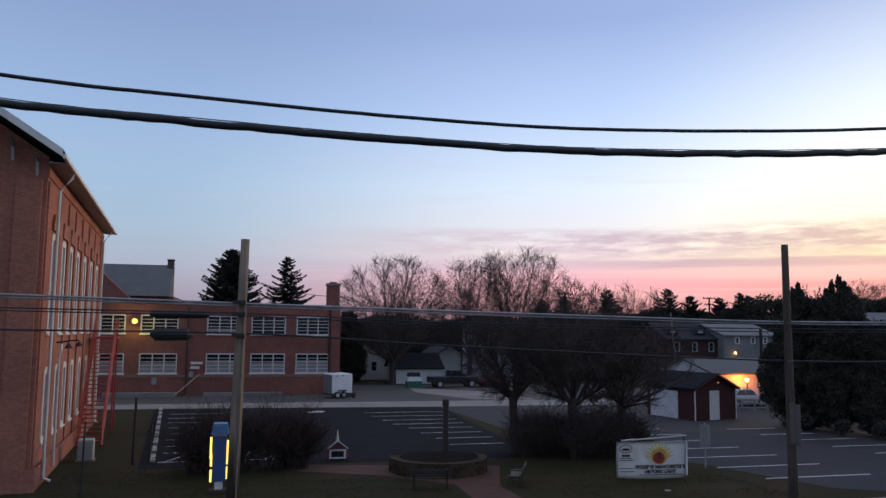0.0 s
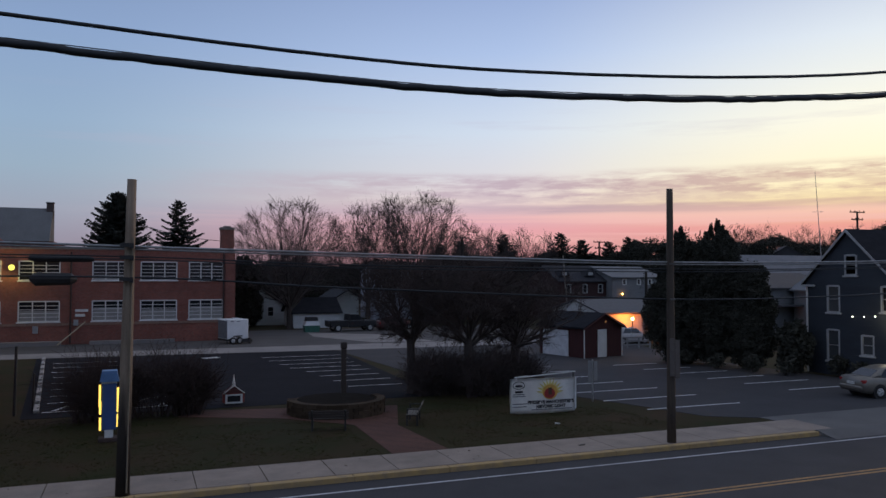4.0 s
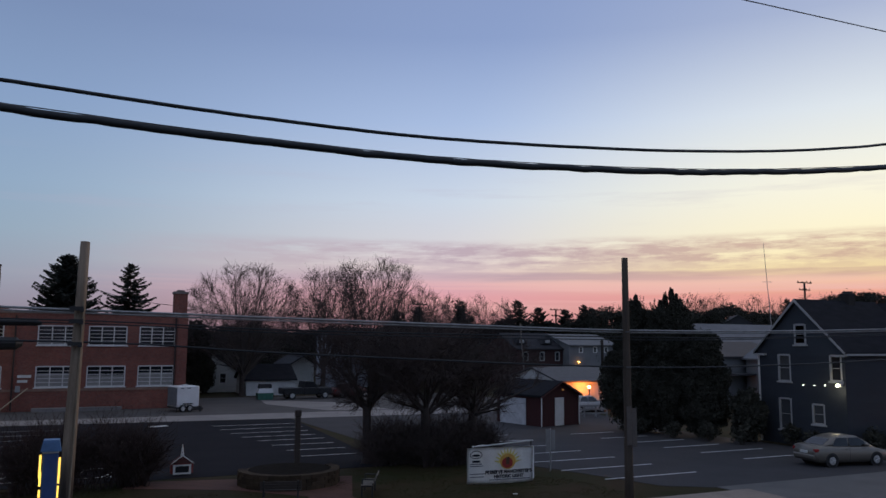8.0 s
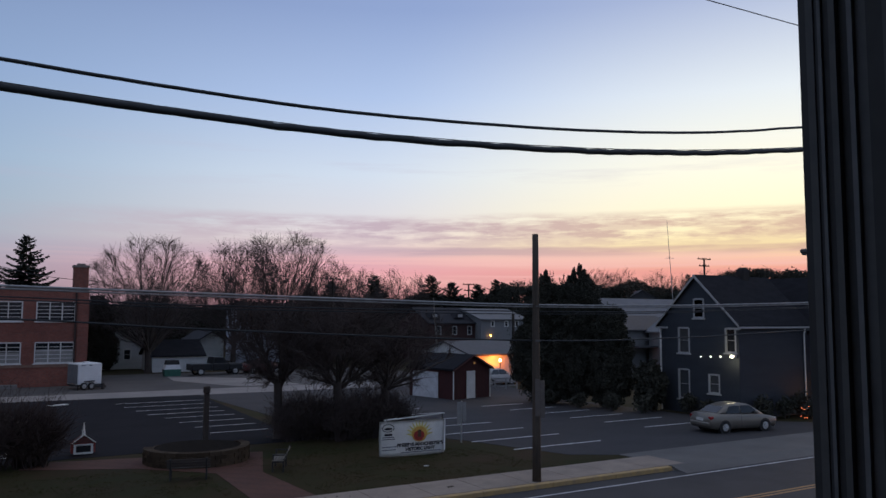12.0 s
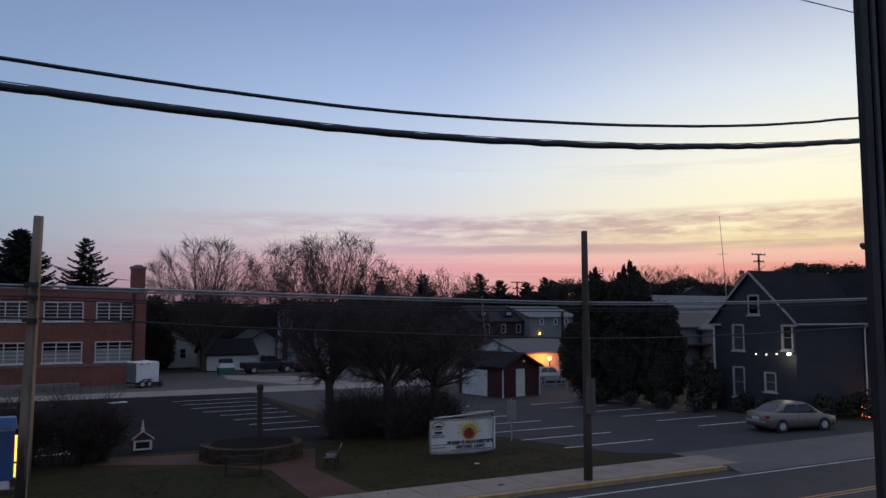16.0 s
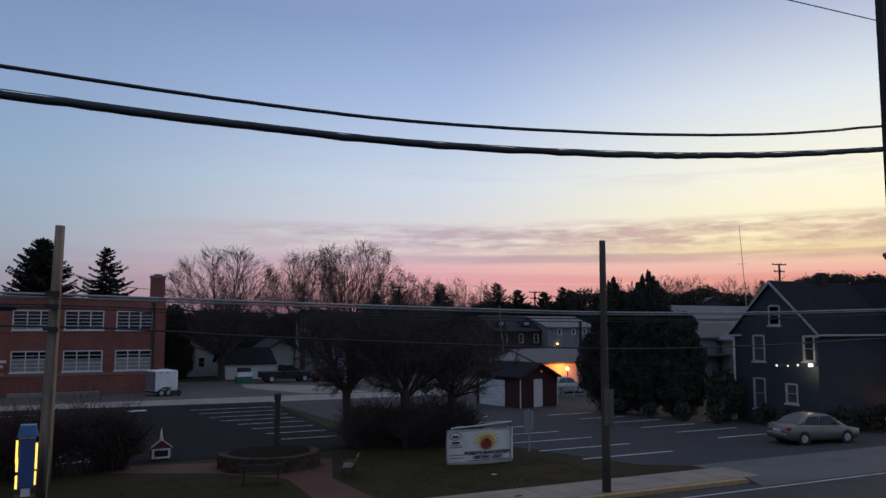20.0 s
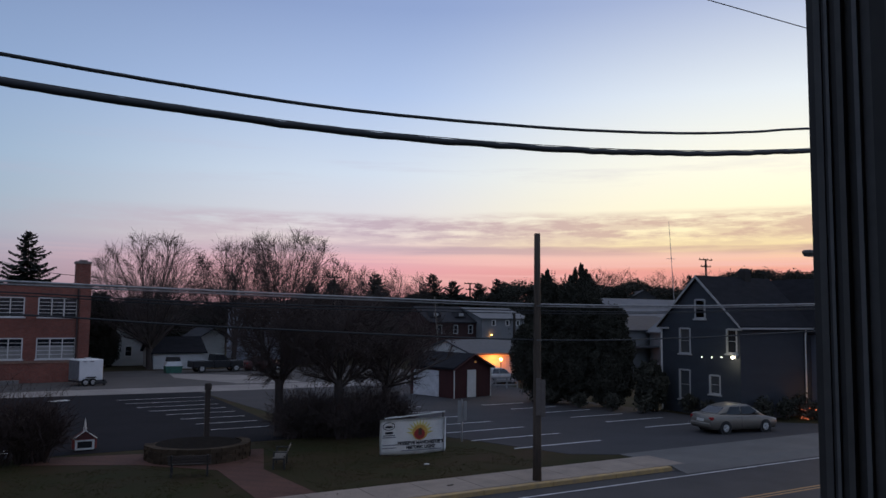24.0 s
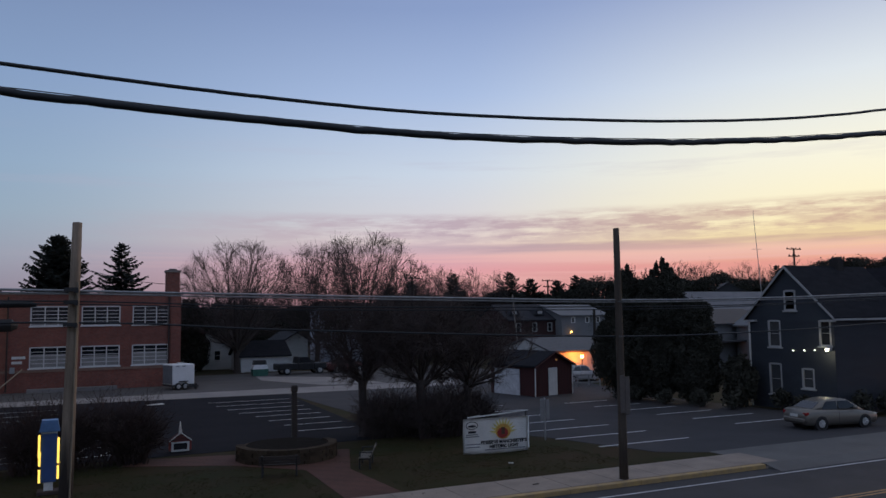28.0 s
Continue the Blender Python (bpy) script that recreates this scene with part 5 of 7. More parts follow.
def trees():
    # spruces behind the school
    conifer("spruce", (-2.4, 100, 0), 15.9, 12.6, 11, "dense dark spruce behind the school", 0.34, 430, 0.1, 0.62)
    conifer("spruce", (4.4, 100, 0), 15.2, 11.4, 12, "dark ragged spruce with drooping boughs", 0.55, 165, 0.1, 0.74)
    evergreen("yew", (11.6, 91, 0), [(0, 0, 2.2, 2.0, 1.8, 2.4), (-0.3, 0, 4.6, 1.9, 1.7, 2.6), (-0.5, 0, 6.6, 1.4, 1.3, 1.7)], 45, "dense dark evergreen at the corner of the school", 2600, 0.11, shoots=5)
    # tall bare shade trees past the yard
    shade = dict(curl=0.06, up=0.010, fan=(22, 50), fine_fan=(18, 46), trim=(0.92, 1.0), girth=(0.28, 0.44))
    bare_tree("shade_tree", (15.5, 86, 0), 14.0, 12.8, 21, "tall bare leafless tree with fine rounded crown", 0.17, 18, (3, 58), (9, 7, 5), 0.36, 0.0150, **shade)
    bare_tree("shade_tree", (26.6, 94, 0), 15.0, 10.5, 22, "tall bare leafless tree with upright crown", 0.18, 15, (3, 54), (9, 7, 5), 0.32, 0.0155, **shade)
    bare_tree("shade_tree", (33.2, 95, 0), 16.4, 15.4, 23, "tall bare leafless tree with wide spreading crown", 0.17, 22, (3, 60), (9, 7, 5), 0.40, 0.0155, **shade)
    bare_tree("shade_tree", (40.4, 97, 0), 13.2, 9.5, 24, "bare leafless tree with thin crown", 0.18, 14, (4, 56), (9, 7, 5), 0.28, 0.0160, **shade)
    # small dark trees on the lawn
    for loc, h, w, seed, label, bole, low, wide in (((12.8, 37.0), 6.6, 5.5, 31, "small dark tree with twisted low limbs", 0.42, 0.57, 70), ((15.3, 35.6), 6.9, 6.4, 32, "small dark tree with a dense twiggy crown", 0.40, 0.55, 80), ((18.0, 35.9), 6.5, 6.8, 33, "small dark tree with drooping twigs", 0.40, 0.53, 86)):
        bare_tree("lawn_tree", (*loc, 0), h, w, seed, label, bole, 13, (14, wide), (10, 9, 6), 0.23, 0.010, 0.15, 0.0, base=low, bark=DARK_BARK, twig=DARK_TWIG)
    # evergreens beside the lot
    evergreen("yew", (34.0, 44.0, 0), [(0.4, 0, 8.5, 0.2, 0.2, 0.5), (0.8, 0, 8.8, 0.18, 0.2, 0.6), (1.15, 0.1, 8.4, 0.2, 0.2, 0.5), (0.6, -0.8, 1.7, 1.9, 1.6, 1.9), (-0.1, 0, 3.0, 2.1, 1.9, 3.0), (0.5, 0, 5.4, 1.6, 1.5, 2.2), (0.9, 0, 7.4, 0.8, 0.8, 1.3)], 41, "tall dark evergreen beside the parking lot", 8000, 0.07, shoots=14)
    evergreen("yew", (35.6, 41.4, 0), [(-0.8, 0, 8.4, 0.2, 0.2, 0.45), (-0.35, 0.1, 8.8, 0.18, 0.2, 0.55), (0.1, 0, 9.1, 0.2, 0.2, 0.6), (0.5, 0, 8.8, 0.2, 0.2, 0.5), (0.95, 0.1, 8.5, 0.22, 0.2, 0.5), (1.3, 0, 8.0, 0.25, 0.2, 0.5), (0, 0, 1.8, 2.0, 1.6, 1.9), (0, 0, 3.4, 2.3, 2.0, 3.3), (0.0, 0, 6.0, 1.9, 1.7, 2.4), (0.4, 0, 7.8, 0.9, 0.8, 1.1), (-0.8, 0.2, 7.4, 0.9, 0.8, 1.1), (0.9, 0, 7.4, 0.8, 0.8, 1.0)], 42, "tall dark evergreen with upright shoots at the top", 8000, 0.07, shoots=20)
    evergreen("yew", (36.5, 39.0, 0), [(-0.4, 0, 1.5, 1.6, 1.5, 1.6), (-0.1, 0, 3.0, 1.7, 1.6, 2.7), (-0.3, 0, 5.2, 1.3, 1.3, 1.8)], 43, "lower dark evergreen beside the parking lot", 8000, 0.07, shoots=6)
    evergreen("round_shrub", (37.2, 36.4, 0), [(0, 0, 1.6, 1.2, 1.2, 1.8)], 44, "dark clipped evergreen shrub by the house", category="shrub", trunk=0.06)


trees()


# ---- things on the lawn ----
def banner():
    b = empty("banner_sign", (16.15, 29.6, -0.06), "white vinyl banner with a sun emblem tied to a pipe frame", "banner", rz=-3.5)
    w = 1.53
    vinyl = mat("white_vinyl", (0.82, 0.82, 0.80), (0.75, 0.75, 0.74), 0.45, 1.5, 0.002)
    bm = bmesh.new()
    nx, nz = 24, 10
    grid = [[bm.verts.new((-w + 2 * w * i / nx, 0.018 * math.sin(i * 1.1 + j * 0.4) - 0.012 * math.sin(j * 0.9), 0.14 + 1.44 * j / nz - 0.05 * math.sin(math.pi * i / nx) * (j == 0) - 0.02 * (i / nx))) for i in range(nx + 1)] for j in range(nz + 1)]
    for j in range(nz):
        for i in range(nx):
            bm.faces.new((grid[j][i], grid[j][i + 1], grid[j + 1][i + 1], grid[j + 1][i]))
    bmesh.ops.solidify(bm, geom=bm.faces[:], thickness=0.006)
    part("sheet", bm, vinyl, b, smooth=True)
    part("side_flap", boxes((w - 0.012, w + 0.05, -0.004, 0.35, 0.21, 1.54)), vinyl, b, "folded white banner end")
    pipe = mat("white_pipe", (0.6, 0.6, 0.58), None, 0.5)
    part("pipe_rail", bar([(-w * 0.78, 0.12, 1.60), (w + 0.06, 0.12, 1.78)], 0.028, 8), pipe, b)
    part("pipe_rail", bar([(-w * 0.82, 0.12, 1.61), (-w * 0.45, 0.10, 1.66)], 0.03, 8), pipe, b)
    for x in (-w * 0.75, w - 0.03):
        part("post", bar([(x, 0.12, 0.06), (x, 0.12, 1.66 if x < 0 else 1.77)], 0.035, 8), mat("dark_post", (0.07, 0.065, 0.06)), b)
    ink = mat("ink_dark", (0.02, 0.022, 0.03), None, 0.6)
    y = -0.045
    for txt, x, z, size in (("PRESERVE MANCHESTER'S", 0.36, 0.500, 0.188), ("HISTORIC LIGHT", 0.36, 0.315, 0.182)):
        cu = bpy.data.curves.new("lettering", "FONT")
        cu.body, cu.size, cu.align_x, cu.extrude, cu.offset = txt, size, "CENTER", 0.001, 0.011
        cu.materials.append(ink)
        ob = new("lettering", cu)
        ob.parent = b
        ob.matrix_basis = pose(x, y, z, 90, 0, 0) @ Matrix.Diagonal((1.0, 1, 1, 1))
    for x0, x1, z in ((-0.55, 1.35, 0.235), (-1.42, -0.75, 0.50), (-1.42, -0.82, 0.82), (-1.40, -0.86, 0.90), (-1.42, -0.78, 0.38)):
        part("text_bar", boxes((x0, x1, y - 0.002, y, z, z + 0.035)), mat("ink_grey", (0.16, 0.17, 0.2)), b, "line of small unreadable print")
    part("text_bar", boxes((-1.30, -0.95, y - 0.002, y, 0.98, 1.07)), ink, b, "line of dark unreadable print")

    def disc(cx, cz, rx, rz_, yy, m, label, n=20, ring=0.0):
        bm_ = bmesh.new()
        o = [bm_.verts.new((cx + rx * math.cos(6.2832 * k / n), yy, cz + rz_ * math.sin(6.2832 * k / n))) for k in range(n)]
        if ring:
            i_ = [bm_.verts.new((cx + (rx - ring) * math.cos(6.2832 * k / n), yy, cz + (rz_ - ring) * math.sin(6.2832 * k / n))) for k in range(n)]
            for k in range(n):
                bm_.faces.new((o[k], o[(k + 1) % n], i_[(k + 1) % n], i_[k]))
        else:
            bm_.faces.new(o)
        part("emblem", bm_, m, b, label)

    disc(-1.13, 1.30, 0.28, 0.17, y, ink, "dark oval emblem", ring=0.03)
    disc(-1.13, 1.27, 0.18, 0.05, y, ink, "dark hill shape in the oval")
    yel = mat("print_yellow", (0.72, 0.62, 0.22), None, 0.6)
    bm = bmesh.new()
    for k in range(11):
        a = math.pi * (k + 0.5) / 11
        c = Vector((0.32, y, 0.92))
        d, s = Vector((math.cos(a), 0, math.sin(a))), Vector((-math.sin(a), 0, math.cos(a)))
        bm.faces.new([bm.verts.new(c + d * 0.30 + s * 0.075), bm.verts.new(c + d * 0.30 - s * 0.075), bm.verts.new(c + d * 0.66)])
    part("sun_rays", bm, yel, b, "yellow sun rays")
    disc(0.32, 0.98, 0.36, 0.32, y - 0.001, mat("print_orange", (0.60, 0.34, 0.07), None, 0.6), "orange sun disc")
    disc(0.30, 0.92, 0.26, 0.22, y - 0.002, mat("print_red", (0.32, 0.03, 0.025), None, 0.6), "red round shape")
    part("emblem", boxes((0.24, 0.40, y - 0.006, y - 0.003, 0.86, 1.16)), mat("print_brown", (0.10, 0.05, 0.03)), b, "dark tower shape on the sun")


banner()


def bench(name, loc, rz, wood, label):
    b = empty(name, loc, label, "bench", "park benches", rz=rz)
    for k in range(4):
        part("seat_slat", boxes((-0.75, 0.75, -0.22 + k * 0.115, -0.125 + k * 0.115, 0.42, 0.455), bevel=0.006), wood, b)
    for k in range(3):
        bm = boxes((-0.75, 0.75, 0.24 + 0.045 * k, 0.275 + 0.045 * k, 0.48 + k * 0.105, 0.57 + k * 0.105), bevel=0.006)
        part("back_slat", bm, wood, b)
    for x in (-0.62, 0.62):
        part("leg_frame", boxes((x - 0.03, x + 0.03, -0.22, -0.16, 0, 0.42), (x - 0.03, x + 0.03, 0.18, 0.24, 0, 0.5), (x - 0.03, x + 0.03, -0.16, 0.18, 0.36, 0.418)), BLACK_PAINT, b)
        part("back_support", bar([(x, 0.22, 0.44), (x, 0.38, 0.80)], 0.03, 6), BLACK_PAINT, b)
        part("armrest", boxes((x - 0.03, x + 0.03, -0.2, 0.28, 0.62, 0.66), (x - 0.025, x + 0.025, -0.2, -0.15, 0.458, 0.62)), BLACK_PAINT, b)
    return b


bench("park_bench", (6.85, 29.45, 0.01), 165, DARK_WOOD, "dark wooden park bench facing the planter")
bench("park_bench", (10.32, 29.65, 0.01), -114, PALE_WOOD, "weathered pale wooden park bench beside the brick path")


def planter():
    p = empty("stone_planter", (8.05, 33.2, 0), "low round stone planter wall with dark earth", "planter")
    n, rows = 30, 4
    for row in range(rows):
        for k in range(n):
            a0, a1 = 2 * math.pi * (k + 0.5 * (row % 2)) / n + 0.005, 2 * math.pi * (k + 1 + 0.5 * (row % 2)) / n - 0.005
            if not (math.sin((a0 + a1) / 2) < 0.35):
                continue
            r0, r1 = 1.66, 1.98 + 0.02 * ((k * 7 + row * 3) % 3)
            z0, z1 = row * 0.15 + 0.005, (row + 1) * 0.15
            bm = bmesh.new()
            vs = [bm.verts.new((r * math.cos(a) * 1.05, r * math.sin(a), z)) for z in (z0, z1) for r, a in ((r0, a0), (r1, a0), (r1, a1), (r0, a1))]
            for f in ((3, 2, 1, 0), (4, 5, 6, 7), (0, 1, 5, 4), (1, 2, 6, 5), (2, 3, 7, 6), (3, 0, 4, 7)):
                bm.faces.new([vs[i] for i in f])
            bmesh.ops.recalc_face_normals(bm, faces=bm.faces[:])
            part("stone", bm, STONE, p)
    part("back_wall", tube(bmesh.new(), [(1.75 * math.cos(a), 1.75 * math.sin(a), 0.25) for a in (0.3 + 2.54 * k / 14 for k in range(15))], 0.3, 6), STONE, p, "rear of the round wall")
    part("earth", slab([(1.7 * math.cos(6.2832 * k / 24), 1.65 * math.sin(6.2832 * k / 24)) for k in range(24)], 0.0, 0.57), mat("planter_earth", (0.020, 0.016, 0.013), None, 0.95, 3.0, 0.02, spec=0.03), p)
    q = empty("wooden_post", (9.06, 36.0, 0), "tall dark carved wooden post by the planter", "post")
    part("shaft", boxes((-0.11, 0.11, -0.11, 0.11, 0, 2.42), bevel=0.02), DARK_WOOD, q)
    part("cap", boxes((-0.14, 0.14, -0.14, 0.14, 2.42, 2.75), bevel=0.05), DARK_WOOD, q)


planter()


def lit_sign():
    s = empty("pillar_sign", (-0.89, 30.3, 0), "blue pillar sign with yellow glowing edges and roof cap", "sign")
    blue = mat("sign_blue", (0.030, 0.070, 0.22), (0.024, 0.06, 0.18), 0.5, 2.0)
    part("plinth", boxes((-0.34, 0.34, -0.28, 0.28, 0, 0.14), bevel=0.02), mat("sign_foot", (0.06, 0.04, 0.035), None, 0.9), s, "dark brick foot")
    part("pedestal", boxes((-0.14, 0.14, -0.12, 0.12, 0.14, 0.42)), mat("sign_white", (0.62, 0.62, 0.60)), s, "white pedestal")
    part("panel", boxes((-0.24, 0.24, -0.16, 0.16, 0.42, 2.10), bevel=0.012), blue, s, "blue sign panel")
    bm = bmesh.new()
    prism(bm, [(-0.32, 2.12), (0.32, 2.12), (0.24, 2.50), (-0.24, 2.50)], -0.26, 0.26)
    part("roof_cap", bm, mat("sign_roof_blue", (0.10, 0.20, 0.38), None, 0.5), s, "pale blue sloped roof cap")
    for k in range(8):
        part("dentil", boxes((-0.255 + k * 0.066, -0.215 + k * 0.066, -0.20, -0.165, 2.05, 2.11)), mat("sign_white", (0.62, 0.62, 0.60)), s)
    g = glow("sign_tube_yellow", (1.0, 0.66, 0.12), 1.6)
    for x, spans in ((-0.285, ((0.42, 0.86), (0.98, 1.45), (1.25, 2.02))), (0.285, ((0.52, 0.96), (1.04, 1.90)))):
        for i, (z0, z1) in enumerate(spans):
            dx = 0.02 if i == 2 else 0
            part("light_tube", bar([(x - dx, -0.17 - dx, z0), (x - dx, -0.17 - dx, z1)], 0.035, 8), g, s, "glowing yellow edge tube")


lit_sign()


def chapel_sign():
    s = empty("chapel_box", (4.12, 36.6, -0.24), "small white trimmed red chapel shaped display box", "display box")
    s.scale = (0.76, 0.76, 0.76)
    red = mat("chapel_red", (0.28, 0.05, 0.04), None, 0.7)
    part("post", boxes((-0.1, 0.1, 0.05, 0.25, 0.32, 0.42)), BLACK_PAINT, s)
    part("body", boxes((-0.5, 0.5, 0.02, 0.5, 0.42, 1.02)), red, s)
    part("opening", boxes((-0.36, 0.36, 0.0, 0.018, 0.5, 0.86)), mat("box_inside", (0.012, 0.012, 0.014)), s, "dark display window")
    part("trim", boxes((-0.5, 0.5, -0.02, 0.0, 0.40, 0.50), (-0.5, 0.5, -0.02, 0.0, 0.86, 0.95), (-0.5, -0.38, -0.02, 0.0, 0.5, 0.86), (0.38, 0.5, -0.02, 0.0, 0.5, 0.86)), WHITE_TRIM, s, "white trim")
    bm = bmesh.new()
    prism(bm, [(-0.62, 1.0), (0.62, 1.0), (0, 1.45)], -0.05, 0.55)
    part("roof", bm, mat("chapel_roof", (0.11, 0.035, 0.032), None, 0.8), s, "dark red roof")
    for x0, x1 in ((0.502, 0.62), (-0.62, -0.502)):
        part("side_wing", boxes((x0, x1, 0.06, 0.46, 0.46, 0.98)), red, s)
    for sgn in (-1, 1):
        part("roof_edge", bar([(sgn * 0.62, -0.07, 1.0), (0, -0.07, 1.47)], 0.028, 5), WHITE_TRIM, s)
    part("belfry", boxes((-0.085, 0.085, 0.1, 0.27, 1.3, 1.6)), WHITE_TRIM, s)
    part("steeple", bar([(0, 0.19, 1.6), (0, 0.19, 2.12)], [0.085, 0.008], 4), WHITE_TRIM, s)
    for k in (-0.03, 0.03):
        part("louvre", boxes((k - 0.012, k + 0.012, 0.085, 0.098, 1.36, 1.5)), BLACK_PAINT, s)


chapel_sign()


def small_posts():
    s = empty("lot_sign", (19.88, 31.6, 0), "thin sign post with narrow grey plates", "sign")
    part("post", bar([(0, 0, 0), (0, 0, 1.95)], 0.03, 6), GALV, s)
    part("plate", boxes((-0.27, -0.02, -0.05, -0.032, 0.90, 1.92)), mat("plate_grey", (0.22, 0.22, 0.22), None, 0.5), s)
    part("plate", boxes((0.03, 0.23, -0.05, -0.032, 0.95, 1.88)), mat("plate_grey", (0.22, 0.22, 0.22)), s)
    for loc, h, r in (((-4.75, 37.0), 2.9, 0.07), ((-5.6, 30.6), 2.6, 0.04), ((-4.2, 38.2), 1.6, 0.05)):
        p = empty("fence_post", (*loc, 0), "dark slim post at the edge of the lawn", "post")
        part("shaft", bar([(0, 0, 0), (0.04, 0, h)], [r, r * 0.8], 8), BLACK_PAINT, p)
    for i in range(9):
        u = i / 8
        ob = part("wheel_stop", boxes((-0.11, 0.11, -0.9, 0.9, 0.012, 0.15), bevel=0.03), mat("stop_concrete", (0.34, 0.33, 0.31), None, 0.9, 2.0))
        tagged(ob, "pale concrete wheel stop on the dark lot", "wheel stop", "wheel stops")
        ob.matrix_basis = pose(-4.05 - 2.0 * u, 38.2 + 22.2 * u, 0, 0, 0, 5)
    ob = part("loose_board", boxes((-0.6, 0.6, -0.25, 0.25, 0.0, 0.05), bevel=0.02), WHITE_TRIM)
    tagged(ob, "flat white board lying on the dark lot", "board")
    ob.matrix_basis = pose(4.8, 57.4, 0.014, 0, 0, 20)
    ob = part("litter", boxes((-0.1, 0.1, -0.04, 0.04, 0.0, 0.03)), WHITE_TRIM)
    tagged(ob, "scrap of white paper on the grass", "litter")
    ob.matrix_basis = pose(15.6, 27.4, 0.0, 0, 0, -30)
    ob = part("leaf_clump", boxes((-0.13, 0.13, -0.05, 0.05, 0.0, 0.018), bevel=0.006), mat("wet_leaf", (0.030, 0.022, 0.016), None, 0.9, 6.0))
    tagged(ob, "dark leaf litter patch on the sidewalk", "litter")
    ob.matrix_basis = pose(14.4, 23.6, 0.022, 0, 0, 15)


small_posts()


# ---- vehicles ----
def loft(stations):
    """Skins rings of equal length; each station is (x, ring) with ring of (y, z)."""
    bm = bmesh.new()
    rings = [[bm.verts.new((x, y, z)) for y, z in ring] for x, ring in stations]
    n = len(rings[0])
    for a, b in zip(rings, rings[1:]):
        for k in range(n):
            bm.faces.new((a[k], a[(k + 1) % n], b[(k + 1) % n], b[k]))
    bm.faces.new(rings[0][::-1])
    bm.faces.new(rings[-1])
    bmesh.ops.recalc_face_normals(bm, faces=bm.faces[:])
    return bm


def wheel(parent, x, y, r, side):
    w = part("wheel", bar([(x, y, r), (x, y + side * 0.19, r)], r * 0.62, 16), mat("alloy", (0.50, 0.50, 0.50), None, 0.45, metal=0.5), parent, "silver wheel")
    bm = bmesh.new()
    n = 20
    rings = []
    for rad, yy in ((r * 0.62, 0.0), (r * 0.93, 0.0), (r, 0.03), (r, 0.16), (r * 0.93, 0.19), (r * 0.62, 0.19)):
        rings.append([bm.verts.new((x + rad * math.cos(6.2832 * k / n), y + side * yy, r + rad * math.sin(6.2832 * k / n))) for k in range(n)])
    for a, b in zip(rings, rings[1:] + rings[:1]):
        for k in range(n):
            bm.faces.new((a[k], a[(k + 1) % n], b[(k + 1) % n], b[k]))
    bmesh.ops.recalc_face_normals(bm, faces=bm.faces[:])
    part("tyre", bm, RUBBER, w, smooth=True)
    for k in range(5):
        a = 6.2832 * k / 5
        part("spoke", bar([(x, y + side * 0.195, r), (x + 0.55 * r * math.cos(a), y + side * 0.2, r + 0.55 * r * math.sin(a))], 0.03, 4), mat("alloy", (0.45, 0.45, 0.46)), w)


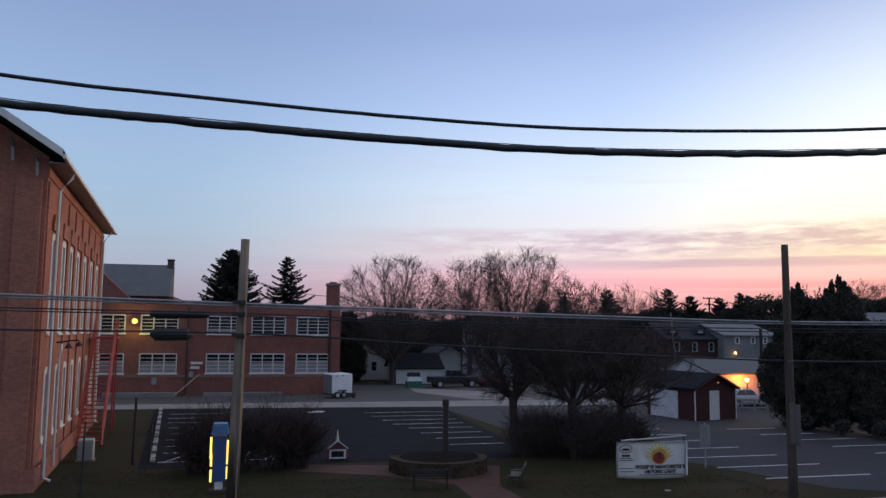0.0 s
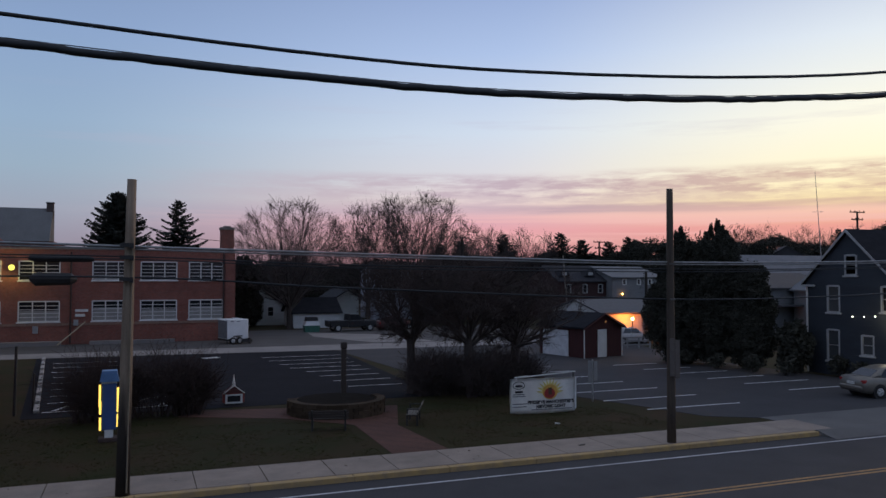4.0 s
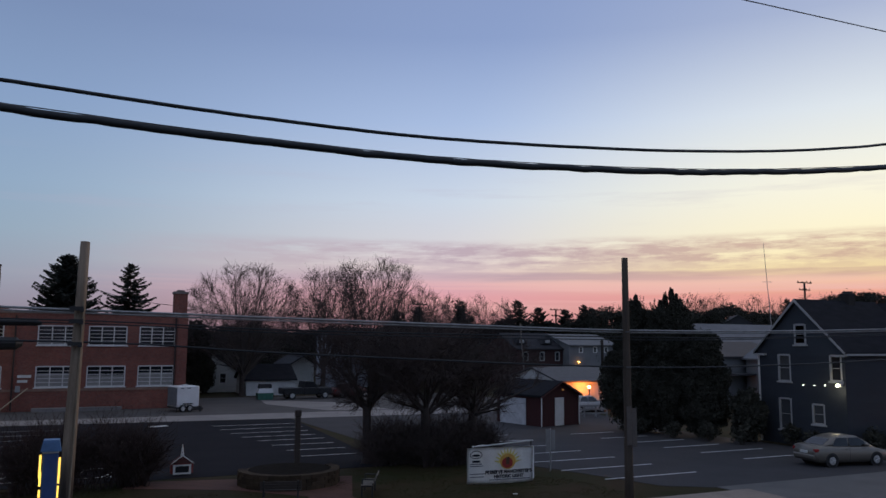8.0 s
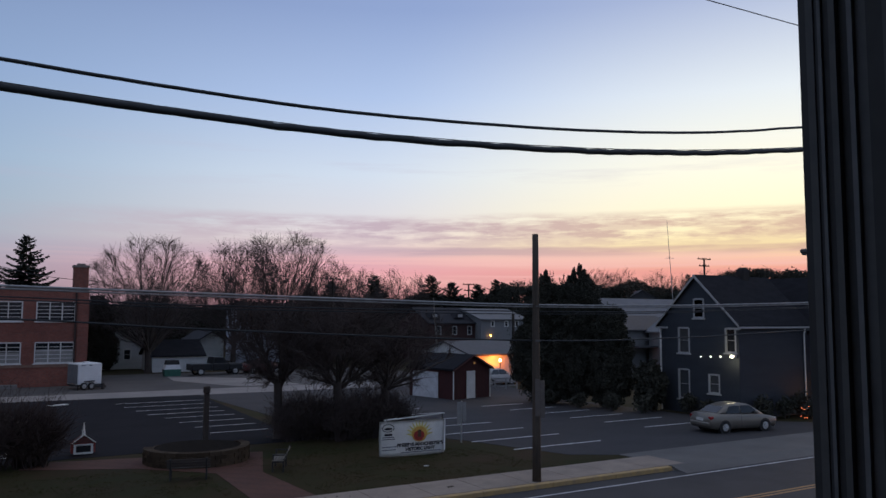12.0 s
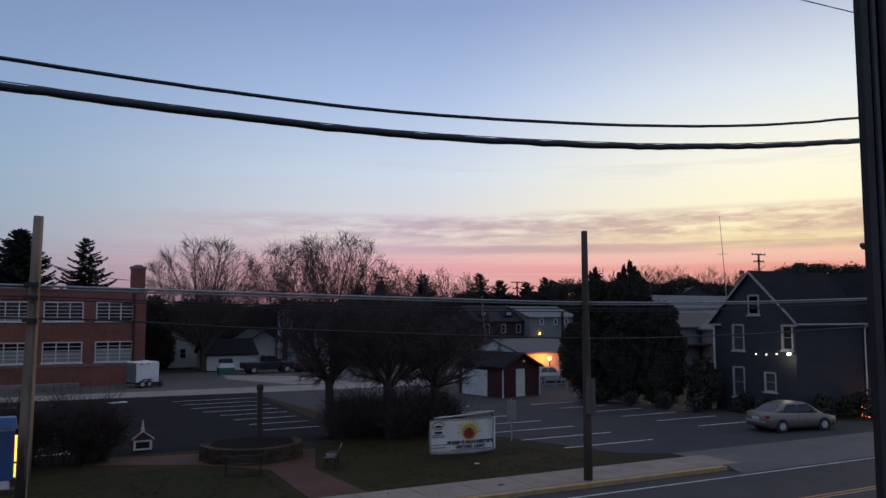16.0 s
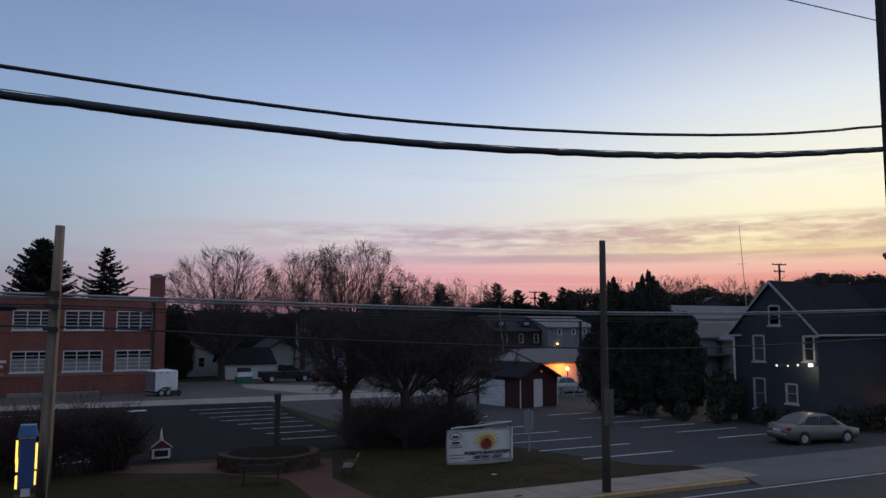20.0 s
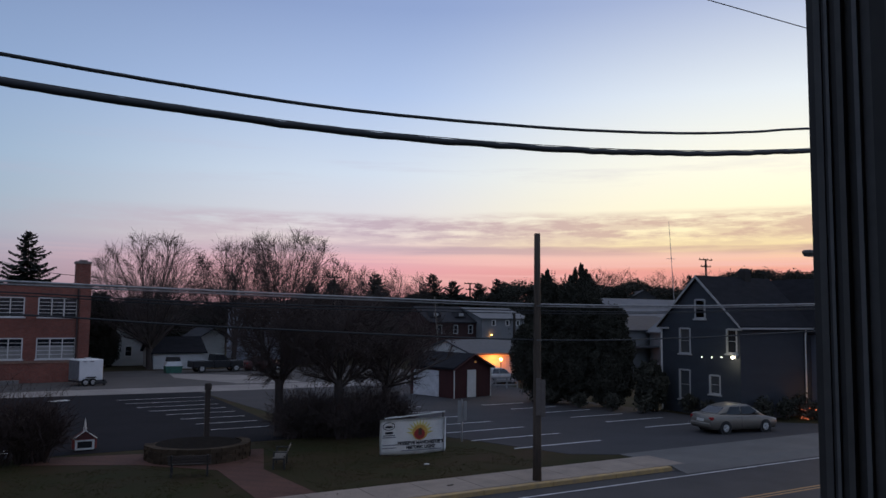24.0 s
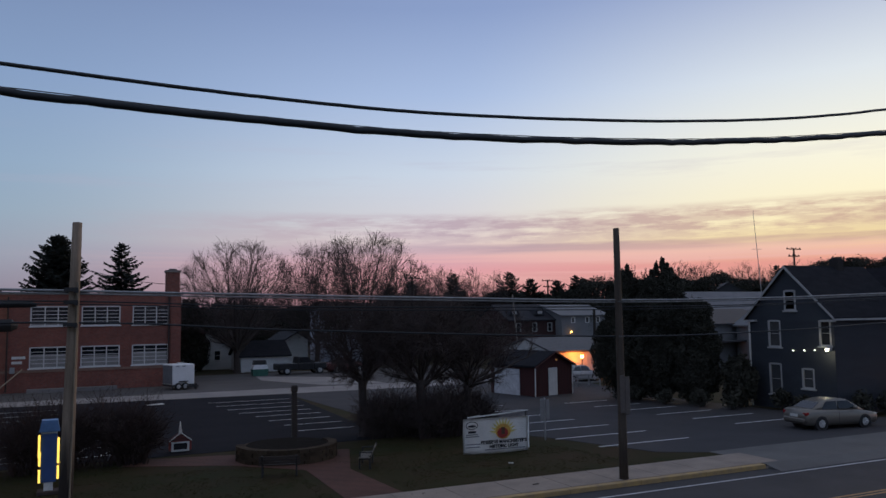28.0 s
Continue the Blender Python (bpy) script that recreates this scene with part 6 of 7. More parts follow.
def sedan(name, loc, rz, paint, label):
    """A four door saloon, nose along +x, standing on its wheels."""
    c = empty(name, loc, label, "car", rz=rz)

    def ring(w, z0, zs, z1):
        return [(-w * 0.92, z0), (-w, z0 + 0.18), (-w, zs), (-w * 0.90, z1), (w * 0.90, z1), (w, zs), (w, z0 + 0.18), (w * 0.92, z0)]
    st = [(-2.24, 0.74, 0.42, 0.62, 0.70), (-2.18, 0.80, 0.28, 0.72, 0.95), (-1.9, 0.84, 0.22, 0.80, 1.00), (-1.3, 0.85, 0.20, 0.82, 0.98), (0.0, 0.85, 0.20, 0.80, 0.93), (0.9, 0.85, 0.20, 0.76, 0.90), (1.5, 0.84, 0.20, 0.72, 0.83), (2.0, 0.79, 0.22, 0.64, 0.73), (2.2, 0.70, 0.28, 0.54, 0.62), (2.27, 0.60, 0.36, 0.48, 0.54)]
    part("body", loft([(x, ring(w, z0, zs, z1)) for x, w, z0, zs, z1 in st]), paint, c, smooth=True)
    st = [(-1.72, 0.70, 0.97, 0.99), (-1.2, 0.64, 0.95, 1.30), (-0.7, 0.61, 0.94, 1.43), (-0.1, 0.61, 0.92, 1.47), (0.35, 0.62, 0.91, 1.43), (0.75, 0.65, 0.89, 1.24), (1.36, 0.70, 0.84, 0.87)]
    cab = part("cabin", loft([(x, [(-0.76, zb), (-(0.76 + w) / 2, (zb + zt) / 2), (-w, zt - 0.03), (-w * 0.9, zt), (w * 0.9, zt), (w, zt - 0.03), ((0.76 + w) / 2, (zb + zt) / 2), (0.76, zb)]) for x, w, zb, zt in st]), paint, c, smooth=True)
    # side glass, proud of the cabin skin
    for s in (-1, 1):
        for x0, x1, t0, t1 in ((-1.22, -0.28, -0.88, -0.26), (-0.20, 0.98, -0.19, 0.42)):
            bm = bmesh.new()
            vs = [bm.verts.new(v) for v in ((x0, s * 0.768, 0.99), (x1, s * 0.768, 0.965), (t1, s * 0.652, 1.355), (t0, s * 0.648, 1.355))]
            bm.faces.new(vs if s < 0 else vs[::-1])
            part("side_window", bm, GLASS_CAR, cab)
        part("door_seam", boxes((-0.27, -0.255, s * 0.853 - 0.002, s * 0.853 + 0.002, 0.30, 0.92)), BLACK_PAINT, c)
        part("door_handle", boxes((-0.55, -0.38, s * 0.858 - 0.012, s * 0.858 + 0.012, 0.82, 0.85)), paint, c)
        part("mirror", boxes((0.62, 0.78, s * 0.88 - 0.09, s * 0.88 + 0.09, 0.95, 1.08), bevel=0.03), paint, c)
        part("tail_light", boxes((-2.22, -2.0, s * 0.70 - 0.11, s * 0.70 + 0.115, 0.70, 0.88), bevel=0.03), mat("tail_red", (0.30, 0.02, 0.02), None, 0.25), c, "red tail light")
        part("headlight", boxes((1.95, 2.16, s * 0.62 - 0.13, s * 0.62 + 0.12, 0.58, 0.70), bevel=0.03), mat("lamp_glass", (0.5, 0.5, 0.5), None, 0.1), c, "clear headlight")
        for x in (-1.32, 1.30):
            part("wheel_arch", bar([(x, s * 0.60, 0.31), (x, s * 0.856, 0.31)], 0.37, 18), BLACK_PAINT, c)
            wheel(c, x, s * 0.68, 0.31, s)
    bm = bmesh.new()
    bm.faces.new([bm.verts.new(v) for v in ((-1.67, -0.62, 1.035), (-1.67, 0.62, 1.035), (-1.20, 0.55, 1.318), (-1.20, -0.55, 1.318))][::-1])
    part("rear_window", bm, GLASS_CAR, cab)
    bm = bmesh.new()
    rows = [[bm.verts.new((x, sy * y, z)) for sy in (-1, 1)] for x, y, z in ((1.29, 0.64, 0.93), (0.76, 0.58, 1.256), (0.40, 0.55, 1.425))]
    for a, b in zip(rows, rows[1:]):
        bm.faces.new((a[0], a[1], b[1], b[0]))
    part("windscreen", bm, GLASS_CAR, cab)
    part("bumper_rear", boxes((-2.30, -2.15, -0.74, 0.74, 0.36, 0.58), bevel=0.05), paint, c)
    part("plate", boxes((-2.26, -2.235, -0.26, 0.26, 0.62, 0.76)), WHITE_TRIM, c, "blank pale number plate")
    return c


SILVER = mat("car_champagne", (0.19, 0.172, 0.15), (0.165, 0.15, 0.13), 0.35, 1.0, metal=0.5)
sedan("sedan_car", (34.6, 27.95, 0.012), -9, SILVER, "champagne silver sedan parked by the blue house")
sedan("sedan_car", (39.3, 57.0, 0.0), 12, mat("car_white", (0.42, 0.42, 0.42), None, 0.4), "pale parked car under the orange lamp")
sedan("dark_car", (25.9, 80.6, 0.012), 8, mat("car_maroon", (0.09, 0.02, 0.02), None, 0.4), "dark maroon parked car at the yard edge")


def pickup():
    c = empty("pickup_truck", (20.9, 80.3, 0.012), "black parked pickup truck at the yard edge", "car", rz=6)
    black = mat("truck_black", (0.014, 0.015, 0.018), None, 0.35)
    part("bed", boxes((-2.6, -0.5, -0.9, 0.9, 0.5, 1.15), bevel=0.05), black, c)
    part("bonnet", boxes((1.2, 2.6, -0.9, 0.9, 0.45, 1.12), bevel=0.08), black, c)
    part("body", boxes((-0.5, 1.2, -0.92, 0.92, 0.45, 1.15), bevel=0.04), black, c)
    bm = bmesh.new()
    prism(bm, [(-0.55, 1.14), (1.2, 1.14), (0.6, 1.75), (-0.4, 1.78)], -0.78, 0.78)
    part("cabin", bm, black, c)
    for s in (-1, 1):
        bm = bmesh.new()
        vs = [bm.verts.new(v) for v in ((-0.35, s * 0.79, 1.2), (0.95, s * 0.79, 1.2), (0.5, s * 0.79, 1.68), (-0.3, s * 0.79, 1.70))]
        bm.faces.new(vs if s < 0 else vs[::-1])
        part("side_window", bm, GLASS_DARK, c)
        for x in (-1.7, 1.85):
            wheel(c, x, s * 0.74, 0.38, s)


pickup()


def cargo_trailer():
    t = empty("cargo_trailer", (7.7, 69.4, 0.012), "small white enclosed cargo trailer beside the school", "trailer", rz=17)
    t.scale = (0.93, 0.93, 0.97)
    white = mat("trailer_white", (0.70, 0.71, 0.72), (0.62, 0.63, 0.64), 0.4, 1.0)
    part("box", boxes((-1.05, 1.0, -1.0, 1.2, 0.42, 2.15), bevel=0.06), white, t)
    # added dark sheet: shade of the trailer's left face put in as colour
    part("side_panel", boxes((-1.07, -1.052, -0.95, 1.1, 0.5, 2.05)), mat("trailer_shade_grey", (0.16, 0.165, 0.18)), t, "added grey sheet that shades the trailer side")
    part("roof_vent", boxes((-0.2, 0.3, -0.2, 0.2, 2.15, 2.25), bevel=0.02), white, t)
    part("fender", boxes((-0.5, 0.35, -1.2, -1.002, 0.66, 0.74), bevel=0.02), BLACK_PAINT, t)
    for x in (-0.55, 0.1):
        wheel(t, x, -1.0, 0.30, -1)
    part("drawbar", boxes((0.2, 1.3, -1.25, -1.1, 0.14, 0.34), bevel=0.03), BLACK_PAINT, t)
    part("coupling", boxes((0.95, 1.15, -1.3, -1.05, 0.0, 0.5), bevel=0.03), BLACK_PAINT, t)
    part("chassis", boxes((-1.1, 1.05, -0.9, 1.1, 0.30, 0.418)), BLACK_PAINT, t)
    part("tongue", bar([(1.0, 0.0, 0.36), (1.5, -0.4, 0.36)], 0.05, 6), BLACK_PAINT, t)
    part("jack", bar([(-1.0, -0.9, 0.0), (-1.0, -0.9, 0.5)], 0.05, 6), BLACK_PAINT, t)
    for x in (-0.75, -0.15):
        part("marker_light", boxes((x, x + 0.3, -1.02, -1.002, 1.95, 2.02)), mat("ink_grey", (0.16, 0.17, 0.2)), t)
    d = empty("green_dumpster", (16.7, 80.2, 0.012), "green and white waste container with black lid", "dumpster")
    d.scale = (0.85, 0.85, 0.9)
    bm = bmesh.new()
    prism(bm, [(-0.85, 0.0), (0.85, 0.0), (0.95, 0.75), (-0.95, 0.75)], -0.6, 0.7)
    part("lower_body", bm, mat("dumpster_green", (0.035, 0.13, 0.095), None, 0.6), d)
    bm = bmesh.new()
    prism(bm, [(-0.95, 0.752), (0.95, 0.752), (0.75, 1.25), (-0.75, 1.25)], -0.58, 0.7)
    part("upper_body", bm, white, d)
    bm = bmesh.new()
    prism(bm, [(-0.75, 1.252), (0.75, 1.252), (0.65, 1.72), (-0.65, 1.72)], -0.5, 0.7)
    part("lid", bm, BLACK_PAINT, d)


cargo_trailer()


# ---- sheds, garages and houses around ----
def gable_house(name, loc, rz, w, d, ze, zp, wall, roof, label, wins=(), ridge_x=False, category="house", trim=None, o=0.3):
    """A plain gabled block: front at y = 0 facing -y; the gable faces the front unless ridge_x. wins: (x, width, z0, z1) on the front."""
    h = empty(name, loc, label, category, rz=rz)
    bm = bmesh.new()
    holed_wall(bm, -w / 2, w / 2, 0, ze, 0, 0.2, [(x - ww / 2, x + ww / 2, z0, z1) for x, ww, z0, z1 in wins if z1 < ze])
    box(bm, -w / 2, -w / 2 + 0.2, 0.2, d - 0.2, 0, ze)
    box(bm, w / 2 - 0.2, w / 2, 0.2, d - 0.2, 0, ze)
    box(bm, -w / 2, w / 2, d - 0.2, d, 0, ze)
    part("wall", bm, wall, h)
    bm = bmesh.new()
    t = 0.14
    if ridge_x:
        k = (zp - ze) / (d / 2)
        prism(bm, [(0, ze), (d, ze), (d / 2, zp)], -w / 2, w / 2, swap=True)
        part("gable_wall", bm, wall, h)
        bm = bmesh.new()
        prism(bm, [(-o, ze - o * k), (d / 2, zp), (d + o, ze - o * k), (d + o, ze - o * k + t), (d / 2, zp + t), (-o, ze - o * k + t)], -w / 2 - o, w / 2 + o, swap=True)
    else:
        k = (zp - ze) / (w / 2)
        prism(bm, [(-w / 2, ze), (w / 2, ze), (0, zp)], 0, d)
        part("gable_wall", bm, wall, h)
        bm = bmesh.new()
        prism(bm, [(-w / 2 - o, ze - o * k), (0, zp), (w / 2 + o, ze - o * k), (w / 2 + o, ze - o * k + t), (0, zp + t), (-w / 2 - o, ze - o * k + t)], -o, d + o)
    part("roof", bm, roof, h)
    for x, ww, z0, z1 in wins:
        window(h, x, ww, z0, z1, 0.0, 1, 2, frame_w=0.09, deep=0.1 if z1 < ze else 0.03, trim=trim, sill=False, mull=0.03)
    return h


def red_shed():
    h = gable_house("red_shed", (31.3, 48.3, 0), 12, 3.8, 4.8, 2.15, 3.05, RED_BOARD, SHINGLE, "dark red wooden shed with white doors", category="shed", o=0.2)
    part("door", boxes((-0.60, 0.28, -0.06, -0.004, 0.02, 2.0), bevel=0.01), WHITE_TRIM, h, "white shed door")
    for x in (-1.91, 1.85):
        part("corner_board", boxes((x - 0.03, x + 0.06, -0.03, -0.003, 0, 2.1)), WHITE_TRIM, h)
    for s in (-1, 1):
        part("rake_board", bar([(s * 2.1, -0.22, 2.05), (0, -0.22, 3.10)], 0.05, 4), RED_BOARD, h)
    part("wall_lamp", bmesh_ball(0.07, (0.15, -0.1, 2.55), 8), glow("shed_lamp", (1.0, 0.5, 0.2), 0.2), h, "dim orange lamp")
    part("garage_door", boxes((-1.95, -1.902, 1.6, 4.4, 0.02, 1.9)), mat("garage_white", (0.62, 0.63, 0.65), None, 0.5), h, "white garage door")


red_shed()


def orange_yard():
    """The low white building and the orange lamp in front of it."""
    h = gable_house("white_workshop", (46.4, 59.9, 0), 0, 15.4, 9, 2.45, 3.5, WHITE_WALL, mat("pale_metal_roof", (0.075, 0.075, 0.08), None, 0.7), "low white workshop with pale metal roof", ridge_x=True, category="workshop")
    for x in (-4, -1.5, 1.0, 3.5):
        part("panel_seam", boxes((x, x + 0.05, -0.02, -0.002, 0, 2.1)), WHITE_TRIM, h)
    p = empty("yard_lamp", (41.0, 58.6, 0), "short lamp post with glowing orange head", "lamp post")
    part("post", bar([(0, 0, 0), (0, 0, 1.85)], 0.05, 8), BLACK_PAINT, p)
    part("globe", bmesh_ball(0.15, (0, 0, 2.02)), glow("lamp_orange", (1.0, 0.40, 0.08), 30), p, "glowing orange globe")
    part("cap", bar([(0, 0, 2.15), (0, 0, 2.22)], [0.22, 0.05], 12), BLACK_PAINT, p)
    lamp("yard_lamp_light", (41.0, 58.95, 2.05), 230, (1.0, 0.22, 0.03), 0.2)
    f = empty("rail_fence", (36.2, 53.3, 0), "low grey rail fence beside the shed", "fence", rz=-8)
    for k in range(6):
        part("post", boxes((-2.5 + k, -2.4 + k, -0.05, 0.05, 0, 0.95)), mat("fence_grey", (0.30, 0.30, 0.30), None, 0.8), f)
    for z in (0.3, 0.6, 0.88):
        part("rail", boxes((-2.5, 2.6, -0.075, -0.052, z - 0.06, z + 0.06)), mat("fence_grey", (0.30, 0.30, 0.30), None, 0.8), f)


orange_yard()


def far_houses():
    brick = mat("far_red_wall", (0.052, 0.024, 0.022), None, 0.9)
    wins = [(x, 0.7, 3.5, 4.7) for x in (-2.4, 0.1, 2.5)]
    gable_house("brick_row_house", (55.4, 90, 0), 0, 7.6, 9, 5.1, 7.1, brick, SLATE, "dark red brick row house with small white windows", wins, True, trim=HOUSE_TRIM)
    row = bpy.data.objects["brick_row_house"]
    for x in (-2.6, 1.4):
        d = part("dormer", prism(bmesh.new(), [(x - 0.85, 5.75), (x + 0.85, 5.75), (x + 0.45, 6.45), (x - 0.45, 6.45)], 0.7, 3.2), SLATE, row, "small dark roof dormer")
        part("dormer_window", boxes((x - 0.36, x + 0.36, 0.66, 0.697, 5.9, 6.3)), HOUSE_TRIM, d, "pale dormer window")
    # white wall toned to grey: its dusk shade is put into the colour
    h = gable_house("white_house", (62.6, 88.5, 0), 0, 7.6, 10, 5.6, 7.0, mat("shaded_white_wall", (0.20, 0.204, 0.21), (0.15, 0.154, 0.16), 0.85, 0.6), mat("weathered_pale_roof", (0.14, 0.144, 0.15), (0.10, 0.104, 0.11), 0.8, 0.5), "pale two storey house with a warm door lamp", [(-1.9, 0.6, 4.6, 5.4), (0.4, 0.6, 4.6, 5.4), (2.2, 0.6, 4.6, 5.4)], True)
    part("door_lamp", bmesh_ball(0.11, (-2.4, -0.25, 3.4), 8), glow("door_lamp_warm", (1.0, 0.45, 0.10), 14), h, "glowing warm lamp")
    # left, past the yard
    gable_house("white_garage", (18.5, 86.0, 0), 0, 5.2, 6, 1.75, 3.2, WHITE_WALL, SHINGLE, "low white garage with dark roof at the yard edge", [], True, category="garage")
    g = gable_house("white_cottage", (13.3, 93.0, 0), 0, 6.0, 7, 2.3, 4.4, WHITE_WALL, SLATE, "white gabled cottage behind bare trees", [(1.2, 0.8, 1.0, 2.2)], False)
    part("gate_arch", bar([(-2.2, -0.3, 0), (-2.2, -0.3, 1.7), (-1.6, -0.3, 2.3), (-1.0, -0.3, 1.7), (-1.0, -0.3, 0)], 0.09, 6), BLACK_PAINT, g)
    gable_house("white_barn", (25.8, 101.0, 0), 6, 3.2, 6, 2.9, 3.9, WHITE_WALL, SLATE, "white gabled barn glimpsed through bare branches", [], False)
    gable_house("pale_house", (32.4, 99.0, 0), 0, 6.8, 7, 6.6, 7.6, mat("pale_blue_wall", (0.36, 0.38, 0.45), (0.29, 0.31, 0.37), 0.8), SLATE, "pale house glimpsed through bare branches", [(-1.5, 0.9, 4.0, 5.3), (1.5, 0.9, 4.0, 5.3)], True)
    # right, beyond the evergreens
    # house walls here are coloured well below the white siding
    dull = mat("dark_grey_wall", (0.060, 0.060, 0.064), (0.045, 0.045, 0.048), 0.85, 0.4)
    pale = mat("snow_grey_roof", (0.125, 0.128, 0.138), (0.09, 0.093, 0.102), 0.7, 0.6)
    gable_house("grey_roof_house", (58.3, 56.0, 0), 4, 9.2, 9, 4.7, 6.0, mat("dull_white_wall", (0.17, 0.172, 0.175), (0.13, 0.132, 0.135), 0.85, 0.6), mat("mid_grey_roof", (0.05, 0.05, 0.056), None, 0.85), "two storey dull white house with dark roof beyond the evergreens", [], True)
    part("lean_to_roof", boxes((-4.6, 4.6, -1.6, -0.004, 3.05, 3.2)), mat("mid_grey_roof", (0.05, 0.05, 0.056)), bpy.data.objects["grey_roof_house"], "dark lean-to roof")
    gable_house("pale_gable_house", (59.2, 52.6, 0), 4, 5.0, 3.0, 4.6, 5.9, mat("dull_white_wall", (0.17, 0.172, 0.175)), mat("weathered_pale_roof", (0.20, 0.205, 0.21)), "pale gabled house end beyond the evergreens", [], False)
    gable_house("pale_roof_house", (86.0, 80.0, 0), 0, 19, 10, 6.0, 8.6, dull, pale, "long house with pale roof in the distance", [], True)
    gable_house("pale_roof_house", (94.5, 94.0, 0), -35, 5.5, 7, 8.7, 10.4, dull, mat("mid_grey_roof", (0.15, 0.155, 0.165)), "distant gabled house on the rise", [], False)


far_houses()


def house_front():
    """The front wing of the blue house, with the lit porch."""
    X0 = 45.25
    h = gable_house("porch_wing", (X0 + 2.45, 29.6, 0), 0, 4.9, 6.0, 5.35, 8.5, mat("siding_grey_blue", (0.11, 0.12, 0.15), (0.09, 0.10, 0.125), 0.8, 0.5), SHINGLE, "grey blue house wing with white gable trim and lit porch", [(0.0, 1.0, 5.9, 7.2)])
    for s in (-1, 1):
        part("rake_board", bar([(s * 2.8, -0.34, 4.98), (0, -0.34, 8.62)], 0.07, 4), WHITE_TRIM, h)
    part("front_door", boxes((-0.6, 0.4, -0.05, -0.004, 0.3, 2.4)), mat("door_red", (0.30, 0.04, 0.03), None, 0.5), h, "red front door")
    part("porch_roof", boxes((-2.6, 2.4, -1.9, -0.05, 2.75, 2.95)), SHINGLE, h)
    for x in (-2.45, 2.2):
        part("porch_post", boxes((x - 0.07, x + 0.07, -1.8, -1.66, 0, 2.748)), WHITE_TRIM, h)
    g = glow("string_red", (1.0, 0.12, 0.04), 2.2)
    part("light_string", boxes(*[(-2.5 + k * 0.2, -2.46 + k * 0.2, -1.96, -1.92, 2.66 + 0.04 * math.sin(k), 2.70 + 0.04 * math.sin(k)) for k in range(24)]), g, h, "red glowing string lights")
    rnd = random.Random(5)
    b = evergreen("lit_shrub", (43.0, 28.9, 0), [(0, 0, 0.55, 1.0, 0.7, 0.6)], 71, "small shrub wound with warm string lights", 700, 0.10, "shrub", trunk=0.03)
    bm = bmesh.new()
    for k in range(46):
        a, zz = rnd.uniform(0, 6.28), rnd.choice((0.12, 0.62)) + rnd.uniform(-0.05, 0.05)
        r = 0.85 + 0.15 * rnd.random()
        c = Vector((r * math.cos(a), 0.72 * r * math.sin(a), zz))
        box(bm, c.x - 0.011, c.x + 0.011, c.y - 0.011, c.y + 0.011, c.z - 0.011, c.z + 0.011)
    part("light_string", bm, glow("string_amber", (1.0, 0.22, 0.10), 4.0), b, "warm glowing string lights")
    fl = empty("porch_lantern", (45.05, 29.2, 0), "glowing orange lantern by the porch", "lantern")
    part("stand", bar([(0, 0, 0), (0, 0, 0.9)], 0.04, 6), BLACK_PAINT, fl)
    part("flame", bar([(0, 0, 0.9), (0, 0, 1.1), (0, 0, 1.5)], [0.10, 0.18, 0.02], 8), glow("flame_orange", (1.0, 0.42, 0.08), 8), fl, "glowing orange flame lamp")
    lamp("porch_light", (45.0, 28.9, 1.2), 14, (1.0, 0.4, 0.1), 0.15)


house_front()


def masts():
    m = empty("radio_mast", (60.6, 56.6, 0), "thin radio mast rising behind the house", "antenna")
    part("mast", bar([(1.2, 0, 0), (0.6, 0, 8), (0, 0, 15.9)], [0.05, 0.04, 0.022], 5), GREY_METAL, m)
    part("crossbar", bar([(-0.35, 0, 12.0), (0.9, 0, 12.05)], 0.02, 4), GREY_METAL, m)
    for loc, h, wdt in (((100.0, 85.7), 15.5, 3.0), ((36.9, 88.0), 10.6, 2.0), ((77.0, 120.0), 12.0, 2.4)):
        p = empty("distant_pole", (*loc, 0), "distant utility pole with two crossarms", "utility pole")
        part("shaft", bar([(0, 0, 0), (0, 0, h)], [0.19, 0.14], 8), CREOSOTE, p)
        for i, (z, s) in enumerate(((h - 0.15, 1.0), (h - 1.25, 0.75))):
            a = part("crossarm", boxes((-wdt / 2 * s, wdt / 2 * s, -0.08, 0.08, z - 0.07, z + 0.07)), CREOSOTE, p)
            for x in (-0.9, -0.3, 0.3, 0.9):
                part("insulator", boxes((x * wdt / 2 * s - 0.05, x * wdt / 2 * s + 0.05, -0.05, 0.05, z + 0.07, z + 0.25)), CREOSOTE, a)
    p = empty("leaning_pole", (46.6, 80.0, 0), "slim pale leaning pole among the roofs", "utility pole")
    part("shaft", bar([(0.5, 0, 0), (-0.25, 0, 8.2)], [0.11, 0.07], 6), mat("pale_pole", (0.22, 0.2, 0.18)), p)
    for x, y, h in ((58.0, 80.0, 6.4), (62.5, 82.0, 6.6)):
        p = empty("yard_pole", (x, y, 0), "dark pole in front of the pale house", "utility pole")
        part("shaft", bar([(0, 0, 0), (0, 0, h)], [0.2, 0.16], 8), CREOSOTE, p)
    cable("distant_wire", [(-3, 99, 12.2), (0.9, 98, 11.5), (4.9, 94, 10.3), (8.4, 90, 9.7), (11.2, 88, 9.5)], 0.03, CABLE_BLACK, "distant sagging wire behind the school", 4)


masts()


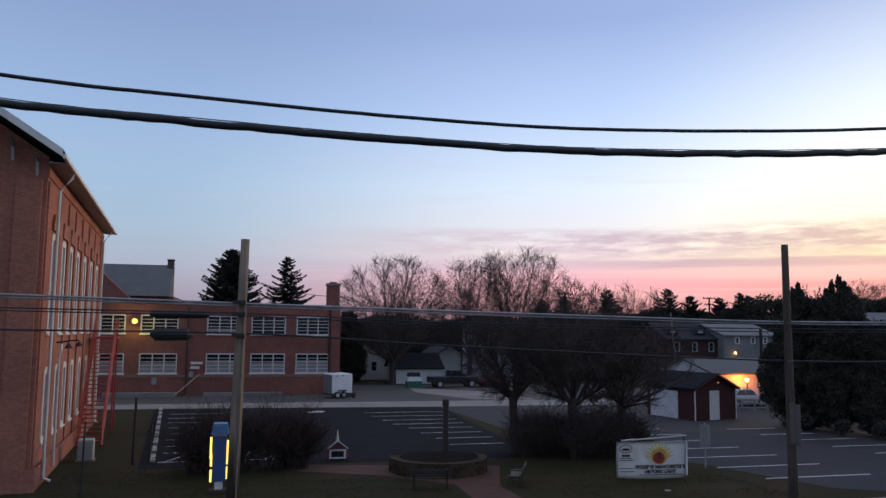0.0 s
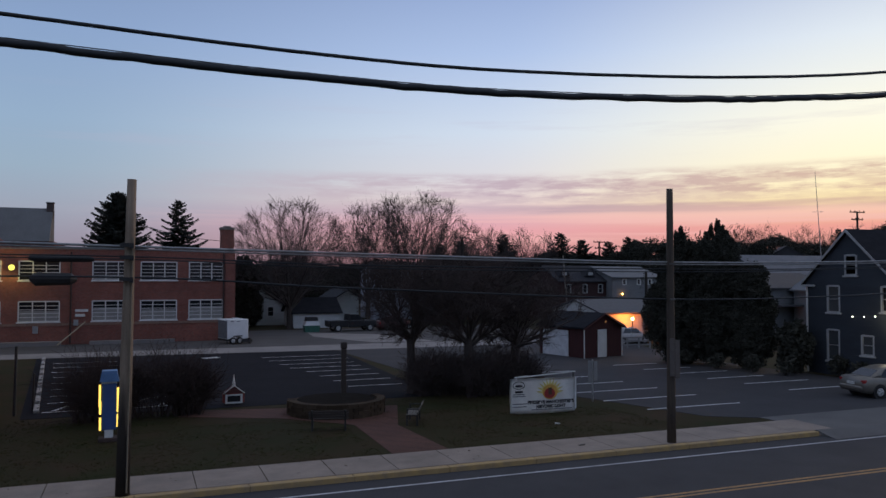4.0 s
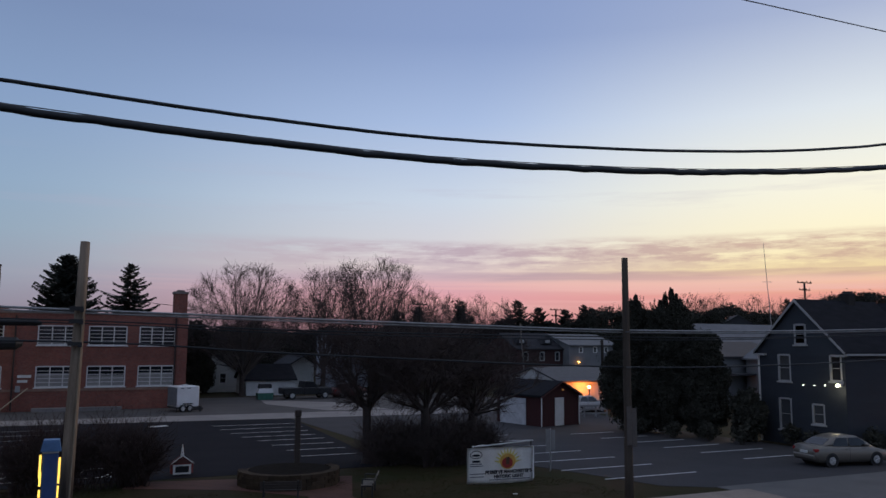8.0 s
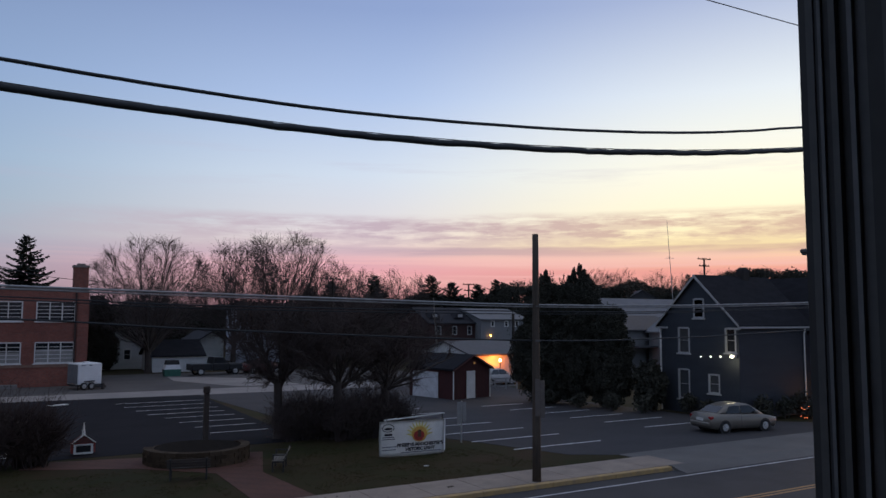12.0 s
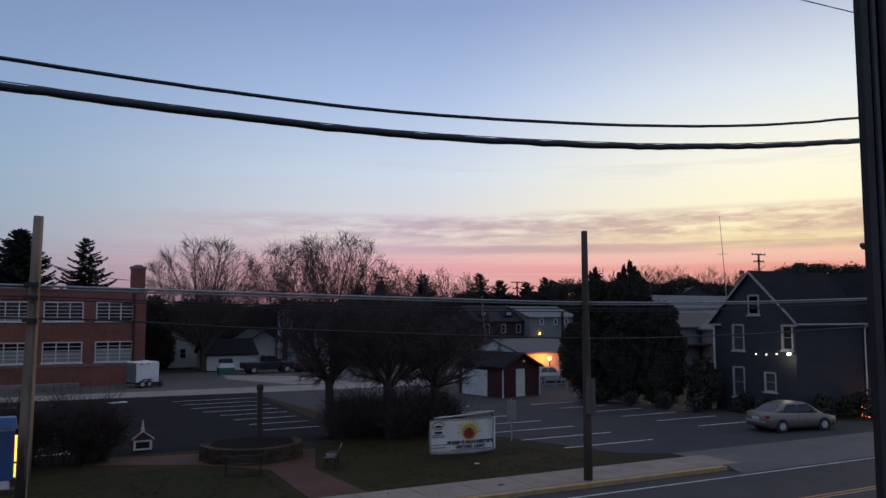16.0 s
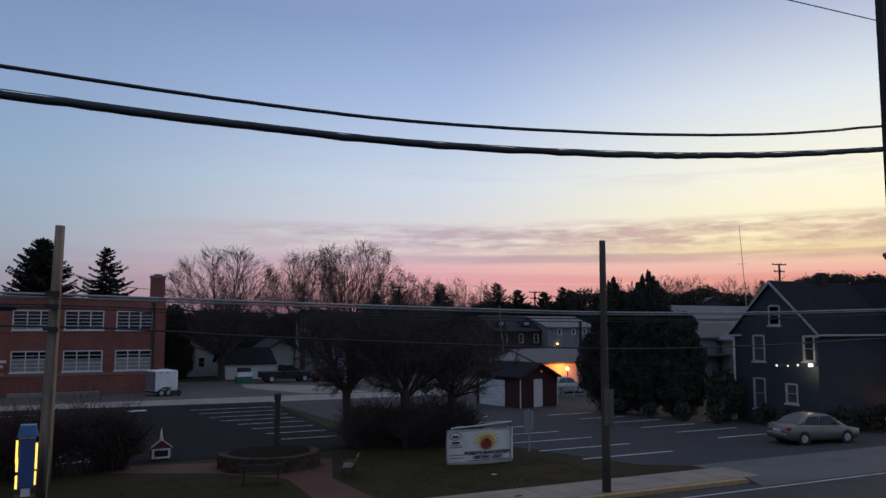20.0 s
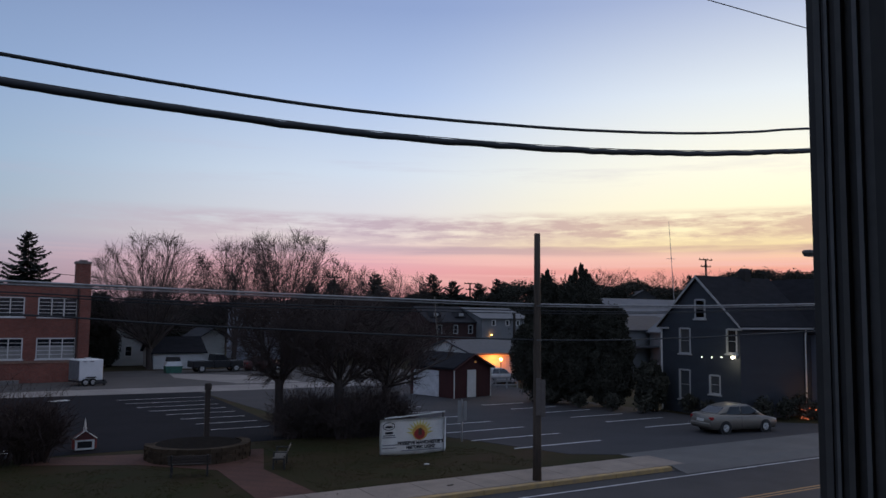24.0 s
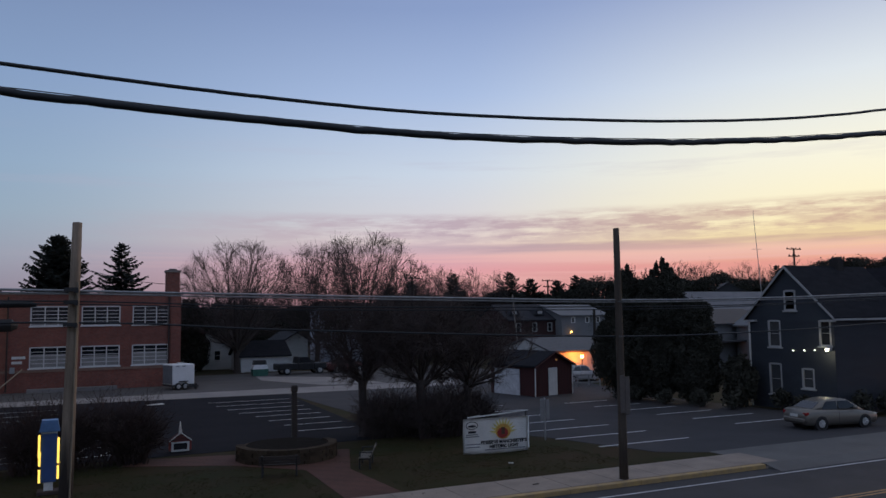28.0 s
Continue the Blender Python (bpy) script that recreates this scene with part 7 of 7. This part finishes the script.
# ---- hedges and far woods ----
def twig_hedge(name, loc, sx, sy, h, seed, label, n=260, litter=(0.40, 0.42)):
    """A leafless thicket: many thin stems with side twigs."""
    rnd = random.Random(seed)
    out = (([], []), ([], []))
    for i in range(n):
        p = Vector((rnd.uniform(-sx, sx), rnd.uniform(-sy, sy), 0))
        edge = 1 - 0.35 * (abs(p.x) / sx) ** 3
        d = Vector((rnd.gauss(0, 0.28), rnd.gauss(0, 0.28), 1)).normalized()
        branch(rnd, out, p, d, h * edge * rnd.uniform(0.55, 0.95), 0.02, 2, 4, 0.02, (0, 0, 6, 4, 0), 0.16, 0.006)
    t = empty(name, loc, label, "hedge")
    tagged(part("twig_mass", out[1], HEDGE_TWIG if "hedge" in name else DARK_TWIG, t), kind="stuff")
    V, F = [], []
    leaf_mass(rnd, V, F, (0, 0, h * litter[0]), sx, sy, h * litter[1], int(1400 * sx * h * litter[1]), 0.06)
    tagged(part("leaf_litter", (V, F), mat("dead_leaf", (0.105, 0.078, 0.069), None, 0.95), t), kind="stuff")
    return t


def hedges():
    twig_hedge("bare_hedge", (-1.25, 34.8, 0), 1.15, 0.7, 2.1, 51, "dark leafless hedge at the edge of the black lot", 150, (0.58, 0.40))
    twig_hedge("bare_hedge", (0.95, 35.0, 0), 1.2, 0.6, 2.15, 52, "dark open leafless hedge with gaps near the ground", 70, (0.74, 0.26))
    twig_hedge("bare_hedge", (2.05, 35.0, 0), 0.6, 0.55, 1.9, 56, "dark leafless hedge at the edge of the black lot", 120)
    twig_hedge("thicket", (13.9, 36.5, 0), 1.15, 0.8, 1.65, 53, "dark thicket of bare stems under the lawn trees", 240, (0.45, 0.50))
    twig_hedge("thicket", (16.0, 35.4, 0), 1.3, 0.8, 1.65, 54, "dark thicket of bare stems under the lawn trees", 280, (0.45, 0.50))
    twig_hedge("thicket", (17.9, 36.0, 0), 0.9, 0.8, 1.7, 55, "dark thicket of bare stems under the lawn trees", 190, (0.45, 0.50))
    for i, (x, y, s) in enumerate(((39.6, 29.9, 0.75), (41.3, 29.7, 0.7), (43.0, 29.9, 0.8), (38.0, 34.0, 0.7), (37.9, 32.4, 0.6))):
        evergreen("foundation_shrub", (x, y, 0), [(0, 0, s, s * 1.1, s * 0.8, s)], 80 + i, "dark low shrub along the blue house", 900, 0.09, "shrub", trunk=0.04)
    for i, (x, y, s) in enumerate(((34.9, 37.5, 0.6), (34.0, 39.6, 0.55), (33.3, 42.0, 0.6), (35.6, 35.6, 0.6))):
        evergreen("lot_shrub", (x, y, 0), [(0, 0, s, s * 1.2, s, s)], 90 + i, "low dark shrub at the edge of the lot", 700, 0.10, "shrub", trunk=0.04)


hedges()


def far_woods():
    """Tree line on the skyline: spruces and bare crowns, and a joined belt of dark woods."""
    spots = [(43.2, 112, 10.8, 4.6), (46.6, 112, 11.4, 5.0), (57, 118, 13.0, 7.5), (67.8, 118, 13.4, 7.0), (72.8, 119, 12.3, 7.2), (78.3, 119, 12.1, 7.0), (81.7, 118, 13.0, 5.5), (84.0, 119, 12.6, 6.0), (132.5, 118, 15.6, 6.5)]
    for i, (x, y, h, w) in enumerate(spots):
        conifer("far_spruce", (x, y, 0), h, w * 1.5, 100 + i, "dark spruce on the skyline", 0.30, 170, 0.08, 0.66)
    for i, (x, y, h, w) in enumerate(((59.7, 117, 13.9, 7), (63.4, 116, 13.0, 6), (52, 112, 13.0, 8), (87.5, 116, 13.2, 6), (106.4, 118, 15.5, 9), (113, 118, 15.6, 8), (123.7, 118, 16.0, 9), (130, 117, 15.8, 7), (139, 118, 16.6, 8), (144.5, 118, 17.2, 8), (20.5, 112, 10.5, 7))):
        bare_tree("far_bare_tree", (x, y, 0), h, w, 120 + i, "bare tree on the skyline", 0.2, 10, (6, 50), (9, 6, 4), 0.20, 0.020)
    rnd = random.Random(9)
    V, F = [], []
    skyline = ((8, 8.5), (20, 9.0), (26, 9.8), (30, 10.2), (33.5, 10.6), (35.2, 12.8), (37.5, 12.9), (41, 12.4), (44.7, 13.8), (46.5, 12.4), (47.5, 11.9), (49.5, 12.3), (51.2, 15.6), (72, 16.4))
    for i in range(170):
        u = i / 169
        deg = 8 + 62 * u
        k = max(q for q in range(len(skyline) - 1) if skyline[q][0] <= deg)
        (d0, h0), (d1, h1) = skyline[k:k + 2]
        r = rnd.uniform(128, 160)
        h = (5.9 + (h0 + (h1 - h0) * (deg - d0) / (d1 - d0) - 5.9) * r / 145) * 0.92 + 1.1 * noise.noise(Vector((u * 16, 0, 0))) + rnd.uniform(-0.7, 0.6)
        a = radians(deg)
        leaf_mass(rnd, V, F, (r * math.sin(a), r * math.cos(a), h * 0.5), rnd.uniform(2.2, 3.8), 2.5, h * 0.52, 1700, 0.20)
        leaf_mass(rnd, V, F, (r * math.sin(a), r * math.cos(a), h * 0.9), rnd.uniform(1.4, 2.4), 2.0, rnd.uniform(0.9, 1.7), 760, 0.14)
    ob = part("far_woods", (V, F), EVERGREEN)
    tagged(ob, "dark distant belt of trees on the skyline", "woods", kind="stuff")
    V, F = [], []
    for i in range(70):
        x, y = rnd.uniform(36, 72), rnd.uniform(98, 112)
        leaf_mass(rnd, V, F, (x, y, 2.2), 1.9, 1.4, 2.6, 420, 0.15)
    ob = part("back_shrubs", (V, F), EVERGREEN)
    tagged(ob, "dark tangle of shrubs behind the yard", "shrubs", kind="stuff")


far_woods()


def lawn_grass():
    """Short tufts over the lawn between sidewalk and lots, thinner where the ground is worn."""
    rnd = random.Random(77)
    V, F = [], []
    for i in range(24000):
        x, y = rnd.uniform(-7.0, 21.0), rnd.uniform(24.75, 35.6)
        if 7.6 < x < 10.2 and y < 30.5 or (x - 7.9) ** 2 + (y - 33.2) ** 2 < 5.2 or 1.6 < x < 11 and 32.2 + (x - 5) * 0.05 < y < 35.7 or x > 19 + (34 - y) * 0.12:
            continue
        if noise.noise(Vector((x * 0.7, y * 0.7, 3))) + rnd.uniform(-0.3, 0.3) < -0.1:
            continue
        h = rnd.uniform(0.012, 0.034)
        for b in range(3):
            a = rnd.uniform(0, 6.283)
            lx, ly = rnd.gauss(0, 0.03), rnd.gauss(0, 0.03)
            px, py = x + rnd.gauss(0, 0.04), y + rnd.gauss(0, 0.04)
            w = 0.014
            k = len(V)
            V.extend(((px - w * math.cos(a), py - w * math.sin(a), 0), (px + w * math.cos(a), py + w * math.sin(a), 0), (px + lx, py + ly, h)))
            F.append((k, k + 1, k + 2))
    ob = part("grass_tufts", (V, F), mat("grass_blade", (0.034, 0.048, 0.015), (0.058, 0.041, 0.021), 0.9, 0.5, fine=10, spec=0.1))
    tagged(ob, "short dull winter grass tufts on the lawn", "grass", kind="stuff")
    V, F = [], []
    for i in range(36):
        x, y = rnd.uniform(-7.0, 21.0), rnd.uniform(22.9, 25.4)
        s, a, z = rnd.uniform(0.03, 0.06), rnd.uniform(0, 6.283), 0.026
        k = len(V)
        V.extend((x + s * c * math.cos(a + q), y + s * c * math.sin(a + q), z + rnd.uniform(0, 0.03)) for q, c in ((0, 1), (1.57, 0.6), (3.14, 1), (4.71, 0.6)))
        F.append((k, k + 1, k + 2, k + 3))
    ob = part("fallen_leaves", (V, F), mat("fallen_leaf", (0.070, 0.045, 0.026), (0.045, 0.03, 0.02), 0.9, 3.0))
    tagged(ob, "scattered dry brown leaves along the sidewalk", "leaves", kind="stuff")


lawn_grass()
